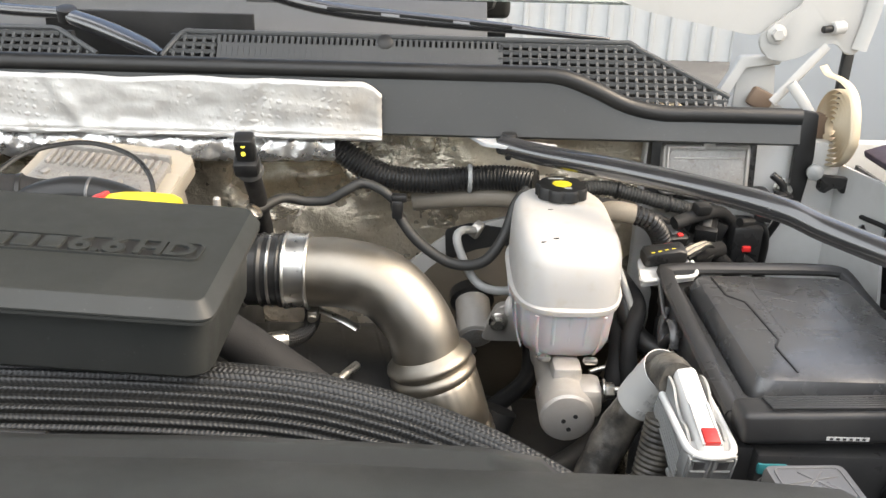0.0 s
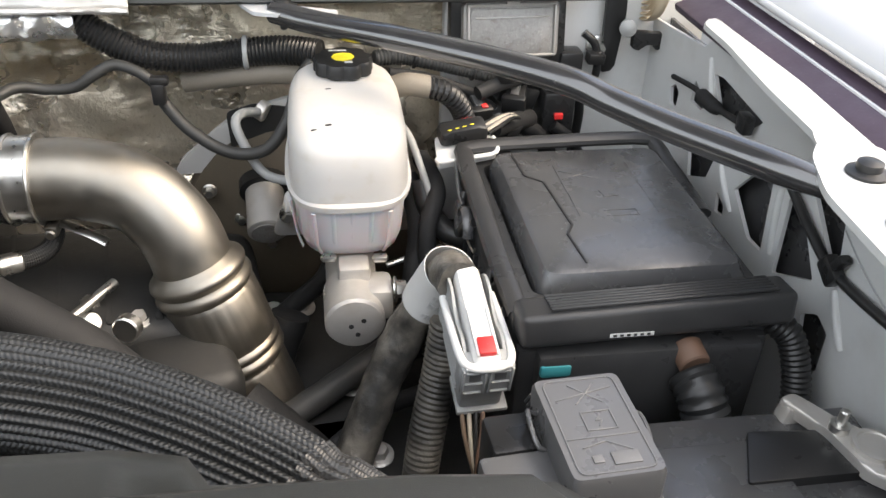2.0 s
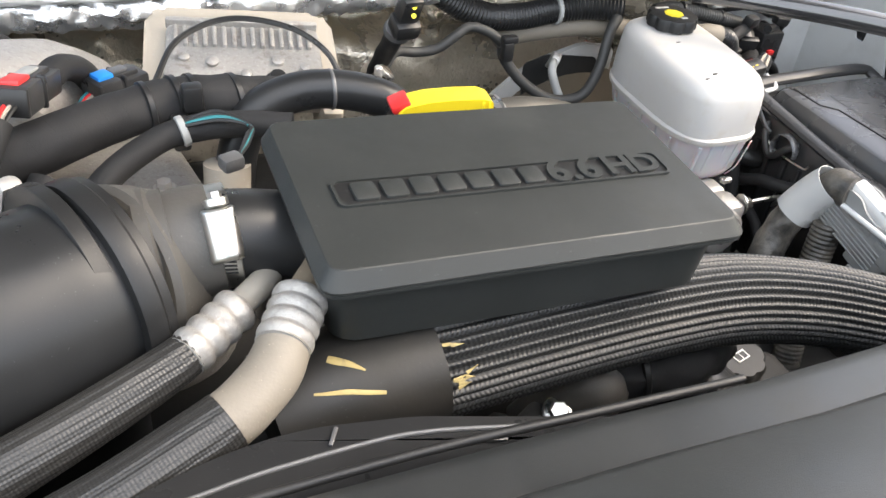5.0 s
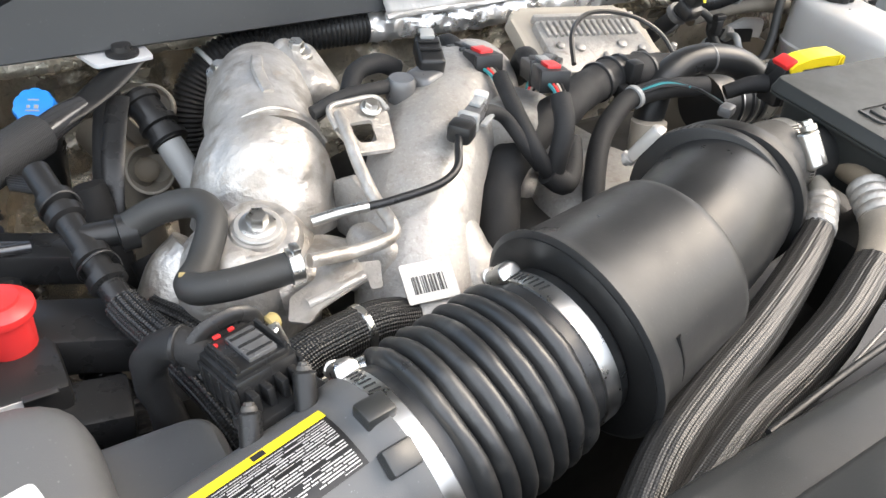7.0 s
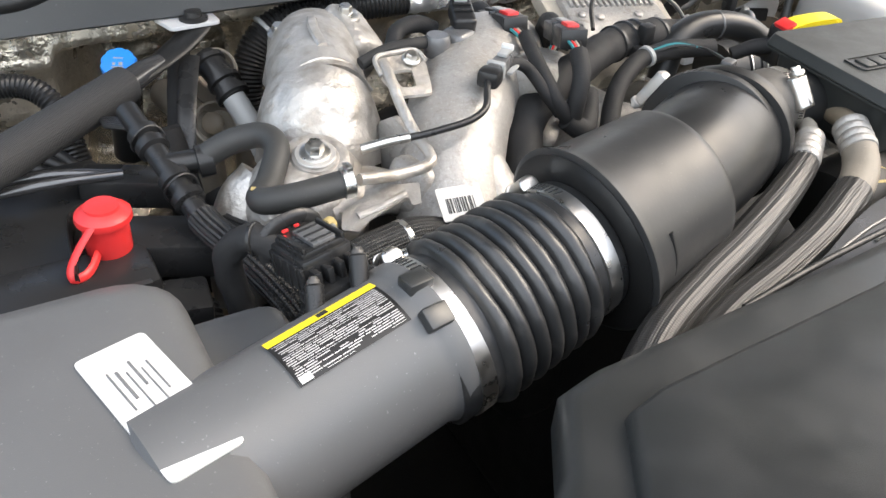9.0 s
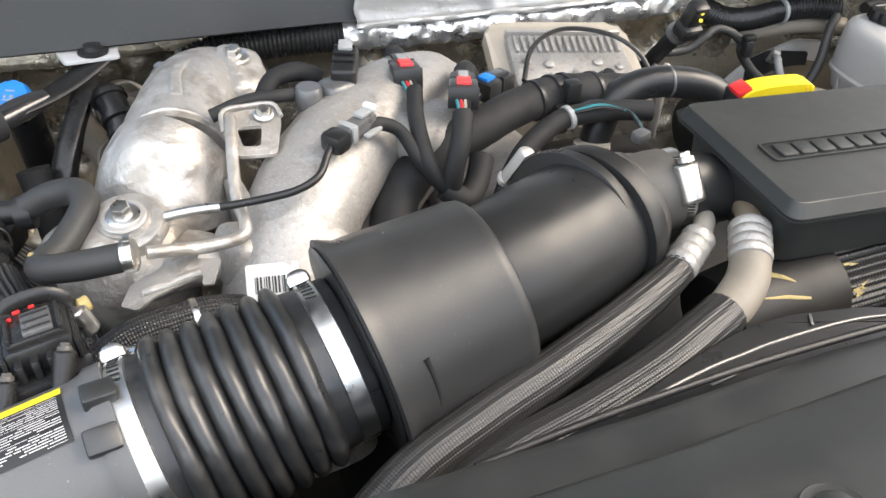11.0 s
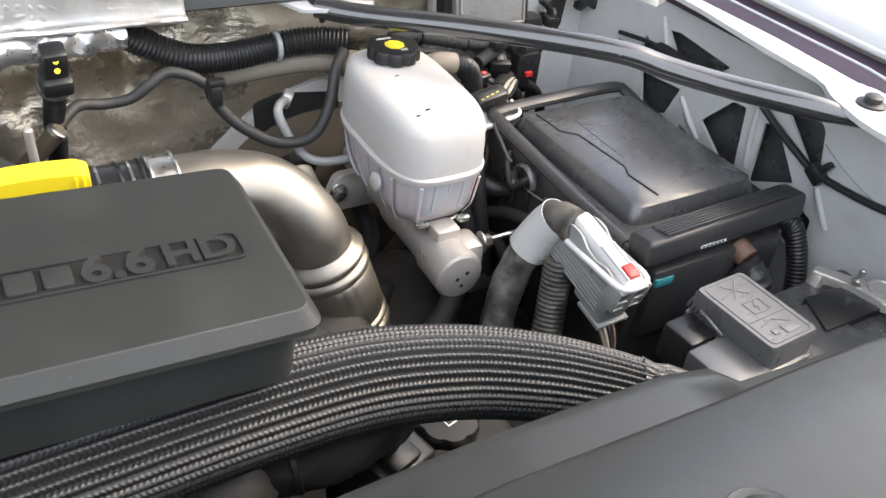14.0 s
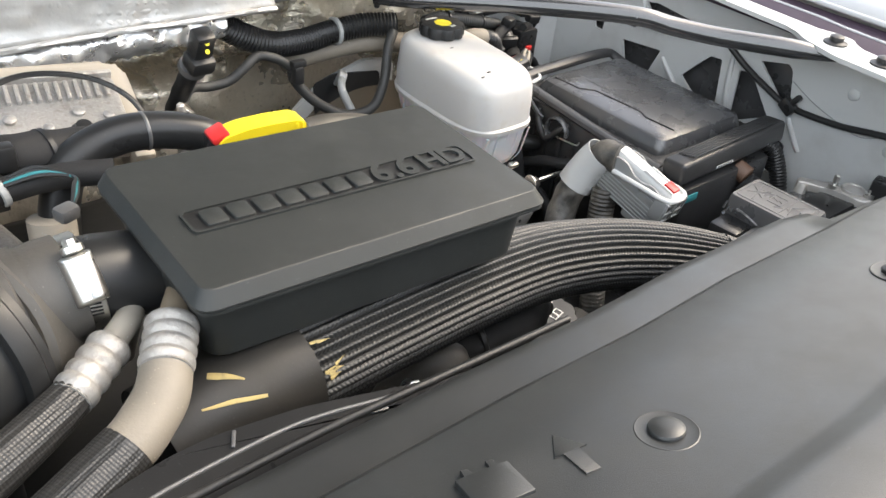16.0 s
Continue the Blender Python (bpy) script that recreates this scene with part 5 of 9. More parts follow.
sweep(bm, [(-0.445, 0.470, 1.284, 0.0405), (-0.40, 0.475, 1.289, 0.0412), (-0.342, 0.480, 1.2905, 0.0408)], None, 48, 0.006)
part("silicone_end", bm, "silicone", ch, "dusty dark silicone end with paint marks")


def smear(x0, a0, x1, a1, w, r=0.0416):
    """A thin dab of paint laid on the round hose end, from one angle to another."""
    bm = B()
    pts = []
    for i in range(7):
        k = i / 6
        x, a = x0 + (x1 - x0) * k, math.radians(a0 + (a1 - a0) * k)
        c = Vector((-0.445, 0.470, 1.284)).lerp(Vector((-0.40, 0.475, 1.289)), (x + 0.445) / 0.045) if x < -0.40 else Vector((-0.40, 0.475, 1.289)).lerp(Vector((-0.342, 0.480, 1.2905)), (x + 0.40) / 0.058)
        pts.append((x, c.y - r * math.cos(a), c.z + r * math.sin(a), w * (0.55 + 0.45 * math.sin(3 * k + x0 * 90))))
    sweep(bm, pts, None, 8, 0.002, squash=(1.0, 0.22), up=(0, -math.cos(math.radians(a0)), math.sin(math.radians(a0))), wrinkle=0.3)
    return bm


part("paint_mark", smear(-0.4100, 80, -0.3905, 60, 0.0026), "chalk", ch)
part("paint_mark", smear(-0.4225, 56, -0.3810, 38, 0.0016), "chalk", ch)
for i in range(9):
    x = -0.342 + 0.014 * random.random()
    a = 21 + 12 * random.random()
    part("yellow_thread", smear(x, a, x + 0.005 + 0.004 * random.random(), a + random.uniform(-5, 5), 0.0012, 0.0417), "chalk", ch)
for i in range(2):
    part("yellow_thread", smear(-0.341 + 0.005 * i, 61 - 2 * i, -0.332 + 0.005 * i, 59 - 2 * i, 0.0011, 0.0417), "chalk", ch)

# ---- coolant cap and tank ----
ct = thing("coolant_tank", (0.015, 0.53, 1.0), "dark coolant tank neck with a printed black cap", "coolant tank")
bm = B()
box(bm, (0.0, 0.50, 1.06), (0.14, 0.12, 0.12), 0.02, seg=3)
cyl(bm, (0.005, 0.547, 1.09), (0.005, 0.543, 1.122), 0.025)
part("tank", bm, "dark", ct)
bm = B()
lathe(bm, [(0.029, 0), (0.0315, 0.002), (0.0315, 0.014), (0.029, 0.017), (0.010, 0.0175)], (0.005, 0.543, 1.120), (0.02, -0.10, 1), 48, 8, 0.08)
k = part("cap", bm, "rubber", ct)
m_c = pose(0.005, 0.5413, 1.1378, 5.5, 0, 15)
bm = B()
for i in range(4):
    sweep(bm, [((-0.016 + i * 0.008), 0.007, 0.0), (-0.013 + i * 0.008, 0.011, 0.0), (-0.010 + i * 0.008, 0.007, 0.0)], 0.0009, 6, 0.002)
for (x0, y0, x1, y1) in ((-0.008, -0.010, 0.008, -0.010), (-0.008, -0.001, 0.008, -0.001), (-0.008, -0.010, -0.008, -0.001), (0.008, -0.010, 0.008, -0.001), (0, -0.010, 0, -0.001)):
    box(bm, ((x0 + x1) / 2, (y0 + y1) / 2, 0), (abs(x1 - x0) + 0.0012, abs(y1 - y0) + 0.0012, 0.0008), 0)
bm.transform(m_c)
part("cap_symbol", bm, "ink", k)
bm = B()
sweep(bm, [(-0.15, 0.47, 1.10), (-0.09, 0.48, 1.13), (-0.04, 0.49, 1.13), (0.0, 0.50, 1.10)], 0.022, 20, 0.006, wrinkle=0.12)
part("taped_hose", bm, "tape", ct)
ct.location += Vector((0.023, 0.012, -0.012))

# ---- fuse box ----
fb = thing("fuse_box", (0.37, 0.735, 1.0), "black plastic underhood fuse box with a ribbed lid", "fuse box")
bm = B()
box(bm, (0.372, 0.735, 1.10), (0.215, 0.29, 0.18), 0.008)
box(bm, (0.375, 0.60, 1.145), (0.19, 0.04, 0.09), 0.006)
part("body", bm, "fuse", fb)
bm = B()
fo, fi = rect(0.264, 0.598, 0.490, 0.890, 0.016, 4), rect(0.288, 0.64, 0.480, 0.873, 0.012, 4)
loft(bm, [[(x, y, z) for x, y in lp] for lp, z in ((fo, 1.182), (fo, 1.204), (rect(0.266, 0.600, 0.488, 0.888, 0.016, 4), 1.207), (fi, 1.207), (fi, 1.19))], False)
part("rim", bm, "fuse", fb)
bm = B()
sweep(bm, [(0.272, 0.62, 1.203), (0.270, 0.70, 1.207), (0.269, 0.80, 1.214), (0.268, 0.868, 1.221), (0.277, 0.884, 1.223), (0.36, 0.893, 1.222), (0.470, 0.898, 1.220), (0.486, 0.885, 1.215), (0.489, 0.86, 1.209), (0.488, 0.76, 1.204)], 0.0052, 10, 0.006, squash=(1.9, 1.2))
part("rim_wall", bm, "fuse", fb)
bm = B()
loft(bm, [[((x - 0.3855) * k + 0.3855, (y - 0.757) * k2 + 0.757, z) for x, y in rect(0.293, 0.638, 0.478, 0.872, 0.014, 4)] for k, k2, z in ((1.0, 1.0, 1.19), (1.0, 1.0, 1.208), (0.985, 0.985, 1.214), (0.93, 0.945, 1.224), (0.88, 0.91, 1.2265), (0.4, 0.4, 1.2268))])
# The lid's grey carries its sky sheen.
lidf = part("lid", bm, "lid", fb, "smooth lid with sky sheen in its grey and a fine crease", sharp=30)
bm = B()
crease = [(0.315, 0.855), (0.318, 0.81), (0.334, 0.795), (0.340, 0.715), (0.332, 0.70), (0.336, 0.655)]
for (ax, ay), (bx, by) in zip(crease, crease[1:]):
    d = math.hypot(bx - ax, by - ay)
    box(bm, ((ax + bx) / 2, (ay + by) / 2, 1.2272), (d + 0.001, 0.0022, 0.0016), 0.0004, (0, 0, math.degrees(math.atan2(by - ay, bx - ax))), 1)
part("crease", bm, "rubber", lidf)
for (x_, y_, sx_, sy_, q_) in ((0.372, 0.808, 0.040, 0.0016, 25), (0.372, 0.808, 0.040, 0.0016, -25), (0.352, 0.780, 0.0014, 0.10, 0), (0.428, 0.780, 0.0014, 0.10, 0), (0.392, 0.770, 0.016, 0.014, 10), (0.392, 0.738, 0.030, 0.0016, 0), (0.392, 0.728, 0.030, 0.0016, 0), (0.408, 0.733, 0.0016, 0.012, 0)):
    bm = B()
    box(bm, (x_, y_, 1.2268), (sx_, sy_, 0.0012), 0.0003, (0, 0, q_), 1)
    part("raised_mark", bm, "lid", lidf)
bm = B()
box(bm, (0.377, 0.598, 1.216), (0.226, 0.034, 0.030), 0.006, (-6, -2, 0), 3)
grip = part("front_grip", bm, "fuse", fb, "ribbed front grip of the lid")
for i in range(6):
    bm = B()
    box(bm, (0.380, 0.5875 + i * 0.0044, 1.2355 - i * 0.0008), (0.185, 0.0024, 0.0030), 0.0009, (-10, -2, 0), 1)
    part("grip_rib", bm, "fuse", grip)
bm = B()
box(bm, (0.353, 0.5803, 1.2085), (0.036, 0.001, 0.0035), 0, (-6, 0, 0))
lab = part("label", bm, "label", fb, "small white printed label")
bm = B()
for i in range(6):
    box(bm, (0.339 + i * 0.0055, 0.5796, 1.2085), (0.0028, 0.0005, 0.002), 0)
part("label_print", bm, "ink_black", lab)
for y in (0.66, 0.80):
    bm = B()
    sweep(bm, [(0.262, y - 0.03, 1.20), (0.254, y - 0.02, 1.19), (0.253, y, 1.17), (0.256, y + 0.02, 1.185), (0.263, y + 0.03, 1.20)], 0.0045, 10, 0.004)
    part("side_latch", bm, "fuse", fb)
bm = B()
sweep(bm, [(0.264, 0.866, 1.221), (0.259, 0.860, 1.217), (0.258, 0.845, 1.208), (0.258, 0.826, 1.195), (0.260, 0.818, 1.191)], 0.0036, 10, 0.004, squash=(0.7, 1.3))
part("lid_arm", bm, "grey_box", fb)
bm = B()
sweep(bm, [(0.256, 0.785 + 0.019 * math.cos(a), 1.186 + 0.019 * math.sin(a)) for a in [i * 0.4 for i in range(-2, 9)]], 0.0028, 10, 0.003, squash=(1.8, 0.8))
part("latch_ring", bm, "lid", fb)
bm = B()
sweep(bm, [(0.258, 0.826, 1.189), (0.2565, 0.812, 1.182), (0.257, 0.80, 1.178), (0.2565, 0.772, 1.179), (0.258, 0.748, 1.181), (0.2585, 0.744, 1.187)], 0.0012, 8, 0.003)
part("wire_bail", bm, "clamp", fb, "thin bright wire bail")
for i in range(7):
    bm = B()
    box(bm, (0.2635, 0.705 + i * 0.026, 1.09), (0.007, 0.010 if i % 2 else 0.006, 0.165), 0.002, (0, 0, 0))
    part("side_rib", bm, "tube", fb)
bm = B()
box(bm, (0.295, 0.583, 1.176), (0.026, 0.010, 0.012), 0.003)
part("teal_lock", bm, "teal", fb, "teal lock tab")
bm = B()
sweep(bm, [(0.409, 0.578, 1.165), (0.413, 0.560, 1.155), (0.418, 0.548, 1.13), (0.42, 0.54, 1.08)], 0.0205, 24, corr=(0.0075, 0.10))
part("cable_boot", bm, "tube", fb, "glossy ribbed cable boot")
bm = B()
cyl(bm, (0.406, 0.592, 1.184), (0.408, 0.572, 1.178), 0.013)
part("copper_seal", bm, "orange", fb)

# ---- battery on the driver side with its terminal cover ----
bt = thing("battery", (0.4, 0.42, 0.95), "black battery with a dusty cable clamp on top", "battery")
bm = B()
box(bm, (0.42, 0.41, 1.065), (0.20, 0.24, 0.2), 0.006)
part("case", bm, "lid", bt)
for c_, s_ in (((0.385, 0.455, 1.167), (0.10, 0.085, 0.008)), ((0.39, 0.36, 1.167), (0.11, 0.085, 0.008))):
    bm = B()
    box(bm, c_, s_, 0.003)
    part("cell_cover", bm, "lid", bt)
bm = B()
slab(bm, rounded([(0.456, 0.528), (0.472, 0.533), (0.488, 0.503), (0.512, 0.478), (0.516, 0.45), (0.498, 0.438), (0.484, 0.452), (0.476, 0.492)], 0.006, 3), 1.170, 1.181, None, 0.003)
clampo = part("cable_clamp", bm, "master", bt, "corroded grey cable clamp")
bm = B()
box(bm, (0.464, 0.522, 1.158), (0.018, 0.016, 0.04), 0.004, (0, 12, 0))
part("clamp_jaw", bm, "master", bt)
bm = B()
lathe(bm, [(0.0155, 0), (0.0155, 0.004), (0.013, 0.0045), (0.012, 0.003), (0.001, 0.003)], (0.500, 0.470, 1.181), (0, 0, 1), 28)
part("post_cap", bm, "master", bt)
for p, hh in (((0.484, 0.490, 1.181), 0.018), ((0.503, 0.449, 1.181), 0.012)):
    bm = B()
    lathe(bm, [(0.0075, 0), (0.0075, 0.006), (0.0036, 0.0065), (0.0036, hh), (0.0025, hh + 0.001)], p, (0, 0, 1), 12)
    part("stud", bm, "clamp", bt)
bm = B()
slab(bm, rounded([(0.400, 0.456), (0.489, 0.456), (0.486, 0.498), (0.421, 0.503)], 0.003, 2), 1.160, 1.1735, None, 0.001)
part("fill_cover", bm, "black", bt)
bm = B()
box(bm, (0.513, 0.435, 1.185), (0.022, 0.04, 0.05), 0.005, (0, 0, 10))
part("terminal_boot", bm, "black", bt)

tc = thing("terminal_cover", (0.285, 0.46, 1.17), "grey plastic battery terminal cover with raised symbols", "terminal cover")
m_t = pose(0.286, 0.467, 1.233, 0, 0, 3)
bm = B()
to = rect(-0.031, -0.046, 0.031, 0.046, 0.006, 3)
loft(bm, [[tuple((m_t @ Vector((x * k, y * k, z)))) for x, y in to] for k, z in ((1.06, -0.034), (1.06, -0.028), (1.0, -0.027), (1.0, -0.004), (0.96, 0.0), (0.4, 0.0))])
tcl = part("lid", bm, "grey_box", tc, sharp=30)
bm = B()
def stroke(x0, y0, x1, y1, w=0.0011, h=0.001):
    d = math.hypot(x1 - x0, y1 - y0)
    box(bm, ((x0 + x1) / 2, (y0 + y1) / 2, h / 2 - 0.0002), (d + w, w, h), 0.0003, (0, 0, math.degrees(math.atan2(y1 - y0, x1 - x0))), 1)
fr = rounded([(-0.025, -0.041), (0.025, -0.041), (0.025, 0.041), (-0.025, 0.041)], 0.006, 4)
for a, b in zip(fr, fr[1:] + fr[:1]):
    stroke(*a, *b)
stroke(-0.025, -0.012, 0.025, -0.012)
for s in ((-0.008, 0.018, 0.010, 0.036), (-0.008, 0.036, 0.010, 0.018), (-0.02, 0.023, 0.02, 0.031), (-0.008, -0.006, 0.012, -0.006), (-0.008, 0.010, 0.012, 0.010), (-0.008, -0.006, -0.008, 0.010), (0.012, -0.006, 0.012, 0.010), (0.004, 0.007, 0.000, 0.002), (0.000, 0.002, 0.004, 0.002), (0.004, 0.002, 0.001, -0.003), (-0.016, -0.02, 0.0, -0.016), (0.0, -0.016, 0.016, -0.026)):
    stroke(*s)
box(bm, (0.008, -0.031, 0.0003), (0.018, 0.010, 0.0014), 0.0004)
box(bm, (-0.010, -0.030, 0.0003), (0.007, 0.006, 0.0014), 0.0004)
bm.transform(m_t)
part("raised_symbol", bm, "grey_mark", tcl, "raised pale warning symbols")
bm = B()
box(bm, (0.236, 0.437, 1.192), (0.05, 0.062, 0.04), 0.004, (0, 0, 4))
part("fuse_block", bm, "grey_box", tc)
bm = B()
box(bm, (0.240, 0.490, 1.188), (0.04, 0.036, 0.04), 0.004, (0, 0, 4))
part("fuse_block", bm, "black", tc)
for sx, y0 in ((-1, 0.016), (1, 0.004)):
    bm = B()
    sweep(bm, [tuple(m_t @ Vector(v)) for v in ((sx * 0.031, y0 + 0.013, -0.016), (sx * 0.0365, y0 + 0.012, -0.012), (sx * 0.038, y0, -0.013), (sx * 0.0365, y0 - 0.013, -0.018), (sx * 0.031, y0 - 0.014, -0.022))], 0.0018, 8, 0.003)
    part("side_loop", bm, "grey_box", tc)
for i in range(4):
    bm = B()
    sweep(bm, [(0.252, 0.497 + i * 0.005, 1.212), (0.258, 0.497 + i * 0.005, 1.22), (0.262, 0.497 + i * 0.005, 1.21)], 0.002, 8, 0.003)
    part("wire", bm, "black", tc)

# ---- grey engine controller plug ----
gp = thing("harness_plug", (0.228, 0.6, 1.12), "pale grey lever-lock harness plug with a red clip", "connector")
m_g = pose(0.2345, 0.620, 1.1934, 14, 0, 2)


def gpart(name, build, mat, label="", parent=None):
    bm = B()
    build(bm)
    bm.transform(m_g)
    return part(name, bm, mat, parent or gp, label)


house = gpart("housing", lambda b: box(b, (0, 0, -0.012), (0.036, 0.10, 0.044), 0.005), "connector")
gpart("wire_hood", lambda b: box(b, (0, -0.026, -0.030), (0.036, 0.046, 0.024), 0.004), "connector")
gpart("wire_ledge", lambda b: box(b, (0.002, -0.034, -0.044), (0.042, 0.036, 0.005), 0.001), "connector")
face = gpart("front_face", lambda b: box(b, (0, -0.045, 0.004), (0.043, 0.018, 0.032), 0.003), "connector")
for sx, sz in ((-0.0105, 0.016), (0.0105, 0.016), (-0.0105, 0.002), (0.0105, 0.002), (-0.0105, -0.010), (0.0105, -0.010)):
    gpart("rib_frame", lambda b: box(b, (sx, -0.0545, sz), (0.014, 0.003, 0.002), 0.0006), "connector", "", face)
for sx in (-0.019, -0.002, 0.002, 0.019):
    gpart("rib_frame", lambda b: box(b, (sx, -0.0545, 0.004), (0.002, 0.003, 0.030), 0.0006), "connector", "", face)
gpart("latch_bar", lambda b: box(b, (0, -0.052, 0.020), (0.036, 0.006, 0.004), 0.001), "white_plastic")
for i in range(6):
    for sx in (-1, 1):
        gpart("side_rib", lambda b: box(b, (sx * 0.0186, 0.004, -0.030 + i * 0.005), (0.0022, 0.082, 0.0016), 0.0004), "connector", "", house)
gpart("lever", lambda b: loft(b, [[(x * k, y * k2 - 0.002, z) for x, y in rect(-0.0105, -0.050, 0.0105, 0.05, 0.008, 4)] for k, k2, z in ((1.06, 1.0, 0.009), (1.06, 1.0, 0.019), (0.98, 0.97, 0.0225), (0.80, 0.93, 0.0255), (0.4, 0.7, 0.0265))]), "white_plastic", "white locking lever")
for sx in (-0.0075, 0.0075):
    gpart("lever_rail", lambda b: box(b, (sx, -0.024, 0.0262), (0.0026, 0.046, 0.004), 0.001), "white_plastic")
for sx in (-1, 1):
    side = Matrix(((0, 0, 1, sx * 0.0155 - 0.0012), (1, 0, 0, 0), (0, 1, 0, 0), (0, 0, 0, 1)))
    gpart("side_wall", lambda b: slab(b, rounded([(-0.050, 0.002), (0.047, 0.002), (0.047, 0.012), (0.036, 0.022), (0.020, 0.024), (0.006, 0.017), (-0.010, 0.016), (-0.024, 0.0225), (-0.040, 0.019), (-0.050, 0.010)], 0.004, 3), 0, 0.0024, side, 0.0006), "connector", "scalloped pale grey side wall")
    for y in (-0.030, -0.006, 0.020):
        gpart("window_frame", lambda b: box(b, (sx * 0.0190, y, 0.0045), (0.0016, 0.014, 0.007), 0.0006), "connector")
for sx in (-0.010, 0.010):
    gpart("latch_window", lambda b: box(b, (sx, -0.0545, 0.009), (0.009, 0.001, 0.009), 0.0004), "grey_box", "dark window in the plug face")
gpart("lever_bow", lambda b: sweep(b, [(-0.0205, 0.03, 0.004), (-0.0205, -0.02, 0.015), (-0.019, -0.046, 0.020), (-0.010, -0.054, 0.021), (0.010, -0.054, 0.021), (0.019, -0.046, 0.020), (0.0205, -0.02, 0.015), (0.0205, 0.03, 0.004)], 0.0034, 10, 0.005), "white_plastic")
gpart("red_clip", lambda b: box(b, (0, -0.039, 0.0275), (0.0135, 0.016, 0.006), 0.0015), "red")
sleeve_path = [(0.2235, 0.676, 1.212), (0.2195, 0.684, 1.198), (0.2135, 0.692, 1.180), (0.2070, 0.697, 1.162)]
bm = B()
sweep(bm, sleeve_path, 0.0228, 32, 0.004, wrinkle=0.02, caps=False)
bmesh.ops.remove_doubles(bm, verts=bm.verts, dist=1e-6)
bmesh.ops.solidify(bm, geom=list(bm.faces), thickness=0.0008)
sleeve = part("paper_sleeve", bm, "label", gp, "white printed paper sleeve round the loom")
for i in range(9):
    s0, s1 = Vector(sleeve_path[1]), Vector(sleeve_path[3])
    ax = (s1 - s0).normalized()
    nn = Vector((-0.35 + 0.16 * (i % 3), -1.0, 0.1))
    nn = (nn - ax * nn.dot(ax)).normalized()
    q = s0.lerp(s1, (0.05, 0.35, 0.72)[i // 3]) + nn * 0.0236
    bm = B()
    box(bm, (0, 0, 0), (0.0022, 0.0045 + 0.002 * (i % 2), 0.0006), 0)
    bm.transform(Matrix.Translation(q) @ Matrix((nn.cross(ax), ax, nn)).transposed().to_4x4())
    part("print_bar", bm, "ink_grey", sleeve)
bm = B()
sweep(bm, [(0.227, 0.652, 1.216), (0.222, 0.672, 1.212), (0.212, 0.690, 1.182), (0.200, 0.696, 1.155), (0.178, 0.688, 1.115), (0.15, 0.66, 1.06), (0.12, 0.62, 1.0)], 0.0185, 28, 0.004, wrinkle=0.13)
part("taped_loom", bm, "dusty_tape", gp)
bm = B()
sweep(bm, [(0.222, 0.66, 1.17), (0.214, 0.65, 1.12), (0.20, 0.63, 1.06), (0.19, 0.61, 1.0)], 0.017, 22, corr=(0.0055, 0.06))
part("lower_loom", bm, "dusty_tape", gp)
for i in range(4):
    bm = B()
    sweep(bm, [(0.222 + i * 0.006, 0.596, 1.150), (0.222 + i * 0.005, 0.572, 1.126), (0.23, 0.56, 1.09), (0.24, 0.58, 1.05)], 0.0019, 6, 0.005)
    part("wire", bm, ("rust", "tan", "rubber", "orange")[i], gp)

# ---- strut braces ----
def brace(name, pts, label, foam=None):
    b = thing(name, pts[0][:3], label, "brace", "strut braces")
    bm = B()
    sweep(bm, [(*p, 0.0135) if len(p) == 3 else p for p in pts], None, 22, 0.008, squash=(1.0, 0.9))
    part("tube", bm, "bar", b)
    return b


br = brace("strut_brace", [(0.080, 0.986, 1.338), (0.12, 0.950, 1.338), (0.20, 0.873, 1.346), (0.28, 0.796, 1.351), (0.332, 0.745, 1.351), (0.362, 0.716, 1.344), (0.40, 0.668, 1.3405), (0.445, 0.597, 1.3435), (0.466, 0.566, 1.344, 0.0105), (0.486, 0.534, 1.3445, 0.006)], "satin black tubular brace from cowl to fender")
bl = brace("strut_brace", [(-0.940, 0.945, 1.3185, 0.010), (-0.962, 0.929, 1.317), (-1.0, 0.895, 1.316), (-1.08, 0.83, 1.316), (-1.2, 0.73, 1.318), (-1.28, 0.60, 1.33)], "satin black tubular brace partly wrapped in foam")
bm = B()
sweep(bm, [(-0.985, 0.908, 1.3165), (-1.08, 0.83, 1.316), (-1.19, 0.738, 1.318)], 0.0195, 28, 0.006)
part("foam_wrap", bm, "foam", bl, "dimpled black foam wrap")
bm = B()
sweep(bm, [(-0.877, 0.988, 1.337, 0.012), (-0.892, 0.979, 1.332, 0.016), (-0.915, 0.963, 1.324, 0.0165), (-0.940, 0.945, 1.3185, 0.015), (-0.968, 0.924, 1.317, 0.0138)], None, 20, 0.005, squash=(1.0, 0.34))
part("flat_end", bm, "rubber", bl, "flattened matt end of the brace")
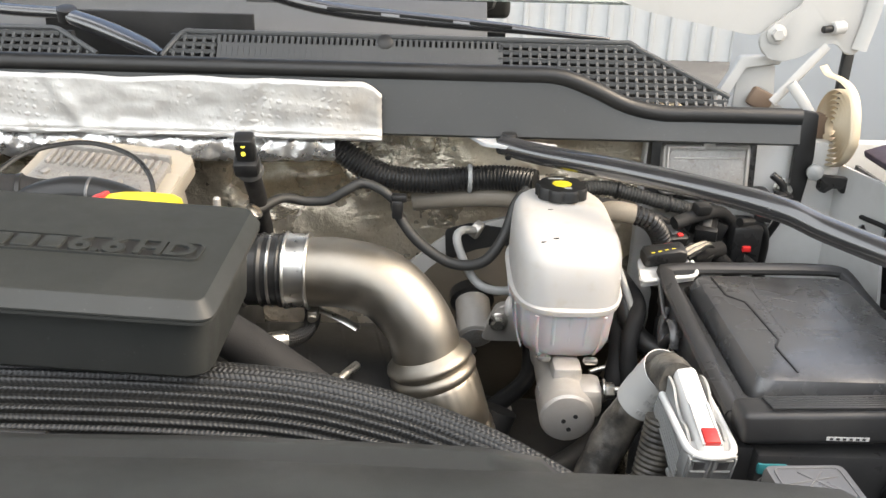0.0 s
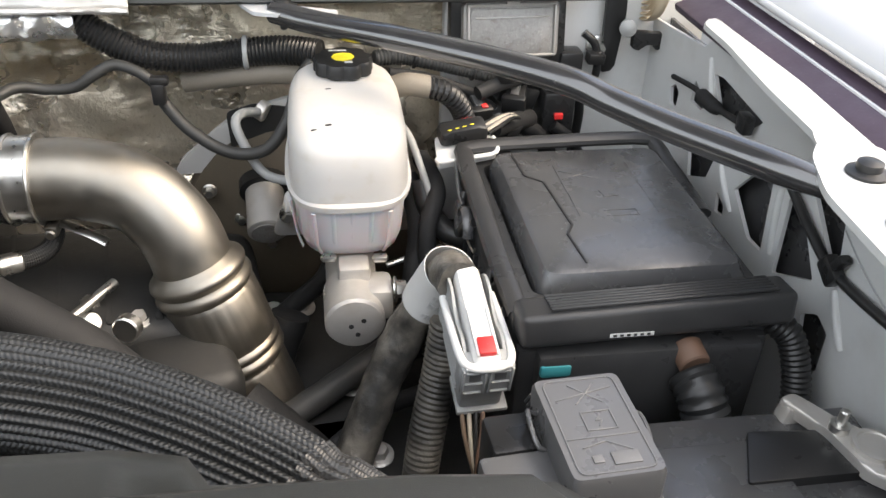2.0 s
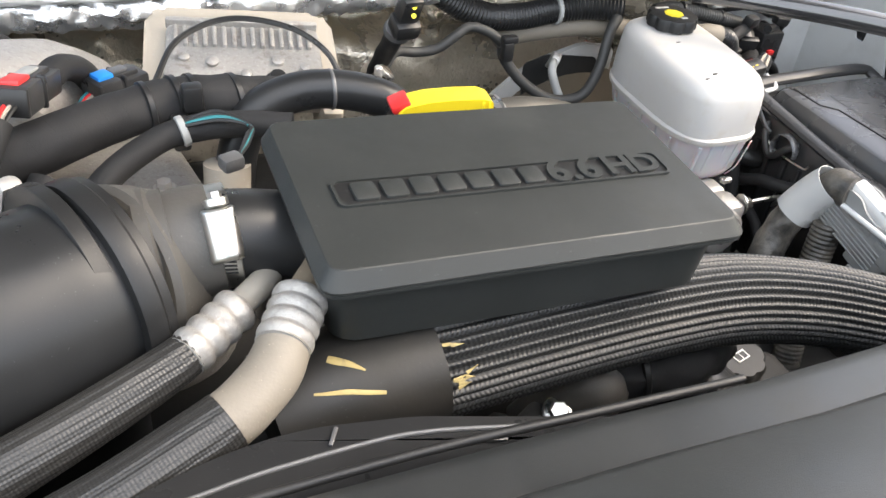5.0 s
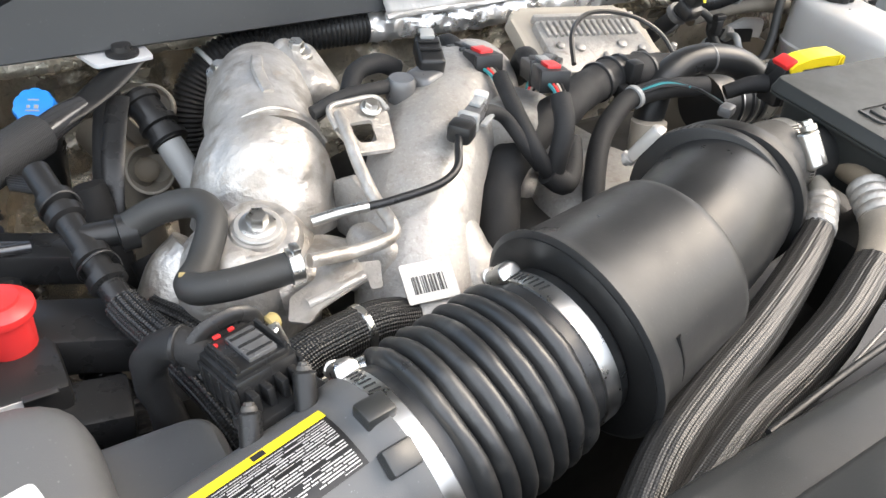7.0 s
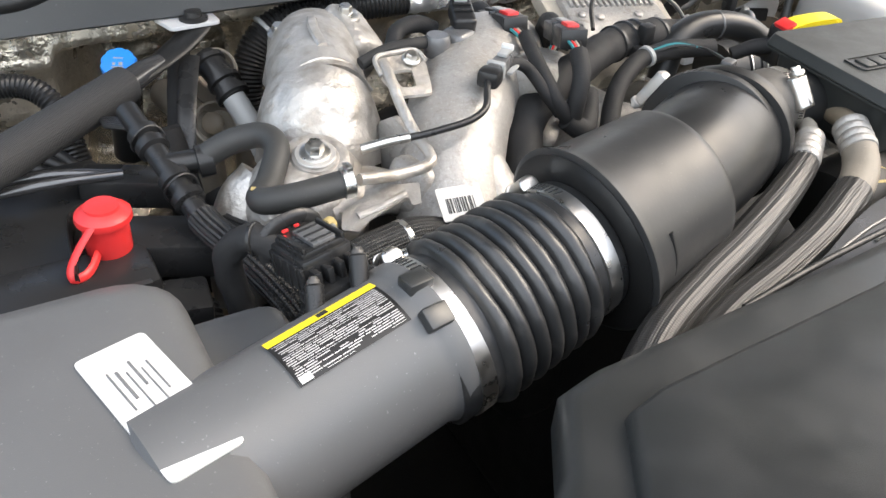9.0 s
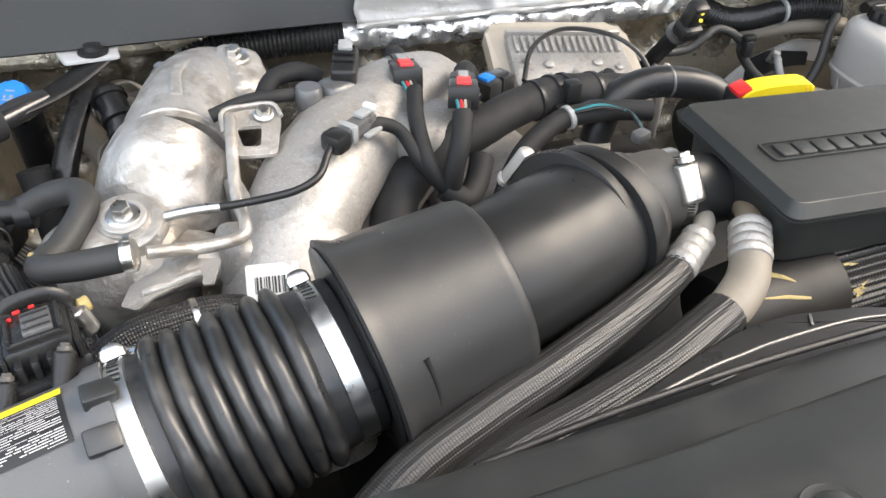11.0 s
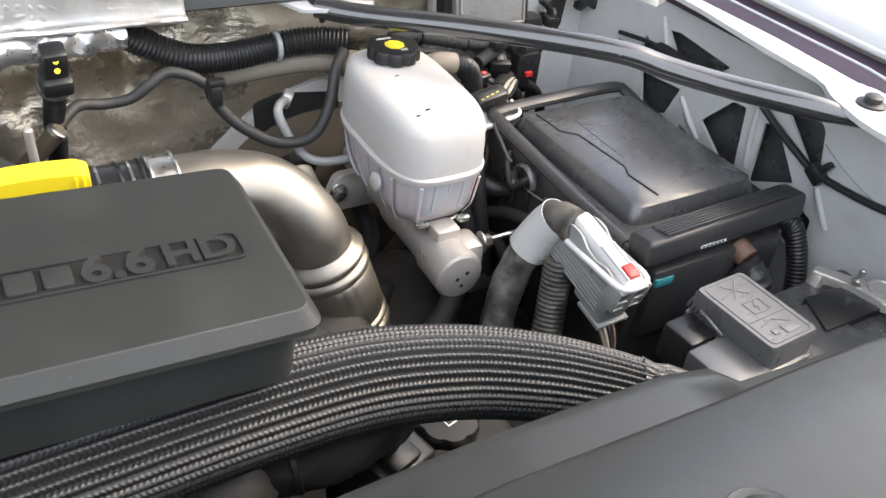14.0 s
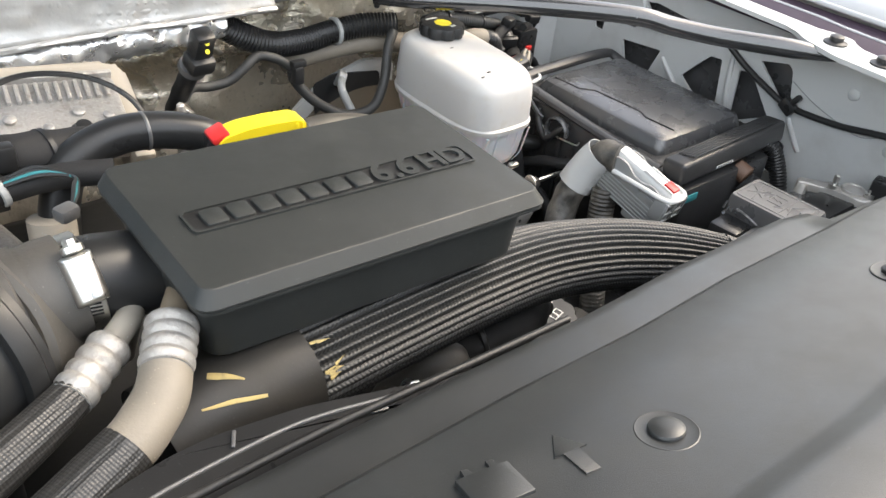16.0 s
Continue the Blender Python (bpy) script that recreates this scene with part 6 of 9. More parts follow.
for sx, b in ((1, br), (-1, bl)):
    cx0 = 0.088 if sx > 0 else -0.888
    bm = B()
    foot = [(cx0 - 0.055, 1.022), (cx0 - 0.01, 1.0), (cx0 + 0.06, 0.975), (cx0 + 0.025, 0.957), (cx0 - 0.03, 0.972)] if sx > 0 else [(-0.9285, 1.0086), (-0.9177, 0.9709), (-0.8618, 0.9742), (-0.8649, 1.0155)]
    slab(bm, rounded(foot, 0.006, 3), 1.3385, 1.3425, None, 0.001)
    part("foot_plate", bm, "paint", b, "white foot plate")
    bm = B()
    lathe(bm, [(0.016, 0), (0.016, 0.002), (0.010, 0.004), (0.009, 0.009), (0.004, 0.010)], (cx0, 0.989, 1.3425), (0, 0, 1), 20)
    cyl(bm, (cx0, 0.989, 1.318), (cx0, 0.989, 1.34), 0.004)
    part("fastener", bm, "black", b)

# ---- looms along the firewall ----
lm = thing("corrugated_loom", (-0.3, 1.02, 1.26), "black corrugated wiring loom along the firewall, partly foil wrapped", "wiring loom")
bm = B()
sweep(bm, [(-0.133, 1.016, 1.325), (-0.10, 1.012, 1.303), (-0.06, 1.008, 1.286), (-0.01, 1.015, 1.279), (0.04, 1.02, 1.282), (0.085, 1.012, 1.287), (0.125, 0.995, 1.288)], 0.0165, 26, corr=(0.0048, 0.12))
part("corrugated_tube", bm, "black", lm)
bm = B()
sweep(bm, [(-0.61, 1.012, 1.322), (-0.66, 1.016, 1.321), (-0.74, 1.03, 1.312), (-0.79, 1.03, 1.298), (-0.82, 1.02, 1.26), (-0.83, 1.0, 1.20)], 0.020, 28, corr=(0.0052, 0.12))
part("corrugated_tube", bm, "black", lm)
bm = B()
sweep(bm, [(-0.612, 1.012, 1.322), (-0.5, 1.005, 1.322), (-0.35, 1.003, 1.322), (-0.22, 1.006, 1.323), (-0.128, 1.014, 1.325)], 0.0195, 30, 0.0035, wrinkle=0.10)
for v in bm.verts:
    v.co += Vector((0.0, noise.noise(v.co * 95), noise.noise(v.co * 95 + Vector((7, 3, 1))))) * 0.0036
part("foil_wrap", bm, "foil_wrap", lm, "shiny crinkled foil wrap", sharp=22)
for p, ax_, r in (((0.043, 1.02, 1.282), (1, 0, 0), 0.0172), ((-0.79, 1.03, 1.298), (-1, -0.1, -0.7), 0.0208)):
    bm = B()
    band(bm, p, ax_, r, 0.006, 0.0015, 32)
    part("cable_tie", bm, "connector", lm, "pale cable tie")

# dusty beige pipe under the loom
bm = B()
sweep(bm, [(-0.03, 1.035, 1.245), (0.03, 1.03, 1.253), (0.09, 1.02, 1.258), (0.15, 1.0, 1.255)], 0.014, 18, 0.008)
solid("heater_pipe", bm, "beige_hose", "dusty beige pipe under the wiring loom", "pipe")

vh = thing("vacuum_hose", (0.03, 0.97, 1.18), "grey rubber vacuum hose looped beside the reservoir", "hose")
bm = B()
sweep(bm, [(-0.05, 0.975, 1.262), (-0.045, 0.975, 1.245), (-0.02, 0.965, 1.215), (0.02, 0.955, 1.192), (0.06, 0.95, 1.196), (0.085, 0.96, 1.225), (0.10, 0.975, 1.265), (0.115, 0.985, 1.283)], 0.0068, 14, 0.006)
part("hose", bm, "hose", vh)
bm = B()
sweep(bm, [(-0.214, 0.94, 1.262), (-0.189, 0.97, 1.267), (-0.162, 0.98, 1.260), (-0.134, 0.98, 1.262), (-0.113, 0.98, 1.275), (-0.092, 0.985, 1.284), (-0.068, 0.98, 1.278), (-0.05, 0.977, 1.264)], 0.006, 12, 0.006)
part("dusty_hose", bm, "hose", vh, "dust-coated stretch of hose")
bm = B()
box(bm, (-0.047, 0.968, 1.258), (0.014, 0.016, 0.024), 0.003)
box(bm, (-0.045, 0.968, 1.272), (0.02, 0.012, 0.01), 0.003)
part("clip", bm, "black", vh)
vl = thing("vacuum_line", (0.08, 0.97, 1.14), "pale metal line bent behind the reservoir", "pipe")
bm = B()
sweep(bm, [(0.055, 1.02, 1.21), (0.035, 0.99, 1.222), (0.028, 0.975, 1.215), (0.04, 0.965, 1.185), (0.055, 0.955, 1.165), (0.075, 0.945, 1.16), (0.10, 0.935, 1.165)], 0.0055, 12, 0.005)
part("line", bm, "connector", vl)
bm = B()
cyl(bm, (0.05, 1.025, 1.213), (0.06, 1.02, 1.208), 0.012)
part("fitting", bm, "master", vl)
bm = B()
slab(bm, rounded([(-0.056, 1.128), (-0.045, 1.148), (0.0, 1.187), (0.03, 1.208), (0.10, 1.228), (0.15, 1.22), (0.15, 1.14), (0.04, 1.1345), (-0.015, 1.1305)], 0.008, 4), 0, 0.008, Matrix(((1, 0, 0, 0), (0, 0, -1, 1.035), (0, 1, 0, 0), (0, 0, 0, 1))), 0.002)
bkt = solid("booster_bracket", bm, "dimmed_pale", "white painted bracket plate on the firewall, dark slab for its shaded opening", "bracket")
# No hole is cut: a dark slab carries the opening's shade.
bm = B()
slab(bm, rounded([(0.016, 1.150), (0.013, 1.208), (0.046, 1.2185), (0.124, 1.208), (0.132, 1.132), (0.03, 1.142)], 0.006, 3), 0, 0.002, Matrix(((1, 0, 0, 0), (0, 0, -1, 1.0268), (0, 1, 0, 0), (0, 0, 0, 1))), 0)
part("opening", bm, "dark", bkt, "dark slab on the plate for the shade in its opening")


# ---- air intake: duct elbow, shield, bellows, meter housing, air box ----
AX = Vector((0.971, 0.128, 0.202)).normalized()
it = thing("intake_duct", (-0.63, 0.49, 1.26), "smooth black intake duct with a wide sleeve and turbo elbow", "intake duct")
bm = B()
sweep(bm, [(-0.745, 0.4845, 1.3205, 0.052), (-0.66, 0.496, 1.338, 0.055), (-0.605, 0.511, 1.345, 0.057), (-0.555, 0.532, 1.344, 0.059), (-0.528, 0.545, 1.343, 0.059)], None, 52, 0.006)
part("elbow", bm, "tube", it)
bm = B()
rim_n = Vector((0.90, 0.43, -0.02)).normalized()
lathe(bm, [(0.055, -0.006), (0.0655, -0.005), (0.0665, -0.002), (0.0665, 0.006), (0.0645, 0.008), (0.0645, 0.013), (0.06, 0.015)], (-0.526, 0.546, 1.343), rim_n, 56)
part("collar", bm, "rubber", it)
bm = B()
sh0, sh1 = Vector((-0.732, 0.4865, 1.3235)), Vector((-0.629, 0.500, 1.3445))
L = (sh1 - sh0).length
lathe(bm, [(0.0790, 0.000), (0.0820, 0.0015), (0.0812, 0.004), (0.0765, 0.013), (0.0690, L - 0.008), (0.0675, L - 0.002), (0.0655, L), (0.057, L + 0.002)], sh0, sh1 - sh0, 64)
part("sleeve", bm, "sleeve", it, "wide black sleeve with an open end")
# hollow look of the open end
bm = B()
lathe(bm, [(0.0775, 0.0), (0.073, 0.010), (0.066, 0.02), (0.060, 0.021)], sh0 - (sh1 - sh0).normalized() * 0.0015, sh1 - sh0, 64)
part("sleeve_recess", bm, "rubber", it)
bm = B()
sweep(bm, [(-0.7045, 0.4245, 1.3655), (-0.699, 0.4185, 1.345), (-0.6965, 0.4175, 1.325), (-0.696, 0.421, 1.307)], 0.0022, 8, 0.004)
part("mould_line", bm, "rubber", it)
bm = B()
lathe(bm, [(0.055, 0.0), (0.058, 0.004), (0.054, 0.02), (0.042, 0.045), (0.036, 0.07), (0.034, 0.10)], (-0.515, 0.551, 1.342), (0.85, 0.5, -0.2), 40)
part("turbo_inlet", bm, "block", it, "cast metal turbo inlet")
bm = B()
band(bm, (-0.518, 0.553, 1.342), rim_n, 0.0575, 0.012, 0.002, 48)
part("clamp_band", bm, "clamp", it)


def worm(parent, c, axis, out, r, width, long=0.026, tone="clamp", strap=""):
    """A worm-drive clamp round a pipe: slotted band, screw housing and hexagon screw."""
    a = Vector(axis).normalized()
    n_ = Vector(out)
    n_ = (n_ - a * n_.dot(a)).normalized()
    tg = a.cross(n_)
    c = Vector(c)
    bm = B()
    band(bm, c, a, r, width, 0.0014, 56)
    k = part("clamp_band", bm, strap or tone, parent, "slotted steel clamp band" if not strap else "dark clamp band")
    bm = B()
    for i in range(-9, 10):
        if abs(i) < 2:
            continue
        ang = i * 0.085
        d = n_ * math.cos(ang) + tg * math.sin(ang)
        q = c + d * (r + 0.0016)
        t_ = a.cross(d)
        box(bm, (0, 0, 0), (0.0012, width * 0.55, 0.0006), 0)
        bm.verts.ensure_lookup_table()
        for v in bm.verts[-8:]:
            v.co = q + t_ * v.co.x + (a + t_ * 0.25) * v.co.y + d * v.co.z
    part("band_slots", bm, "dark", k)
    bm = B()
    q = c + n_ * (r + 0.0035)
    m_ = Matrix((tg, a, n_)).transposed().to_4x4()
    t = bmesh.new()
    loft(t, [[(x, y, z) for x, y in rect(-long / 2 * kx, -width * 0.58 * ky, long / 2 * kx, width * 0.58 * ky, 0.002, 3)] for z, kx, ky in ((-0.003, 1.05, 1.05), (0.001, 1.05, 1.05), (0.004, 1.0, 0.92), (0.0065, 0.92, 0.6), (0.0072, 0.86, 0.3))])
    t.transform(Matrix.Translation(q) @ m_)
    add(bm, t)
    part("screw_housing", bm, tone, k)
    bm = B()
    s0 = q + n_ * 0.002 - tg * (long / 2 + 0.001)
    lathe(bm, [(0.0052, 0), (0.0068, 0.0008), (0.0068, 0.0045), (0.0052, 0.0052)], s0, -tg, 20)
    lathe(bm, [(0.0042, 0.005), (0.0042, 0.0085), (0.0034, 0.0092)], s0, -tg, 6)
    part("screw", bm, tone, k)
    return k


worm(it, (-0.541, 0.548, 1.343), rim_n, (-0.02, 0.067, 0.036), 0.0640, 0.010, 0.036, "master", "rubber")
bm = B()
sweep(bm, [(-0.485, 0.553, 1.358, 0.028), (-0.45, 0.553, 1.362, 0.0285), (-0.40, 0.553, 1.352, 0.0285)], None, 36, 0.006)
part("outlet_tube", bm, "tube", it)
bm = B()
lathe(bm, [(0.029, -0.016), (0.034, -0.014), (0.035, 0.0), (0.034, 0.012), (0.029, 0.014)], (-0.468, 0.553, 1.360), (1, 0, 0.1), 36)
part("outlet_cuff", bm, "block", it)
worm(it, (-0.453, 0.553, 1.362), (1, 0, 0.08), (0, -0.78, 0.62), 0.0308, 0.016, 0.030)
bm = B()
lathe(bm, [(0.036, 0), (0.040, 0.003), (0.040, 0.010), (0.037, 0.012), (0.037, 0.02)], (-0.500, 0.553, 1.356), (1, 0, 0.1), 40)
part("cuff_flange", bm, "block", it)

bw = thing("intake_bellows", (-0.81, 0.465, 1.26), "ribbed black rubber intake bellows with steel clamps", "bellows")
p0 = Vector((-0.872, 0.468, 1.294)) - AX * 0.021
prof = [(0.0600, 0.0), (0.0622, 0.0015), (0.0622, 0.030), (0.0612, 0.034)]
x0, n_rib, pitch = 0.036, 7, 0.0136
for i in range(n_rib):
    for k in range(8):
        f = k / 8
        taper = 1 - 0.055 * (i + f) / n_rib
        roll = abs(math.sin(math.pi * f)) ** 0.55
        prof.append(((0.0612 + 0.0078 * roll) * taper, x0 + (i + f) * pitch))
x = x0 + n_rib * pitch
prof += [(0.0572, x), (0.0572, x + 0.006), (0.0566, x + 0.01), (0.0566, x + 0.030), (0.0545, x + 0.032)]
bm = B()
lathe(bm, prof, p0, AX, 96)
for v in bm.verts:
    q = v.co - p0
    h = q.dot(AX)
    if 0.034 < h < 0.135:
        rad = q - AX * h
        v.co += rad.normalized() * (0.0011 * noise.noise(v.co * 55) + 0.0006 * noise.noise(v.co * 160)) + AX * 0.0016 * noise.noise(Vector((rad.x * 18, rad.y * 18, rad.z * 18 + 40 * h)))
part("bellows", bm, "bellows", bw, sharp=60)
for d, w, rb in ((0.021, 0.0135, 0.0624), (0.148, 0.0135, 0.0568)):
    worm(bw, p0 + AX * d, AX, (-0.15, 0.72, 0.62), rb, w, 0.024)
bm = B()
sweep(bm, [tuple(p0 + AX * 0.004 + Vector((-0.012, 0.058, 0.030))), tuple(p0 + AX * 0.012 + Vector((-0.006, 0.052, 0.042))), tuple(p0 + AX * 0.02 + Vector((0, 0.046, 0.047)))], 0.003, 8, 0.004, squash=(1.6, 0.5))
part("clamp_tongue", bm, "clamp", bw)

HR = 0.0578
UP = Vector((-0.2003, -0.0264, 0.9794))
FR = Vector((0.1307, -0.9914, 0.0))
MX = (AX * 0.085 - UP * 0.0063 - FR * 0.004).normalized()
mh = thing("meter_housing", (-0.97, 0.44, 1.25), "black plastic air meter housing with a warning label", "air meter housing")
bm = B()
h0 = p0 + AX * 0.001 + UP * 0.006
lathe(bm, [(0.045, -0.012), (0.0620, -0.010), (0.0620, 0.0), (0.0595, 0.004), (HR + 0.0004, 0.010), (HR, 0.118), (0.0590, 0.15), (0.062, 0.19), (0.050, 0.20)], h0, -MX, 56)
part("tube", bm, "airbox", mh)
for ang in (60, 88):
    bm = B()
    a = radians(ang)
    F3 = frame_of(-AX)
    d = Vector((0, -math.cos(a), math.sin(a)))
    box(bm, h0 - AX * 0.002 + d * 0.0620, (0.020, 0.016, 0.010), 0.002, (90 - ang, 0, 9))
    part("lug", bm, "panel", mh)


def cyl_patch(bm, p, axis, r, ang0, ang1, d0, d1, n=20, lift=0.0006):
    """A thin curved label on a cylinder that lies along the axis; angles from the front (-y) over the top."""
    a = Vector(axis).normalized()
    up = (Vector((0, 0, 1)) - a * a.z).normalized()
    fr = up.cross(a).normalized()
    if fr.y > 0:
        fr = -fr
    t = bmesh.new()
    g = []
    for d in np.linspace(d0, d1, 6):
        g.append([t.verts.new(Vector(p) + a * d + (fr * math.cos(radians(q)) + up * math.sin(radians(q))) * (r + lift)) for q in np.linspace(ang0, ang1, n)])
    for A, C in zip(g, g[1:]):
        for i in range(n - 1):
            t.faces.new((A[i], A[i + 1], C[i + 1], C[i]))
    bmesh.ops.recalc_face_normals(t, faces=t.faces)
    return add(bm, t)


bm = B()
cyl_patch(bm, h0, -MX, HR + 0.0006, 68, 113, 0.0145, 0.0995)
wl = part("warning_label", bm, "black_label", mh, "black warning label with white lines of print")
bm = B()
cyl_patch(bm, h0, -MX, HR + 0.0006, 105.5, 113.5, 0.0145, 0.0995, 6, 0.0011)
part("yellow_band", bm, "yellow", wl)
bm = B()
cyl_patch(bm, h0, -MX, HR + 0.0006, 107, 112, 0.052, 0.060, 4, 0.0014)
part("triangle", bm, "ink_black", wl)
rng = random.Random(5)
bm = B()
for i in range(20):
    a0 = 69.5 + i * 1.76
    d = 0.0175
    while d < 0.095:
        w = rng.uniform(0.004, 0.016)
        if rng.random() < 0.88 and not (a0 < 70 and d > 0.07):
            cyl_patch(bm, h0, -MX, HR + 0.0006, a0, a0 + (0.78 if i % 6 else 0.4), d, min(d + w, 0.0975), 3, 0.0012)
        d += w + 0.0009
part("print_line", bm, "ink_grey", wl)
bm = B()
cyl_patch(bm, h0, -MX, HR + 0.0006, 69, 74, 0.089, 0.0975, 4, 0.0012)
part("print_block", bm, "ink", wl)
# sensor and plug on the housing
sp = thing("meter_plug", (-0.94, 0.55, 1.29), "black electrical plug on the air meter", "connector")
m_p = pose(-0.934, 0.549, 1.334, -12, -4, 10)


def ppart(name, c, size, bev, mat, label="", parent=None):
    bm = box(B(), c, size, bev)
    bm.transform(m_p)
    return part(name, bm, mat, parent or sp, label)


shell = ppart("shell", (0, 0, 0), (0.042, 0.052, 0.022), 0.003, "black")
deck = ppart("deck", (0, -0.003, 0.0125), (0.036, 0.040, 0.006), 0.0015, "black")
ppart("slide_cover", (0.003, -0.005, 0.0165), (0.019, 0.030, 0.004), 0.001, "grey_box", "", shell)
for sx_ in (-0.0155, 0.0165):
    ppart("deck_rail", (sx_, -0.005, 0.0165), (0.0028, 0.036, 0.005), 0.0008, "black", "", deck)
for i in range(3):
    ppart("deck_step", (0.003, -0.016 + i * 0.010, 0.0188), (0.017, 0.0018, 0.0016), 0.0005, "black", "", deck)
for sx_ in (-0.0222, 0.0222):
    ppart("side_skirt", (sx_, -0.004, -0.003), (0.003, 0.046, 0.020), 0.001, "black", "", shell)
    for i in range(4):
        ppart("skirt_rib", (sx_ * 1.07, -0.020 + i * 0.011, -0.003), (0.002, 0.002, 0.019), 0.0005, "black", "", shell)
bm = B()
sweep(bm, [(-0.0225, 0.027, -0.006), (-0.021, 0.027, 0.010), (-0.012, 0.027, 0.0175), (0.0, 0.027, 0.019), (0.012, 0.027, 0.0175), (0.021, 0.027, 0.010), (0.0225, 0.027, -0.006)], 0.0042, 10, 0.004, squash=(1.6, 0.8), up=(0, 1, 0))
bm.transform(m_p)
part("rear_hood", bm, "black", shell)
ppart("rear_wall", (0, 0.027, 0.002), (0.042, 0.005, 0.026), 0.003, "black", "", shell)
for c_, w_ in (((-0.008, 0.0175, 0.0165), 0.005), ((0.002, 0.0175, 0.017), 0.004), ((-0.013, 0.010, 0.0165), 0.003)):
    ppart("red_lock", c_, (w_, 0.003, 0.002), 0.0005, "red", "chipped red lock")
for i in range(4):
    ppart("finger", (-0.0145 + i * 0.0097, -0.030, -0.003), (0.005, 0.012, 0.015), 0.0012, "black", "", shell)
ppart("sensor_base", (0.0, -0.033, -0.013), (0.056, 0.020, 0.010), 0.003, "black")
bm = B()
cpts = [tuple(m_p @ Vector((-0.014, 0.026, 0.002))), (-0.966, 0.584, 1.334), (-0.979, 0.596, 1.322), (-0.982, 0.600, 1.300), (-0.976, 0.598, 1.265), (-0.965, 0.588, 1.21)]
sweep(bm, cpts, 0.0115, 20, 0.004, wrinkle=0.16)
part("taped_cable", bm, "tape", sp)
for i in range(5):
    bm = B()
    sweep(bm, [tuple(m_p @ Vector((-0.018 + i * 0.004, 0.024, 0.004))), tuple(m_p @ Vector((-0.024 + i * 0.002, 0.032, 0.009))), (-0.972 + i * 0.001, 0.592 - i * 0.002, 1.334)], 0.0022, 6, 0.003)
    part("wire", bm, "rubber", sp)
bm = B()
band(bm, (-0.9645, 0.5825, 1.3345), (-0.7, 0.65, -0.2), 0.0122, 0.004, 0.0012, 20)
part("cable_tie", bm, "black", sp)
for c_, d_ in (((-0.919, 0.497, 1.335), (-0.914, 0.512, 1.353)), ((-0.955, 0.491, 1.325), (-0.950, 0.506, 1.343))):
    bm = B()
    cyl(bm, c_, d_, 0.0068)
    part("mount_post", bm, "black", sp)
    bm = B()
    hexbolt(bm, d_, (0.2, 0.6, 0.75), 0.0032, 0.003, 1.5)
    part("mount_screw", bm, "block", sp)

ab = thing("air_box", (-1.13, 0.35, 1.0), "rounded dark grey plastic air filter box with a paper label", "air box")
bm = B()
loops = []
for z, k, dz in ((1.02, 1.04, 0), (1.24, 1.0, 0), (1.295, 0.985, 0), (1.312, 0.95, 0), (1.322, 0.88, 0), (1.3265, 0.76, 0), (1.3275, 0.4, 0)):
    loops.append([(-1.125 + (x + 1.125) * k, 0.33 + (y - 0.33) * (0.5 + 0.5 * k), z) for x, y in rect(-1.225, 0.02, -1.022, 0.605, 0.05, 6)])
loft(bm, loops)
part("shell", bm, "airbox", ab, sharp=50)
bm = B()
loops = [[(x, y, z) for x, y in rect(-1.06 + i * 0.004, 0.44 + i * 0.004, -0.945 - i * 0.004, 0.587 - i * 0.004, 0.02, 5)] for i, z in enumerate((1.15, 1.262, 1.272, 1.276))]
loft(bm, loops)
part("shoulder", bm, "airbox", ab)
m_l = pose(-1.0847, 0.5189, 1.3277, 0, 0, 14)
bm = B()
slab(bm, rect(-0.0235, -0.12, 0.0235, 0.0, 0.005, 3), 0, 0.0012, m_l, 0)
lb = part("label", bm, "label", ab, "white paper label with small print")
for i, (x, y0, y1, w) in enumerate(((-0.012, -0.022, -0.060, 0.0016), (-0.007, -0.024, -0.052, 0.0026), (-0.002, -0.028, -0.066, 0.0012), (0.003, -0.020, -0.045, 0.0022), (0.007, -0.030, -0.070, 0.0012), (0.012, -0.026, -0.056, 0.0014))):
    bm = B()
    box(bm, (x, (y0 + y1) / 2, 0.0016), (w * 0.7, y0 - y1, 0.0006), 0)
    bm.transform(m_l)
    part("print_bar", bm, "grey_mark", lb)

# ---- cast aluminium pipes ----
eg = thing("exhaust_crossover", (-0.83, 0.76, 1.1), "pressed aluminium heat shield over a crossover pipe", "heat shield")
bm = B()
sweep(bm, [(-0.755, 0.955, 1.27, 0.047), (-0.775, 0.915, 1.315, 0.047), (-0.80, 0.862, 1.331, 0.048), (-0.822, 0.80, 1.326, 0.050), (-0.827, 0.778, 1.322, 0.0515)], None, 48, 0.005, wrinkle=0.03)
part("upper_shield", bm, "shield", eg, sharp=60)
bm = B()
sweep(bm, [(-0.824, 0.784, 1.323, 0.0535), (-0.829, 0.776, 1.319, 0.0565), (-0.835, 0.767, 1.310, 0.0585), (-0.839, 0.760, 1.298, 0.0600), (-0.841, 0.756, 1.283, 0.0620)], None, 72, 0.004, wrinkle=0.05)
for v in bm.verts:
    # hammered dents and a ragged, curled lower hem
    d = v.co - Vector((-0.838, 0.760, 1.30))
    k = max(0.0, 1.305 - v.co.z) / 0.03
    v.co += Vector((d.x, d.y, 0)).normalized() * (0.0035 * noise.noise(v.co * 34) + 0.004 * k * noise.noise(v.co * 60)) + Vector((0, 0, 0.010 * k * noise.noise(Vector((d.x * 40, d.y * 40, 3)))))
part("lower_shield", bm, "shield", eg, "dented lower bell with a ragged hem", sharp=60)
bm = B()
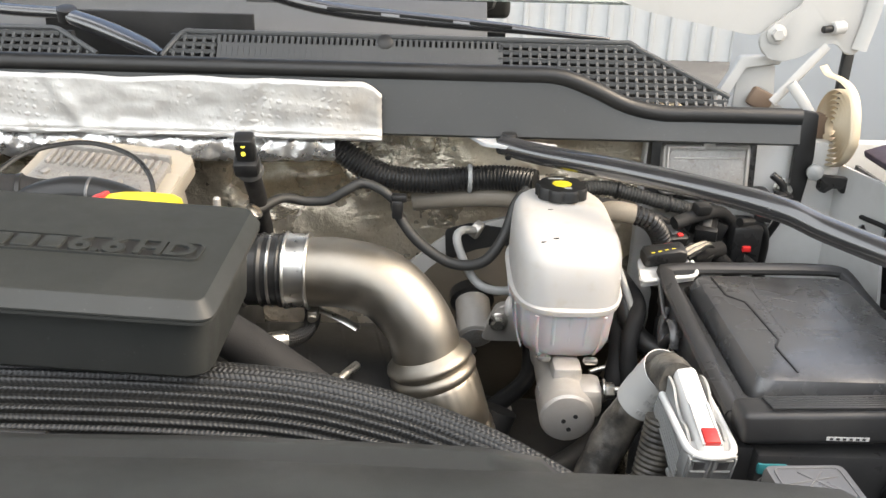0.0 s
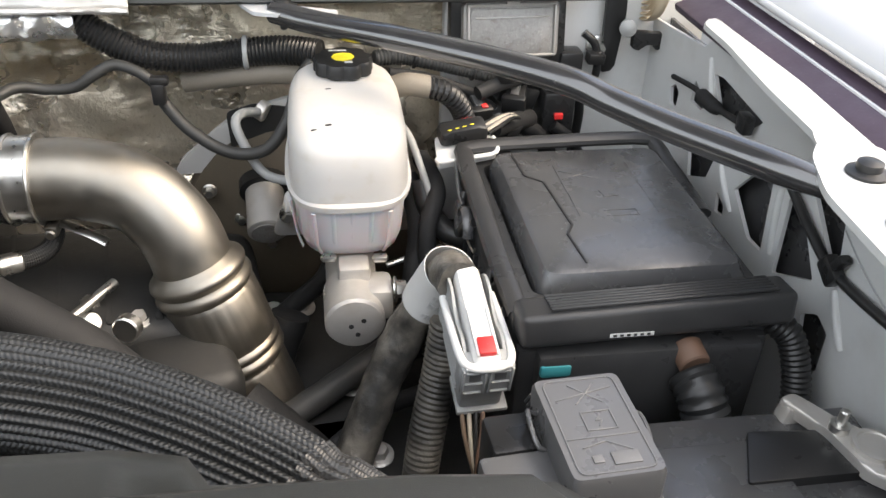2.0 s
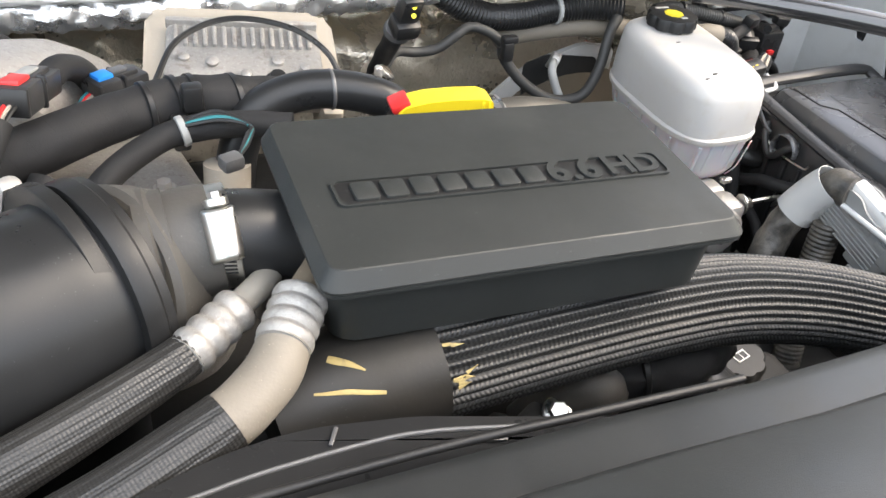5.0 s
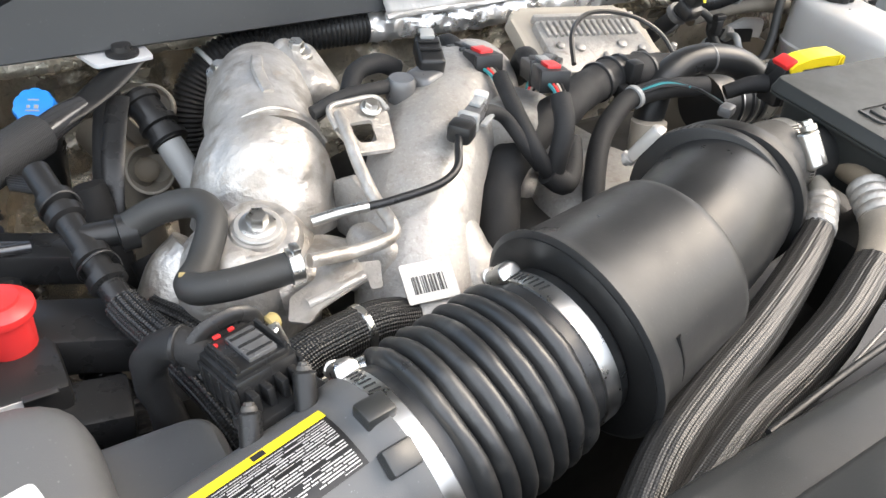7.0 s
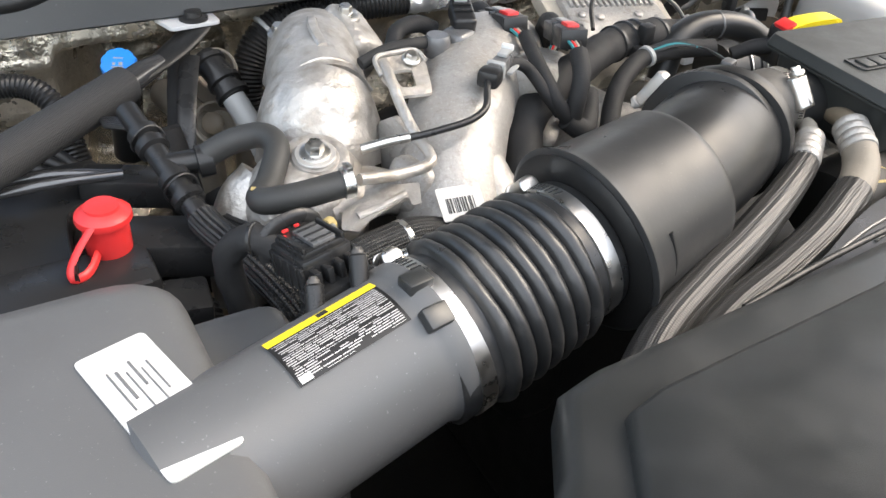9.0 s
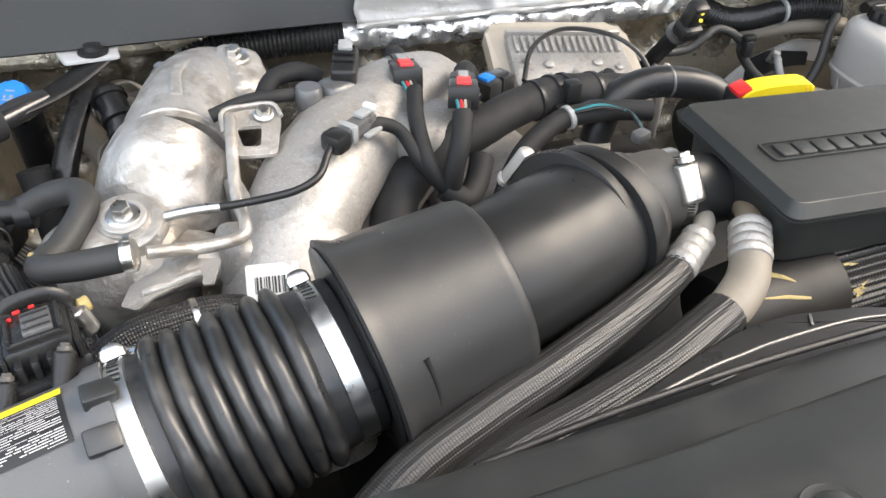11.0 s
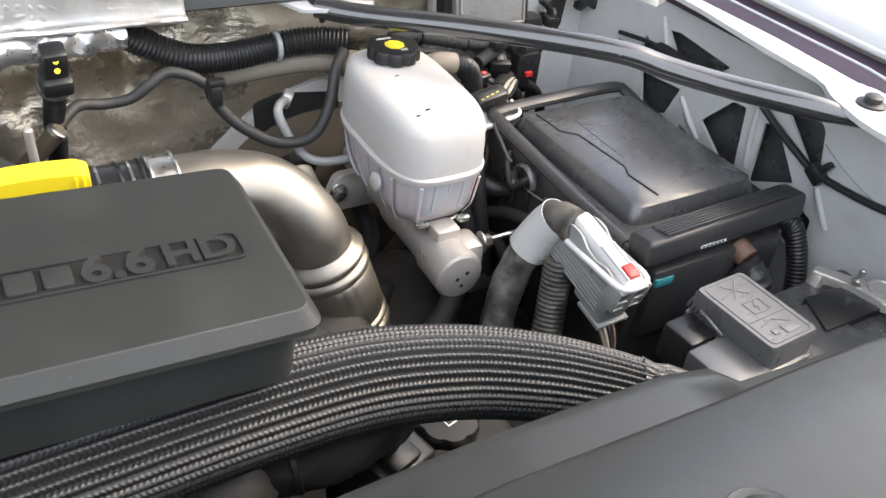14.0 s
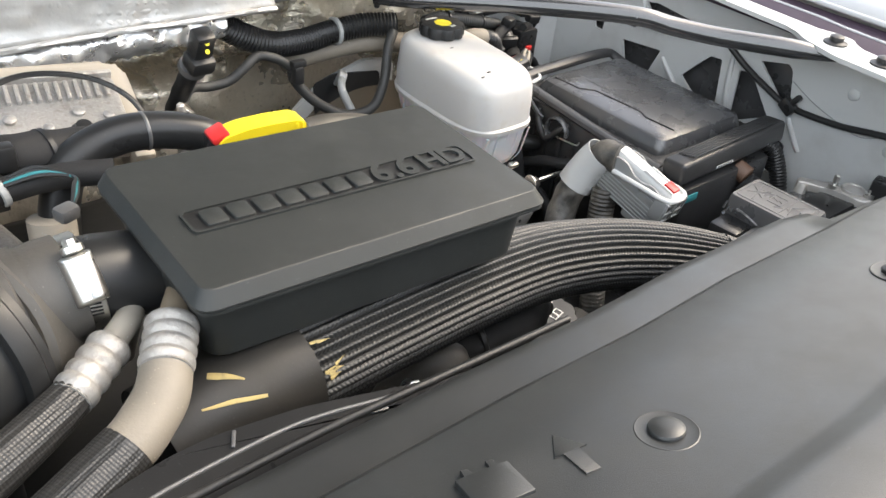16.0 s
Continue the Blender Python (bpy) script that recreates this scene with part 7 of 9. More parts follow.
sweep(bm, [(-0.876, 0.79, 1.33), (-0.858, 0.782, 1.360), (-0.828, 0.777, 1.374), (-0.798, 0.773, 1.364), (-0.777, 0.77, 1.335)], 0.0022, 8, 0.004)
part("rolled_seam", bm, "shield", eg)
bm = B()
sweep(bm, [(-0.815, 0.80, 1.376), (-0.812, 0.83, 1.3815), (-0.803, 0.855, 1.380), (-0.796, 0.875, 1.374)], 0.0045, 8, 0.004, squash=(1.2, 0.6))
part("ridge", bm, "shield", eg)
bm = B()
lathe(bm, [(0.036, -0.035), (0.034, -0.008), (0.0305, -0.001), (0.026, 0.001), (0.0215, 0.0), (0.020, 0.003), (0.016, 0.0035)], (-0.8745, 0.682, 1.3285), (-0.1, -0.25, 1), 40)
part("boss", bm, "shield", eg)
bm = B()
lathe(bm, [(0.018, 0), (0.0185, 0.001), (0.0175, 0.0022), (0.012, 0.0025)], (-0.8745, 0.682, 1.332), (-0.08, -0.2, 1), 28)
part("washer", bm, "master", eg, "dull yellow plated washer")
for p, r in (((-0.8745, 0.682, 1.3335), 0.0082), ((-0.752, 0.886, 1.366), 0.0078), ((-0.823, 0.899, 1.350), 0.0072)):
    bm = B()
    hexbolt(bm, p, (-0.08, -0.2, 1), r, 0.010, 1.7)
    part("bolt", bm, "clamp", eg)
bm = B()
box(bm, (-0.752, 0.880, 1.338), (0.052, 0.075, 0.052), 0.014, (22, 25, 15), 4)
cyl(bm, (-0.752, 0.886, 1.34), (-0.752, 0.885, 1.367), 0.0155)
part("mount_lug", bm, "shield", eg)
bm = B()
cyl(bm, (-0.828, 0.905, 1.28), (-0.823, 0.899, 1.3505), 0.0115)
box(bm, (-0.820, 0.895, 1.30), (0.03, 0.05, 0.05), 0.010, (20, 0, 15), 3)
part("mount_lug", bm, "cast", eg)
# turbine housing below the shield: a lumpy rounded casting with a web towards the manifold
bm = B()
hc = (-0.880, 0.690)
loft(bm, [[(x, y, z) for x, y in oval(hc[0] + dx, hc[1], ax, ay, 48, 2.3)] for z, ax, ay, dx in ((1.190, 0.022, 0.020, 0.008), (1.205, 0.040, 0.034, 0.006), (1.228, 0.053, 0.045, 0.002), (1.256, 0.0575, 0.050, 0.0), (1.285, 0.056, 0.049, 0.0), (1.305, 0.051, 0.044, 0.001), (1.318, 0.043, 0.036, 0.003), (1.325, 0.030, 0.026, 0.005))])
for v in bm.verts:
    d = Vector((v.co.x - hc[0], v.co.y - hc[1], (v.co.z - 1.26) * 0.5)).normalized()
    v.co += d * (0.004 * noise.noise(v.co * 22) + 0.0016 * noise.noise(v.co * 70))
part("turbine_housing", bm, "shield", eg, "lumpy cast turbine housing", sharp=80)
bm = B()
sweep(bm, [(-0.868, 0.672, 1.285, 0.034), (-0.840, 0.668, 1.290, 0.030), (-0.812, 0.668, 1.286, 0.026), (-0.788, 0.668, 1.272, 0.026)], None, 32, 0.005, squash=(1.0, 0.75), wrinkle=0.10)
part("cast_web", bm, "shield", eg, "crumpled sheet between housing and manifold", sharp=80)
bm = B()
sweep(bm, [(-0.905, 0.72, 1.29, 0.030), (-0.928, 0.715, 1.265, 0.032), (-0.940, 0.71, 1.23, 0.030), (-0.942, 0.705, 1.18, 0.028)], None, 30, 0.006, wrinkle=0.08)
part("side_casting", bm, "shield", eg, sharp=80)

im = thing("intake_manifold", (-0.68, 0.72, 1.1), "sandy cast aluminium intake pipe sweeping over the engine", "intake manifold")
bm = B()
sweep(bm, [(-0.772, 0.560, 1.15, 0.070), (-0.768, 0.590, 1.205, 0.063), (-0.757, 0.634, 1.262, 0.053), (-0.726, 0.690, 1.303, 0.0515), (-0.680, 0.748, 1.318, 0.054), (-0.62, 0.806, 1.318, 0.055), (-0.565, 0.862, 1.302, 0.054), (-0.53, 0.90, 1.27, 0.054)], None, 64, 0.006, wrinkle=0.012)
for v in bm.verts:
    v.co += (v.co - Vector((-0.70, 0.72, 1.25))).normalized() * 0.0018 * noise.noise(v.co * 38)
runner = part("runner", bm, "cast", im, sharp=60)
bm = B()
sweep(bm, [(-0.735, 0.600, 1.215, 0.040), (-0.722, 0.612, 1.262, 0.034), (-0.722, 0.635, 1.292, 0.026), (-0.722, 0.665, 1.315, 0.018)], None, 36, 0.005, wrinkle=0.03)
part("foot", bm, "cast", im, "flared foot of the casting", sharp=70)
bm = B()
sweep(bm, [(-0.80, 0.60, 1.23), (-0.775, 0.596, 1.268), (-0.73, 0.606, 1.262)], 0.006, 10, 0.005)
part("cast_bead", bm, "cast", runner)
bm = B()
slab(bm, rounded([(-0.03, -0.028), (0.03, -0.028), (0.034, 0.018), (-0.012, 0.034), (-0.034, 0.02)], 0.004, 3), 0, 0.007, Matrix(((0.25, 0, -0.97, -0.775), (-0.9, 0.05, -0.23, 0.698), (0.0, 1, 0.05, 1.303), (0, 0, 0, 1))), 0.002)
part("side_fin", bm, "cast", runner)
bm = B()
box(bm, (-0.786, 0.655, 1.292), (0.045, 0.05, 0.05), 0.012, (0, 20, 20), 4)
part("side_lug", bm, "cast", runner)
bm = B()
box(bm, (-0.60, 0.765, 1.325), (0.10, 0.10, 0.05), 0.02, (0, 10, 35), 4)
part("sensor_pad", bm, "cast", runner)
bm = B()
sweep(bm, [(-0.66, 0.70, 1.25, 0.030), (-0.635, 0.725, 1.285, 0.032), (-0.60, 0.755, 1.30, 0.034)], None, 28, 0.006, wrinkle=0.02)
part("branch", bm, "cast", im, sharp=70)
bm = B()
slab(bm, rect(-0.021, -0.016, 0.021, 0.016, 0.002, 2), 0, 0.001, pose(-0.771, 0.601, 1.3025, 32, 0, -8), 0)
lb = part("label", bm, "label", im, "white barcode label")
rng = random.Random(3)
x = -0.014
while x < 0.013:
    w = rng.choice((0.0006, 0.001, 0.0016))
    bm = box(B(), (x, -0.002, 0.0013), (w, 0.014, 0.0005), 0)
    bm.transform(pose(-0.771, 0.601, 1.3025, 32, 0, -8))
    part("code_bar", bm, "ink_black", lb)
    x += w + 0.0011

# bracket and thin metal tube between the two pipes
vb = thing("vent_tube", (-0.80, 0.66, 1.30), "bent aluminium vent tube held by stamped brackets", "pipe")
bm = B()
sweep(bm, [(-0.775, 0.750, 1.372), (-0.778, 0.728, 1.366), (-0.782, 0.70, 1.354), (-0.785, 0.665, 1.342), (-0.783, 0.641, 1.334), (-0.790, 0.630, 1.330), (-0.82, 0.626, 1.330), (-0.86, 0.622, 1.337)], 0.0052, 12, 0.005)
part("tube", bm, "shield", vb)
frame_outline = rounded([(-0.781, 0.758), (-0.735, 0.758), (-0.732, 0.743), (-0.743, 0.708), (-0.776, 0.711), (-0.784, 0.735)], 0.004, 2)
frame_holes = [rounded([(-0.772, 0.740), (-0.750, 0.739), (-0.755, 0.718), (-0.770, 0.720)], 0.003, 2)]
lean = Matrix(((1, 0, 0, 0), (0, 1, 0, 0), (0, 0.40, 1, 1.374 - 0.40 * 0.757), (0, 0, 0, 1)))
bm = add(B(), wall_sheet(frame_outline, frame_holes, 0.003, lean))
part("upper_bracket", bm, "shield", vb, "stamped bracket with one window")
bm = B()
sweep(bm, [(-0.783, 0.736, 1.366), (-0.7805, 0.756, 1.375), (-0.760, 0.7585, 1.3765), (-0.737, 0.757, 1.376), (-0.732, 0.744, 1.370)], 0.0026, 8, 0.004)
part("bracket_rim", bm, "cast", vb)
bm = B()
hexbolt(bm, (-0.7464, 0.7475, 1.3725), (0, -0.35, 1), 0.006, 0.006, 1.5)
part("bracket_bolt", bm, "clamp", vb)
bm = B()
sweep(bm, [(-0.790, 0.768, 1.366), (-0.760, 0.772, 1.374), (-0.73, 0.775, 1.374), (-0.705, 0.782, 1.37)], 0.0062, 12, 0.004, wrinkle=0.06)
part("taped_tail", bm, "tape", vb)
b0, bx, by = Vector((-0.844, 0.6427, 1.3186)), Vector((0.0382, -0.0283, 0.0046)), Vector((-0.0409, -0.0399, -0.0146))
m_k = Matrix(((bx.x, by.x, 0, b0.x), (bx.y, by.y, 0, b0.y), (bx.z, by.z, 0, b0.z), (0, 0, 0, 1)))
nk = bx.cross(by).normalized()
nk = nk if nk.z > 0 else -nk
for k in range(3):
    m_k[k][2] = nk[k]
bm = B()
slab(bm, rounded([(0.01, 0.02), (0.47, -0.12), (0.58, 0.07), (0.98, 0.0), (1.18, 0.43), (1.02, 0.47), (0.91, 0.31), (0.66, 0.52), (0.40, 0.78), (0.32, 1.02), (0.0, 1.0), (-0.14, 0.65), (0.11, 0.34)], 0.05, 3), 0, 0.0022, m_k, 0)
part("lower_bracket", bm, "shield", vb, "stamped sheet bracket with a raised bar")
bm = B()
sweep(bm, [tuple(m_k @ Vector((0.18, 0.74, 0.003))), tuple(m_k @ Vector((0.50, 0.52, 0.003))), tuple(m_k @ Vector((0.84, 0.26, 0.003)))], 0.0042, 10, 0.004, squash=(1.0, 0.7))
part("pressed_bar", bm, "shield", vb)
bm = B()
cyl(bm, (-0.910, 0.578, 1.332), (-0.902, 0.581, 1.333), 0.006)
part("seal_ring", bm, "chalk", vb, "pale yellow seal ring")
bm = B()
cyl(bm, (-0.905, 0.57, 1.315), (-0.912, 0.573, 1.335), 0.008)
part("fitting", bm, "clamp", vb)

# ---- breather hoses on the passenger side ----
bh = thing("breather_hose", (-0.93, 0.68, 1.25), "dark rubber breather hose with a tee and pinch clamps", "hose")
bm = B()
sweep(bm, [(-0.955, 0.745, 1.314), (-0.932, 0.738, 1.328), (-0.908, 0.722, 1.338), (-0.903, 0.698, 1.336), (-0.922, 0.668, 1.324), (-0.938, 0.645, 1.324), (-0.915, 0.627, 1.332), (-0.872, 0.619, 1.339)], 0.0115, 18, 0.004)
part("hose", bm, "hose", bh)
bm = B()
box(bm, (-0.931, 0.642, 1.334), (0.03, 0.004, 0.001), 0, (10, 0, -30))
part("paint_mark", bm, "chalk", bh)
bm = B()
band(bm, (-0.872, 0.6195, 1.339), (1, -0.15, 0.1), 0.0118, 0.010, 0.0015, 24)
box(bm, (-0.872, 0.6195, 1.353), (0.006, 0.010, 0.006), 0.001)
part("pinch_clamp", bm, "clamp", bh)
bm = B()
T0, T1 = Vector((-0.996, 0.79, 1.325)), Vector((-0.978, 0.695, 1.292))
d_ = (T1 - T0)
sweep(bm, [tuple(T0 - d_ * 0.3), tuple(T0), tuple(T1), tuple(T1 + d_ * 0.2)], 0.0105, 18, 0.004)
cyl(bm, tuple(T0 + d_ * 0.42), (-0.952, 0.745, 1.312), 0.0105)
part("tee_fitting", bm, "black", bh)
for k in (0.05, 0.2, 0.62, 0.85):
    bm = B()
    lathe(bm, [(0.0105, -0.006), (0.0145, -0.005), (0.0145, 0.003), (0.0105, 0.005)], T0 + d_ * k, d_, 24)
    part("collar", bm, "black", bh)
bm = B()
lathe(bm, [(0.0105, -0.006), (0.0148, -0.005), (0.0148, 0.008), (0.0105, 0.009)], (-0.956, 0.745, 1.311), (1, -0.1, 0.1), 24)
part("collar", bm, "black", bh)
for k in (0.12, 0.73):
    bm = B()
    sweep(bm, [tuple(T0 + d_ * k + Vector((0.0153 * math.cos(a), 0.003 * math.sin(2 * a), 0.0153 * math.sin(a)))) for a in [i * math.pi / 6 for i in range(-2, 9)]], 0.0011, 6, 0.003)
    part("spring_clip", bm, "black", bh)
bm = B()
sweep(bm, [tuple(T1 + d_ * 0.05), (-0.972, 0.675, 1.286), (-0.958, 0.64, 1.278), (-0.94, 0.59, 1.262), (-0.925, 0.545, 1.235)], 0.0135, 60, 0.004, flute=(15, 0.0018))
part("braided_hose", bm, "braid_fine", bh, "hose in fine black braid")
bm = B()
sweep(bm, [(-0.955, 0.70, 1.27), (-0.93, 0.66, 1.265), (-0.915, 0.61, 1.25), (-0.905, 0.56, 1.22)], 0.011, 50, 0.004, flute=(13, 0.0016))
part("braided_hose", bm, "braid_fine", bh)
bm = B()
sweep(bm, [(-0.93, 0.56, 1.25), (-0.905, 0.576, 1.272), (-0.882, 0.585, 1.283), (-0.853, 0.589, 1.287), (-0.822, 0.593, 1.286), (-0.79, 0.597, 1.275)], 0.0175, 60, 0.004, flute=(16, 0.001))
part("mesh_hose", bm, "braid_fine", bh, "thick hose in black mesh sleeve")
bm = B()
band(bm, (-0.8335, 0.5915, 1.2865), (1, 0.12, 0), 0.0178, 0.006, 0.001, 32)
part("hose_clamp", bm, "clamp", bh)
bm = B()
sweep(bm, [(-1.005, 0.73, 1.215), (-0.998, 0.705, 1.208), (-0.988, 0.68, 1.20), (-0.986, 0.656, 1.19), (-0.99, 0.63, 1.165), (-0.995, 0.61, 1.12)], 0.0135, 20, corr=(0.0058, 0.13))
part("corrugated_branch", bm, "black", bh)

qc = thing("heater_hose", (-0.87, 0.92, 1.2), "pale dusty heater hose with black quick connector", "hose")
bm = B()
sweep(bm, [(-0.885, 0.975, 1.30), (-0.878, 0.955, 1.292), (-0.869, 0.925, 1.272)], 0.016, 20, 0.004)
for p in ((-0.882, 0.968, 1.298), (-0.874, 0.942, 1.285), (-0.870, 0.928, 1.275)):
    lathe(bm, [(0.016, -0.004), (0.0195, -0.003), (0.0195, 0.003), (0.016, 0.004)], p, (0.2, -0.8, -0.5), 24)
part("quick_connector", bm, "black", qc)
bm = B()
sweep(bm, [(-0.87, 0.925, 1.272), (-0.86, 0.895, 1.245), (-0.852, 0.87, 1.21), (-0.85, 0.86, 1.15)], 0.0135, 18, 0.005)
part("hose", bm, "connector", qc)
bm = B()
sweep(bm, [(-0.92, 1.04, 1.235), (-0.915, 1.01, 1.235), (-0.90, 0.985, 1.222), (-0.893, 0.975, 1.18), (-0.892, 0.97, 1.10)], 0.018, 20, 0.005)
sweep(bm, [(-0.84, 1.04, 1.225), (-0.845, 1.0, 1.22), (-0.845, 0.985, 1.20), (-0.843, 0.98, 1.1)], 0.013, 18, 0.005)
part("pipe", bm, "beige_hose", qc)
for p, r in (((-0.885, 0.955, 1.229), 0.025), ((-0.866, 1.0, 1.274), 0.024)):
    bm = B()
    lathe(bm, [(r * 0.7, -0.030), (r * 0.9, -0.02), (r, -0.002), (r * 1.04, 0.0), (r * 1.02, 0.002), (r * 0.92, 0.001), (r * 0.84, -0.012), (r * 0.6, -0.024)], p, (-0.45, -0.75, 0.45), 32)
    part("flange", bm, "tan", qc, "pale cupped flange round the pipe end")
bm = B()
lathe(bm, [(0.012, 0), (0.0135, 0.002), (0.011, 0.004), (0.006, 0.005)], (-0.887, 0.958, 1.228), (-0.45, -0.75, 0.45), 9)
part("leaf_scrap", bm, "tan_pipe", qc, "dry brown debris in the cup")

# ---- passenger battery cover, red cap, fluid cap ----
bc = thing("battery_cover", (-1.08, 0.74, 1.1), "black plastic battery cover with ridges and a cable duct", "battery cover")
bm = B()
box(bm, (-1.13, 0.755, 1.20), (0.20, 0.22, 0.14), 0.01)
box(bm, (-1.11, 0.665, 1.255), (0.17, 0.06, 0.05), 0.006)
part("cover", bm, "black", bc)
for c_, s_, q_ in (((-1.02, 0.705, 1.262), (0.12, 0.05, 0.035), -18), ((-1.012, 0.79, 1.272), (0.09, 0.035, 0.03), -20), ((-1.035, 0.64, 1.245), (0.09, 0.045, 0.03), -8)):
    bm = B()
    box(bm, c_, s_, 0.005, (0, 4, q_))
    part("duct", bm, "black", bc)
bm = B()
box(bm, (-1.045, 0.633, 1.2815), (0.022, 0.006, 0.0016), 0.0005)
part("slot", bm, "ink_black", bc)
for i in range(5):
    bm = B()
    sweep(bm, [(-0.99, 0.80 - i * 0.007, 1.255 + 0.002 * i), (-0.97, 0.79 - i * 0.007, 1.24), (-0.95, 0.78 - i * 0.007, 1.22)], 0.0035, 8, 0.005)
    part("cable_rib", bm, "rubber", bc)
bm = B()
sweep(bm, [(-1.085, 0.655, 1.28), (-1.075, 0.725, 1.29), (-1.04, 0.735, 1.29)], 0.004, 8, 0.005, squash=(0.5, 3))
part("collar_wall", bm, "black", bc)
m_b = pose(-1.073, 0.6338, 1.2665, 84, 0, 0)
bm = B()
slab(bm, rect(-0.017, -0.014, 0.017, 0.013), 0, 0.001, m_b, 0)
sl = part("small_label", bm, "label", bc, "white printed label on the battery cover")
for i, (y, w) in enumerate(((0.008, 0.026), (0.004, 0.020), (-0.001, 0.028), (-0.005, 0.028), (-0.009, 0.016))):
    bm = box(B(), (0.5 * (w - 0.029), y, 0.0013), (w, 0.0016, 0.0006), 0)
    bm.transform(m_b)
    part("print_bar", bm, "ink_black" if i > 1 else "grey_mark", sl)
rcap = thing("jump_post_cover", (-1.053, 0.69, 1.275), "bright red plastic jump post cover with a strap loop", "post cover")
bm = B()
lathe(bm, [(0.0180, 0.0), (0.0184, 0.002), (0.0184, 0.034), (0.0220, 0.0345), (0.0226, 0.0365), (0.0220, 0.0405), (0.0190, 0.043), (0.0140, 0.0455), (0.0135, 0.0478), (0.006, 0.049), (0.001, 0.0492)], (-1.053, 0.693, 1.274), (0, 0, 1), 40)
part("cap", bm, "red", rcap)
bm = B()
sweep(bm, [(-1.065, 0.677, 1.3135), (-1.077, 0.671, 1.302), (-1.087, 0.664, 1.290), (-1.088, 0.657, 1.284), (-1.079, 0.658, 1.2835), (-1.071, 0.666, 1.2845), (-1.064, 0.679, 1.287)], 0.0026, 10, 0.003, squash=(1.5, 0.7))
part("strap", bm, "red", rcap)

fc = thing("washer_cap", (-0.972, 0.985, 1.25), "blue plastic washer fluid cap", "cap")
bm = B()
lathe(bm, [(0.0185, 0), (0.0195, 0.002), (0.0195, 0.019), (0.018, 0.022), (0.005, 0.023)], (-0.972, 0.985, 1.294), (-0.25, -0.55, 0.85), 40, 10, 0.07)
capb = part("cap", bm, "blue", fc)
ax_c = Vector((-0.25, -0.55, 0.85)).normalized()
s_c = ax_c.cross(Vector((0, 0, 1))).normalized()
m_cap = Matrix((s_c, ax_c.cross(s_c), ax_c)).transposed().to_4x4()
m_cap.translation = Vector((-0.972, 0.985, 1.294)) + ax_c * 0.0232
for px_, py_, w_, h_ in ((0.0, 0.006, 0.012, 0.0014), (-0.003, 0.002, 0.004, 0.004), (0.004, 0.002, 0.003, 0.003), (0.0, -0.005, 0.010, 0.0014)):
    bm = box(B(), (px_, py_, 0.0), (w_, h_, 0.0010), 0.0002)
    bm.transform(m_cap)
    part("raised_mark", bm, "connector", capb)
bm = B()
cyl(bm, (-0.972, 1.03, 1.17), (-0.972, 0.987, 1.295), 0.019)
part("neck", bm, "black", fc)

# looms at the far passenger corner
lo = thing("corner_loom", (-1.08, 0.95, 1.2), "bundle of black cables and corrugated loom in the corner", "wiring loom")
bm = B()
sweep(bm, [(-1.18, 1.0, 1.27), (-1.09, 0.985, 1.30), (-1.05, 0.955, 1.285), (-1.04, 0.92, 1.23)], 0.013, 22, corr=(0.0048, 0.12))
part("corrugated_tube", bm, "black", lo)
for i in range(4):
    bm = B()
    sweep(bm, [(-1.2, 0.95 - i * 0.01, 1.25 - i * 0.006), (-1.1, 0.93 - i * 0.012, 1.265 - i * 0.008), (-1.05, 0.89 - i * 0.012, 1.25 - i * 0.008), (-1.02, 0.84, 1.20)], 0.006, 10, 0.006)
    part("cable", bm, "rubber", lo)
for i in range(5):
    bm = B()
    sweep(bm, [(-1.02, 0.86 - i * 0.006, 1.31 + i * 0.001), (-0.995, 0.825 - i * 0.004, 1.317), (-0.985, 0.80 - i * 0.002, 1.31)], 0.003, 8, 0.005)
    part("ribbed_cable", bm, "rubber", lo)
for i in range(2):
    bm = B()
    sweep(bm, [(-1.16, 0.82 - i * 0.02, 1.285), (-1.08, 0.80 - i * 0.015, 1.295), (-1.02, 0.785, 1.29)], 0.005, 10, 0.006)
    part("cable", bm, "bar", lo)
for pts, r in (([(-0.90, 1.02, 1.30), (-0.925, 0.95, 1.27), (-0.95, 0.88, 1.20), (-0.955, 0.86, 1.1)], 0.012), ([(-0.96, 0.87, 1.28), (-0.95, 0.84, 1.20), (-0.95, 0.83, 1.1)], 0.016), ([(-0.93, 0.80, 1.24), (-0.92, 0.76, 1.20), (-0.91, 0.72, 1.14)], 0.018), ([(-0.98, 0.60, 1.24), (-0.975, 0.59, 1.18), (-0.97, 0.58, 1.1)], 0.012), ([(-1.0, 0.62, 1.22), (-0.99, 0.60, 1.2), (-0.985, 0.59, 1.1)], 0.009)):
    bm = B()
    sweep(bm, pts, r, 16, 0.006, wrinkle=0.04)
    part("loom_branch", bm, "tape", lo)

# ---- controller module at the back of the engine ----
gm = thing("control_module", (-0.375, 0.87, 1.28), "finned silver control module on a tan bracket", "control module")
m_m = pose(-0.375, 0.880, 1.318, 18, 3, -8)
bm = B()
slab(bm, rounded([(-0.092, -0.05), (0.090, -0.05), (0.088, 0.058), (0.075, 0.070), (-0.075, 0.070), (-0.090, 0.058)], 0.018, 4), -0.02, -0.002, m_m, 0.005)
box(bm, tuple(m_m @ Vector((0.078, -0.02, -0.03))), (0.02, 0.09, 0.06), 0.004, (22, 3, -8))
part("bracket", bm, "tan", gm)
bm = B()
slab(bm, rounded([(-0.074, -0.052), (0.072, -0.052), (0.072, 0.036), (-0.07, 0.036)], 0.008, 3), -0.004, 0.008, m_m, 0.003)
housing = part("housing", bm, "cast", gm)
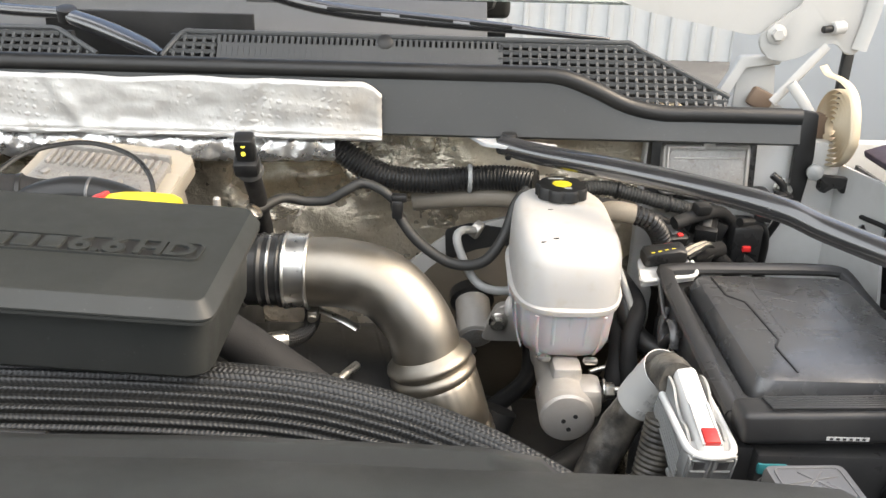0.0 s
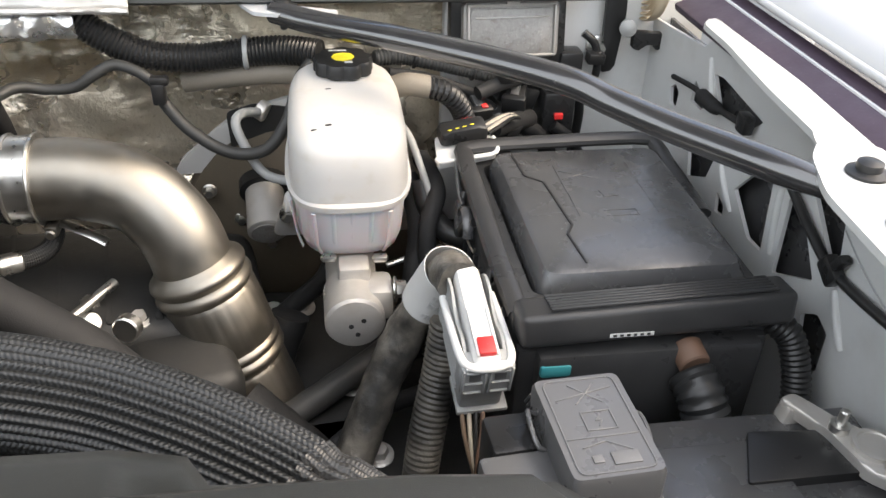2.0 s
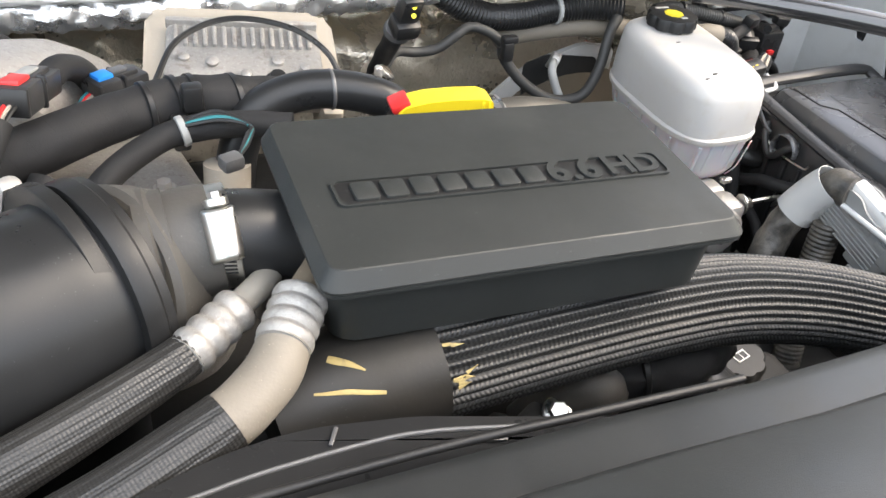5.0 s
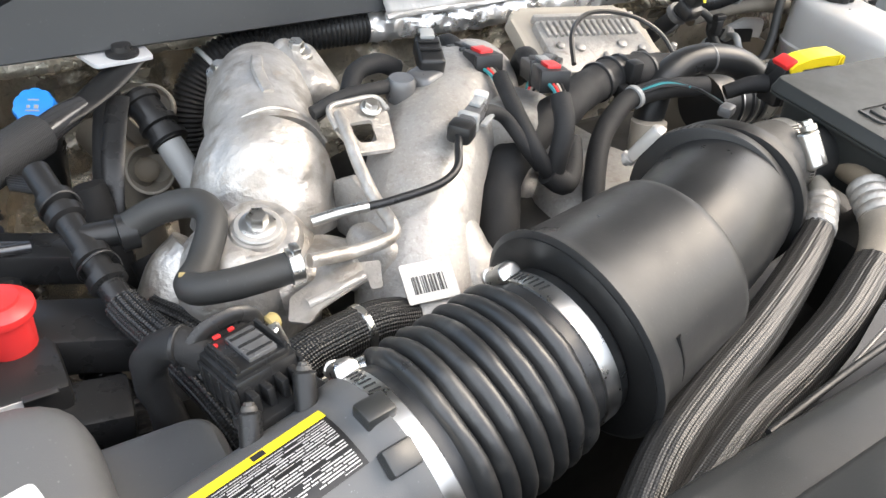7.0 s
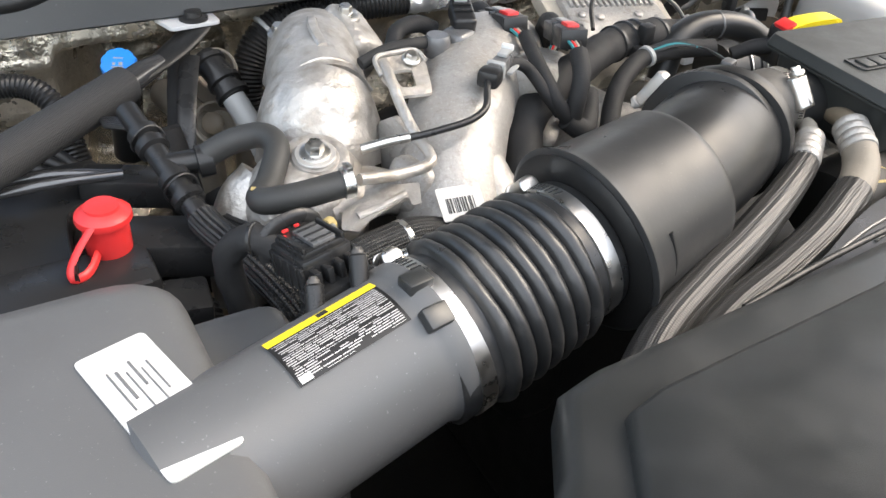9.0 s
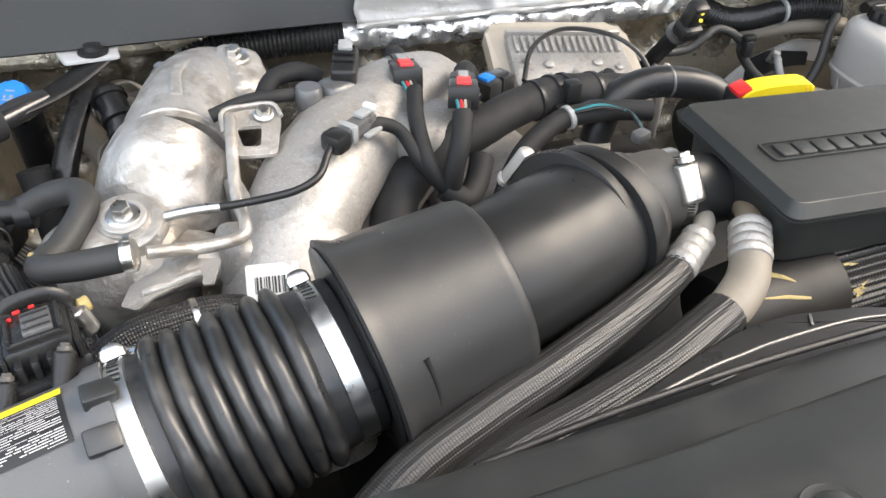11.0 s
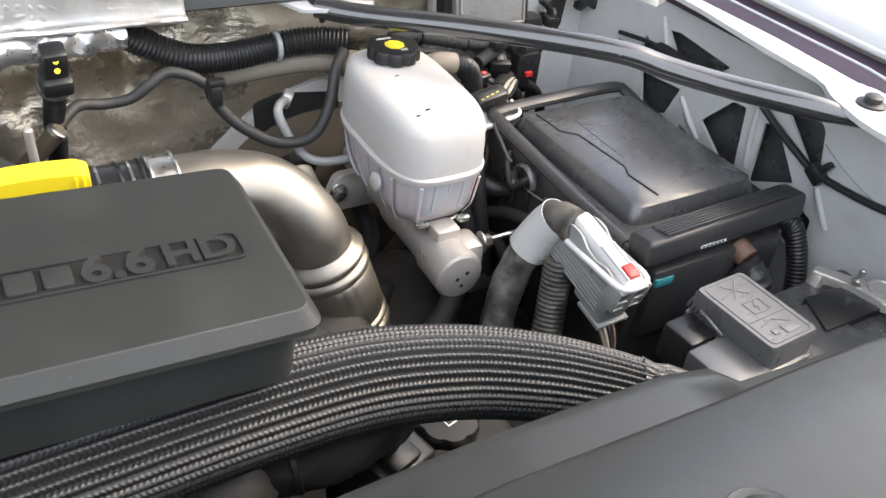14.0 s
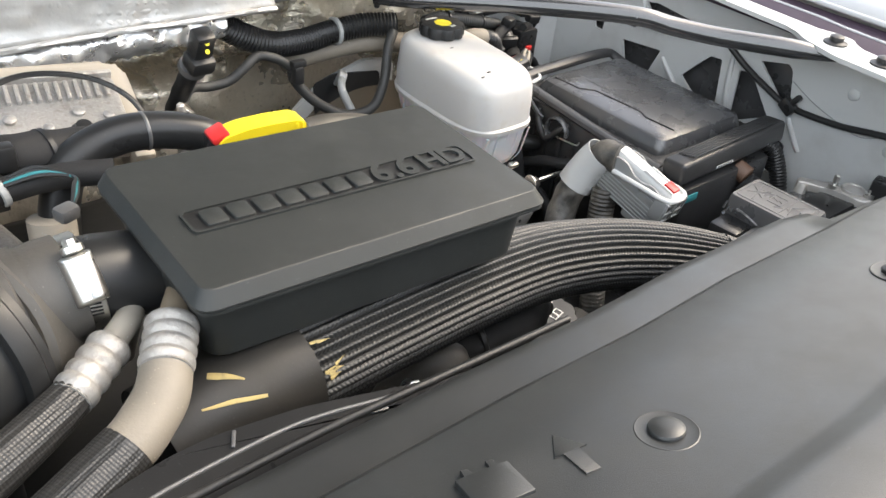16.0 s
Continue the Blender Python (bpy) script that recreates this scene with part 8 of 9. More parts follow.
for i in range(15):
    bm = B()
    box(bm, (-0.062 + i * 0.0088, 0.018, 0.009), (0.0045, 0.026, 0.006), 0.0015)
    bm.transform(m_m)
    part("fin", bm, "cast", housing)
bm = B()
box(bm, (0, 0.037, 0.008), (0.142, 0.006, 0.012), 0.002)
bm.transform(m_m)
part("rear_rail", bm, "cast", housing)
for (x, y, r) in ((0.03, -0.012, 0.006), (-0.03, -0.015, 0.006), (0.055, -0.02, 0.005), (-0.055, -0.01, 0.005), (0.0, -0.03, 0.005)):
    bm = B()
    lathe(bm, [(r, 0.008), (r, 0.011), (r * 0.7, 0.012)], (x, y, 0), (0, 0, 1), 16)
    bm.transform(m_m)
    part("rivet", bm, "cast", housing)
bm = B()
sweep(bm, [(-0.462, 0.815, 1.335), (-0.44, 0.85, 1.352), (-0.405, 0.875, 1.358), (-0.37, 0.878, 1.358), (-0.33, 0.866, 1.350), (-0.305, 0.845, 1.335), (-0.295, 0.825, 1.315)], 0.0028, 8, 0.005)
part("ground_wire", bm, "black", gm)
bm = B()
lathe(bm, [(0.012, 0), (0.012, 0.006), (0.008, 0.008), (0.007, 0.014), (0.003, 0.0145)], (-0.357, 0.822, 1.317), (0, -0.35, 1), 20)
part("black_fastener", bm, "black", gm)

# ---- engine harness with red-locked plugs ----
eh = thing("engine_harness", (-0.5, 0.75, 1.25), "thick taped engine harness with clipped branches", "wiring harness")
bm = B()
sweep(bm, [(-0.665, 0.640, 1.235, 0.021), (-0.652, 0.675, 1.275, 0.021), (-0.630, 0.704, 1.302, 0.0205), (-0.59, 0.722, 1.323, 0.020), (-0.544, 0.734, 1.335, 0.0195), (-0.50, 0.754, 1.339, 0.019), (-0.448, 0.7706, 1.3396, 0.019), (-0.4135, 0.769, 1.3385, 0.019), (-0.36, 0.777, 1.328, 0.018)], None, 26, 0.004, wrinkle=0.07)
part("trunk", bm, "tape", eh)
for x, y, z in ((-0.452, 0.7700, 1.3396), (-0.438, 0.7705, 1.3394), (-0.475, 0.763, 1.3395), (-0.405, 0.770, 1.337)):
    bm = B()
    lathe(bm, [(0.019, -0.003), (0.0212, -0.002), (0.0212, 0.002), (0.019, 0.003)], (x, y, z), (1, 0.25, 0.0), 26)
    part("clip_band", bm, "black", eh)
bm = B()
box(bm, (-0.440, 0.75, 1.352), (0.016, 0.014, 0.022), 0.003)
box(bm, (-0.452, 0.745, 1.325), (0.014, 0.014, 0.03), 0.003)
part("clip", bm, "black", eh)
for pts, r in (([(-0.602, 0.762, 1.369), (-0.612, 0.726, 1.3597), (-0.6145, 0.690, 1.341), (-0.605, 0.677, 1.320), (-0.588, 0.682, 1.300)], 0.0078), ([(-0.574, 0.706, 1.369), (-0.584, 0.684, 1.355), (-0.592, 0.675, 1.335), (-0.594, 0.675, 1.312)], 0.0095), ([(-0.664, 0.706, 1.371), (-0.648, 0.709, 1.368), (-0.632, 0.707, 1.358), (-0.621, 0.690, 1.338), (-0.607, 0.680, 1.318)], 0.0062), ([(-0.600, 0.677, 1.312), (-0.583, 0.671, 1.300), (-0.566, 0.684, 1.306), (-0.553, 0.705, 1.320)], 0.0115)):
    bm = B()
    sweep(bm, pts, r, 16, 0.004, wrinkle=0.05)
    part("branch", bm, "tape", eh)
bm = B()
sweep(bm, [(-0.565, 0.63, 1.25), (-0.548, 0.665, 1.284), (-0.515, 0.702, 1.313), (-0.48, 0.722, 1.328), (-0.452, 0.7296, 1.3345), (-0.41, 0.724, 1.339), (-0.37, 0.710, 1.34)], 0.0105, 20, 0.004, wrinkle=0.04)
part("branch", bm, "tape", eh)
bm = B()
band(bm, (-0.452, 0.7296, 1.3345), (1, 0.15, 0.2), 0.0112, 0.006, 0.0012, 20)
part("cable_tie", bm, "connector", eh)
for i in range(4):
    bm = B()
    sweep(bm, [(-0.45, 0.722 + i * 0.003, 1.343), (-0.425, 0.715 + i * 0.003, 1.349 + i * 0.001), (-0.405, 0.70, 1.350), (-0.412, 0.668 + 0.003 * i, 1.356), (-0.424, 0.642, 1.361)], 0.0016, 6, 0.005)
    part("thin_wire", bm, ("rubber", "teal", "rubber", "rubber")[i], eh)
bm = B()
box(bm, (-0.431, 0.634, 1.362), (0.016, 0.013, 0.011), 0.003, (0, 0, 20))
part("small_plug", bm, "grey_box", eh)


def plug(at, rz, label, locks="red", back=True, tip=-12, long=1.2):
    """A two-row sensor plug with a coloured lock; built along local y."""
    p = thing("sensor_plug", at, label, "connector", "sensor plugs")
    m = pose(*at, tip, 0, rz) @ Matrix.Diagonal((0.80, long, 0.80, 1.0))
    bm = B()
    box(bm, (0, 0.012, 0.0), (0.030, 0.045, 0.024), 0.003)
    box(bm, (0, -0.012, 0.002), (0.034, 0.026, 0.028), 0.003)
    box(bm, (0, 0.008, 0.013), (0.018, 0.036, 0.008), 0.002)
    bm.transform(m)
    part("shell", bm, "fuse", p)
    for c_, z_, w_ in (((0, -0.0245, 0.002), 0.022, 0.036), ((0, 0.0055, 0.0005), 0.027, 0.033)):
        bm = box(B(), c_, (w_, 0.004, z_ + 0.004), 0.0015)
        bm.transform(m)
        part("collar", bm, "black", p)
    bm = box(B(), (0, 0.006, 0.0185), (0.012, 0.018, 0.003), 0.001)
    bm.transform(m)
    part("latch", bm, "connector" if locks == "red" else "grey_box", p)
    if locks:
        bm = B()
        box(bm, (0, -0.012, 0.0165), (0.017, 0.018, 0.007), 0.0015)
        bm.transform(m)
        part("lock", bm, locks, p)
    for i, c in enumerate(("teal", "red", "tan", "rubber")):
        bm = B()
        q = [m @ Vector(v) for v in ((-0.008 + i * 0.005, -0.024, 0.0), (-0.006 + i * 0.004, -0.034, -0.004), (-0.004 + i * 0.003, -0.043, -0.012))]
        sweep(bm, [tuple(v) for v in q], 0.0017, 6, 0.004)
        part("wire", bm, c, p)
    if back:
        bm = B()
        q = [m @ Vector(v) for v in ((0, 0.032, 0), (0.004, 0.055, 0.004), (0.01, 0.08, -0.01), (0.015, 0.10, -0.04))]
        sweep(bm, [tuple(v) for v in q], 0.011, 14, 0.005, wrinkle=0.06)
        part("back_loom", bm, "tape", p)
    return p


plug((-0.599, 0.809, 1.364), -7, "dark grey sensor plug with a red lock")
plug((-0.557, 0.752, 1.3665), -20, "dark grey sensor plug with a red lock")
plug((-0.495, 0.825, 1.328), -60, "dark grey plug with a blue lock", "blue", False, 0, 0.8)
# black sensor on the intake pipe
bs = thing("pressure_sensor", (-0.672, 0.79, 1.345), "black pressure sensor with a latched plug", "sensor")
bm = B()
box(bm, (-0.672, 0.783, 1.368), (0.034, 0.030, 0.022), 0.008, (0, 0, 25), 3)
part("body", bm, "grey_box", bs)
bm = B()
lathe(bm, [(0.012, 0), (0.0135, 0.002), (0.0135, 0.018), (0.011, 0.022)], (-0.700, 0.777, 1.357), (0, 0, 1), 24)
part("round_boss", bm, "grey_box", bs)
bm = B()
box(bm, (-0.660, 0.797, 1.384), (0.024, 0.040, 0.020), 0.004, (14, 0, -20), 3)
plugb = part("plug", bm, "black", bs)
for i in range(3):
    bm = B()
    box(bm, (-0.6635 + i * 0.0035, 0.790 + i * 0.010, 1.3945 + i * 0.0022), (0.020, 0.003, 0.003), 0.001, (14, 0, -20))
    part("plug_ridge", bm, "black", plugb)
bm = B()
box(bm, (-0.655, 0.812, 1.398), (0.014, 0.014, 0.007), 0.002, (14, 0, -20))
part("latch", bm, "connector", bs)
bm = B()
sweep(bm, [(-0.74, 0.80, 1.36), (-0.725, 0.815, 1.372), (-0.70, 0.82, 1.374), (-0.68, 0.82, 1.365)], 0.009, 14, 0.004, wrinkle=0.05)
part("taped_lead", bm, "tape", bs)
ts = thing("temperature_sensor", (-0.69, 0.69, 1.36), "small grey and black temperature sensor plug", "sensor")
m_q = pose(-0.684, 0.693, 1.373, 0, 0, -53)


def qpart(name, c, size, bev, mat):
    bm = box(B(), c, size, bev)
    bm.transform(m_q)
    return part(name, bm, mat, ts)


qpart("plug", (0, 0.012, 0.001), (0.015, 0.040, 0.015), 0.003, "grey_box")
qpart("plug_collar", (0, 0.000, 0.001), (0.019, 0.008, 0.018), 0.003, "connector")
qpart("latch", (0, 0.022, 0.0105), (0.010, 0.018, 0.004), 0.0012, "connector")
qpart("latch_head", (0, 0.030, 0.0130), (0.012, 0.006, 0.006), 0.0015, "white_plastic")
qpart("side_fin", (0.011, 0.020, -0.004), (0.006, 0.022, 0.003), 0.001, "connector")
qpart("seat", (0, -0.016, 0.0), (0.022, 0.020, 0.018), 0.005, "black")
bm = B()
sweep(bm, [(-0.702, 0.679, 1.373), (-0.709, 0.668, 1.368), (-0.72, 0.652, 1.361), (-0.742, 0.644, 1.356), (-0.78, 0.645, 1.352), (-0.80, 0.648, 1.350)], 0.0034, 10, 0.004)
part("lead", bm, "black", ts)
bm = B()
sweep(bm, [(-0.80, 0.648, 1.350), (-0.82, 0.652, 1.348), (-0.842, 0.657, 1.343)], 0.0045, 10, 0.004)
part("probe", bm, "clamp", ts)

# ---- hoses and yellow lever behind the engine cover ----
bh2 = thing("coolant_hose", (-0.35, 0.75, 1.28), "black rubber coolant hose arched behind the engine cover", "hose")
bm = B()
sweep(bm, [(-0.415, 0.735, 1.27), (-0.408, 0.742, 1.305), (-0.392, 0.75, 1.332), (-0.36, 0.755, 1.344), (-0.325, 0.752, 1.346), (-0.285, 0.742, 1.338), (-0.255, 0.728, 1.318)], 0.0165, 24, 0.004)
part("hose", bm, "tube", bh2)
bm = B()
band(bm, (-0.327, 0.7522, 1.346), (1, -0.05, 0), 0.0167, 0.003, 0.0006, 24)
part("print_band", bm, "grey_box", bh2)
bm = B()
sweep(bm, [(-0.424, 0.718, 1.20), (-0.423, 0.722, 1.26), (-0.420, 0.730, 1.300)], 0.019, 20, 0.005)
part("metal_end", bm, "tan", bh2)
yl = thing("yellow_lever", (-0.25, 0.69, 1.33), "yellow locking lever on a black plug with a red tab", "connector")
m_y = pose(-0.262, 0.681, 1.360, 0, 1.5, -6)


def ypart(name, build, mat, label=""):
    bm = B()
    build(bm)
    bm.transform(m_y)
    return part(name, bm, mat, yl, label)


ypart("plug", lambda b: box(b, (0.002, 0.000, -0.019), (0.080, 0.028, 0.046), 0.004), "black")
for x_ in (-0.028, -0.014, 0.0, 0.014):
    ypart("plug_rib", lambda b: box(b, (x_, -0.0148, -0.026), (0.003, 0.003, 0.028), 0.001), "black")
ypart("wire_cover", lambda b: sweep(b, [(-0.036, 0.006, -0.022, 0.010), (-0.055, 0.014, -0.026, 0.009), (-0.075, 0.022, -0.036, 0.008)], None, 16, 0.005), "tape")
side_y = Matrix(((1, 0, 0, 0), (0, 0, 1, 0), (0, 1, 0, 0), (0, 0, 0, 1)))
arch = [(-0.034, 0.003), (-0.028, 0.0085), (-0.010, 0.0125), (0.012, 0.0142), (0.034, 0.0142), (0.0425, 0.012), (0.0435, 0.0), (0.0425, -0.010), (0.0315, -0.010), (0.030, -0.001), (0.022, 0.0035), (0.0, 0.0025), (-0.022, -0.0015), (-0.032, -0.002)]
lever = ypart("lever", lambda b: slab(b, rounded(arch, 0.0025, 3), -0.0165, 0.006, side_y, 0.002), "yellow")
ypart("slot", lambda b: box(b, (0.006, -0.0155, -0.003), (0.044, 0.004, 0.010), 0.001), "rubber", "dark slot under the lever")
for x_ in (0.034, 0.039):
    ypart("lever_rib", lambda b: box(b, (x_, -0.0172, 0.003), (0.002, 0.0016, 0.018), 0.0006), "yellow")
ypart("print_mark", lambda b: box(b, (0.012, -0.0178, -0.002), (0.006, 0.0008, 0.003), 0), "ink_yellow")
ypart("red_tab", lambda b: box(b, (-0.031, -0.003, 0.0065), (0.016, 0.022, 0.007), 0.0025, (0, -24, 0)), "red")
sn = thing("cam_sensor", (-0.212, 0.89, 1.24), "black sensor plug on a taped stalk with yellow print", "sensor")
bm = B()
box(bm, (-0.210, 0.884, 1.357), (0.022, 0.020, 0.032), 0.004, (25, 0, 4))
box(bm, (-0.211, 0.89, 1.335), (0.028, 0.026, 0.02), 0.005, (25, 0, 4))
part("plug", bm, "black", sn)
bm = B()
for i in range(2):
    lathe(bm, [(0.0026, 0), (0.0026, 0.0005), (0.0022, 0.0006), (0.0018, 0.0002), (0.0008, 0.0002)], (-0.2095, 0.871, 1.362 - i * 0.009), (0, -0.9, 0.4), 12)
part("print_mark", bm, "ink_yellow", sn)
bm = B()
sweep(bm, [(-0.211, 0.893, 1.340), (-0.212, 0.914, 1.313), (-0.2125, 0.930, 1.293), (-0.214, 0.955, 1.258), (-0.215, 0.985, 1.20)], 0.0105, 18, 0.005, wrinkle=0.1)
part("stalk", bm, "tape", sn)
bm = B()
lathe(bm, [(0.010, -0.004), (0.0145, -0.003), (0.0155, 0.004), (0.010, 0.007)], (-0.2115, 0.905, 1.325), (0, 0.6, -0.8), 28)
part("collar", bm, "grey_box", sn)
bm = B()
cyl(bm, (-0.243, 0.876, 1.20), (-0.243, 0.872, 1.302), 0.0042)
cyl(bm, (-0.243, 0.876, 1.20), (-0.243, 0.874, 1.265), 0.0062)
solid("dipstick_tube", bm, "master", "dull metal dipstick tube end", "tube")

# ---- refrigerant lines in braid ----
def ac_line(pipe, crimp, r, mat, lab):
    a = thing("refrigerant_line", pipe[0], lab, "hose", "refrigerant lines")
    bm = B()
    sweep(bm, pipe, r * 0.72, 18, 0.004)
    part("metal_pipe", bm, mat, a)
    bm = B()
    p, q = Vector(crimp[0]), Vector(crimp[1])
    d = q - p
    prof = [(r * 0.85, 0)]
    n = 4
    for i in range(n):
        s = d.length * i / n
        w = d.length / n
        prof += [(r * 1.03, s + 0.02 * w), (r * 1.12, s + 0.14 * w), (r * 1.16, s + 0.34 * w), (r * 1.15, s + 0.56 * w), (r * 1.08, s + 0.76 * w), (r * 1.02, s + 0.9 * w)]
    prof += [(r * 1.1, d.length), (r * 0.9, d.length + 0.001)]
    lathe(bm, prof, p, d, 28)
    part("crimp", bm, "cast", a, "crimped metal ferrule")
    return a


a1 = ac_line([(-0.418, 0.60, 1.25), (-0.418, 0.575, 1.30), (-0.424, 0.545, 1.335), (-0.436, 0.520, 1.347), (-0.458, 0.498, 1.348)], [(-0.452, 0.503, 1.348), (-0.486, 0.478, 1.342)], 0.0118, "dull_pipe", "braided refrigerant line with a crimped metal end")
bm = B()
sweep(bm, [(-0.478, 0.484, 1.344, 0.0118), (-0.495, 0.474, 1.340, 0.0135), (-0.545, 0.452, 1.332, 0.0150), (-0.61, 0.428, 1.322, 0.0165), (-0.67, 0.410, 1.312, 0.0168), (-0.73, 0.388, 1.300, 0.0168), (-0.79, 0.352, 1.275, 0.0165), (-0.83, 0.32, 1.24, 0.016)], None, 72, 0.004, flute=(14, 0.0007))
part("braided_sleeve", bm, "braid_pale", a1, "worn grey braided sleeve", sharp=80)
a2 = ac_line([(-0.372, 0.590, 1.29), (-0.380, 0.565, 1.325), (-0.392, 0.535, 1.347), (-0.408, 0.505, 1.358), (-0.422, 0.485, 1.3595)], [(-0.4185, 0.490, 1.3595), (-0.437, 0.460, 1.352)], 0.0142, "tan_pipe", "braided refrigerant line with a crimped metal end")
bm = B()
sweep(bm, [(-0.434, 0.464, 1.353, 0.0150), (-0.446, 0.449, 1.344, 0.0160), (-0.464, 0.437, 1.337, 0.0162), (-0.487, 0.427, 1.331, 0.0160)], None, 26, 0.004, wrinkle=0.03)
part("hose", bm, "beige_hose", a2, "dusty beige rubber hose")
bm = B()
sweep(bm, [(-0.472, 0.433, 1.335, 0.0168), (-0.49, 0.426, 1.330, 0.0178), (-0.54, 0.408, 1.320, 0.0185), (-0.60, 0.394, 1.309, 0.0188), (-0.66, 0.383, 1.299, 0.0188), (-0.73, 0.362, 1.283, 0.0185)], None, 80, 0.004, flute=(16, 0.0008))
part("braided_sleeve", bm, "braid_pale", a2, "worn grey braided sleeve", sharp=80)
bm = B()
box(bm, (-0.420, 0.462, 1.29), (0.008, 0.006, 0.05), 0.002, (0, -12, 0))
box(bm, (-0.427, 0.462, 1.302), (0.024, 0.006, 0.004), 0.001)
box(bm, (-0.413, 0.46, 1.262), (0.006, 0.006, 0.03), 0.002, (0, -30, 0))
solid("hose_strap", bm, "connector", "pale plastic strap holding the refrigerant line", "strap")

# ---- driver-side firewall: module, plugs, looms ----
em = thing("brake_module", (0.35, 1.04, 1.25), "silver control unit in a black frame on the firewall", "control module")
m_e = pose(0.345, 1.045, 1.30, 80, 0, 4)
bm = B()
slab(bm, rect(-0.07, -0.045, 0.07, 0.04, 0.01, 3), -0.01, 0.008, m_e, 0.002)
part("frame", bm, "black", em)
bm = B()
slab(bm, rect(-0.058, -0.036, 0.058, 0.03, 0.008, 3), 0.0, 0.018, m_e, 0.003)
slab(bm, rect(-0.05, -0.028, 0.05, 0.022, 0.006, 3), 0.018, 0.0205, m_e, 0.001)
unit = part("unit", bm, "cast", em)
for c_, s_ in (((0, 0.026, 0.0205), (0.108, 0.003, 0.004)), ((0, -0.032, 0.0195), (0.108, 0.003, 0.004)), ((-0.052, -0.003, 0.0205), (0.003, 0.056, 0.004)), ((0.052, -0.003, 0.0205), (0.003, 0.056, 0.004)), ((0, 0.012, 0.0212), (0.088, 0.0024, 0.002)), ((0, 0.031, 0.020), (0.016, 0.010, 0.008))):
    bm = box(B(), c_, s_, 0.001)
    bm.transform(m_e)
    part("pressed_rib", bm, "master", unit)
bm = B()
hexbolt(bm, (0.462, 1.058, 1.268), (0, -1, 0.1), 0.008, 0.016, 1.6)
solid("firewall_stud", bm, "clamp", "bright stud and nut on the firewall", "bolt")
bx = thing("firewall_plug", (0.41, 1.03, 1.15), "black plug block with a red lock on the firewall", "connector")
bm = B()
box(bm, (0.408, 1.03, 1.20), (0.04, 0.05, 0.06), 0.005)
box(bm, (0.36, 1.04, 1.22), (0.05, 0.04, 0.03), 0.005, (0, 20, 0))
box(bm, (0.425, 1.045, 1.255), (0.03, 0.03, 0.03), 0.005)
part("block", bm, "black", bx)
bm = B()
box(bm, (0.407, 1.003, 1.201), (0.011, 0.006, 0.007), 0.001)
part("lock", bm, "red", bx)
cl2 = thing("corrugated_hose", (0.25, 0.94, 1.2), "rusty brown and black corrugated hose behind the reservoir", "hose")
bm = B()
sweep(bm, [(0.235, 0.935, 1.272), (0.258, 0.938, 1.262), (0.276, 0.948, 1.240), (0.285, 0.955, 1.21), (0.287, 0.96, 1.17)], 0.0125, 20, corr=(0.006, 0.14))
part("corrugated_tube", bm, "black", cl2)
bm = B()
sweep(bm, [(0.19, 0.945, 1.262), (0.212, 0.936, 1.274), (0.238, 0.935, 1.271)], 0.0125, 18, 0.004)
part("bare_hose", bm, "beige_hose", cl2)
wp = thing("white_plug", (0.27, 0.9, 1.2), "white and black lever plug behind the fuse box", "connector")
m_q = pose(0.270, 0.893, 1.222, 18, -5, 8)
bm = add(B(), wall_sheet(rounded([(-0.034, -0.022), (0.032, -0.022), (0.034, 0.014), (0.018, 0.020), (-0.026, 0.018)], 0.005, 3), [rounded([(-0.010, -0.017), (0.026, -0.017), (0.027, -0.008), (-0.008, -0.008)], 0.003, 2)], 0.007, m_q))
part("lever", bm, "white_plastic", wp, "white locking lever with a window")
bm = B()
sweep(bm, [tuple(m_q @ Vector(v)) for v in ((-0.033, -0.016, 0.002), (-0.031, -0.023, 0.004), (0.0, -0.025, 0.005), (0.030, -0.023, 0.004), (0.034, 0.0, 0.003))], 0.0026, 8, 0.004)
part("lever_rim", bm, "white_plastic", wp)
bm = B()
loft(bm, [[tuple(m_q @ Vector((x * k, y * k + 0.006, z))) for x, y in rect(-0.024, -0.008, 0.028, 0.015, 0.006, 3)] for k, z in ((1.0, 0.004), (1.02, 0.012), (0.95, 0.018), (0.75, 0.0205))])
shell_w = part("shell", bm, "black", wp)
for i in range(4):
    bm = box(B(), (-0.014 + 0.0085 * i, 0.004 + 0.001 * i, 0.0206), (0.0042, 0.0012, 0.0006), 0)
    bm.transform(m_q)
    part("print_bar", bm, "ink_yellow", shell_w)
bm = box(B(), (0.010, 0.018, 0.016), (0.012, 0.005, 0.005), 0.001)
bm.transform(m_q)
part("lock", bm, "red", wp)
for i in range(5):
    bm = B()
    sweep(bm, [tuple(m_q @ Vector((0.028, 0.0 + 0.004 * i, 0.010))), (0.314, 0.908 + 0.005 * i, 1.236 + 0.002 * (i % 2)), (0.330, 0.926 + 0.003 * i, 1.236), (0.345, 0.95, 1.225)], 0.0022, 6, 0.004)
    part("wire", bm, ("rubber", "tan", "grey_box", "tan", "rubber")[i], wp)
bm = B()
sweep(bm, [(0.235, 0.86, 1.17), (0.225, 0.88, 1.20), (0.215, 0.91, 1.225), (0.20, 0.93, 1.24)], 0.004, 10, 0.005)
solid("brake_pipe", bm, "connector", "pale brake pipe rising behind the reservoir", "pipe")
dl = thing("dark_loom", (0.23, 0.85, 1.05), "tangle of dark cables between reservoir and fuse box", "wiring loom")
rng = random.Random(11)
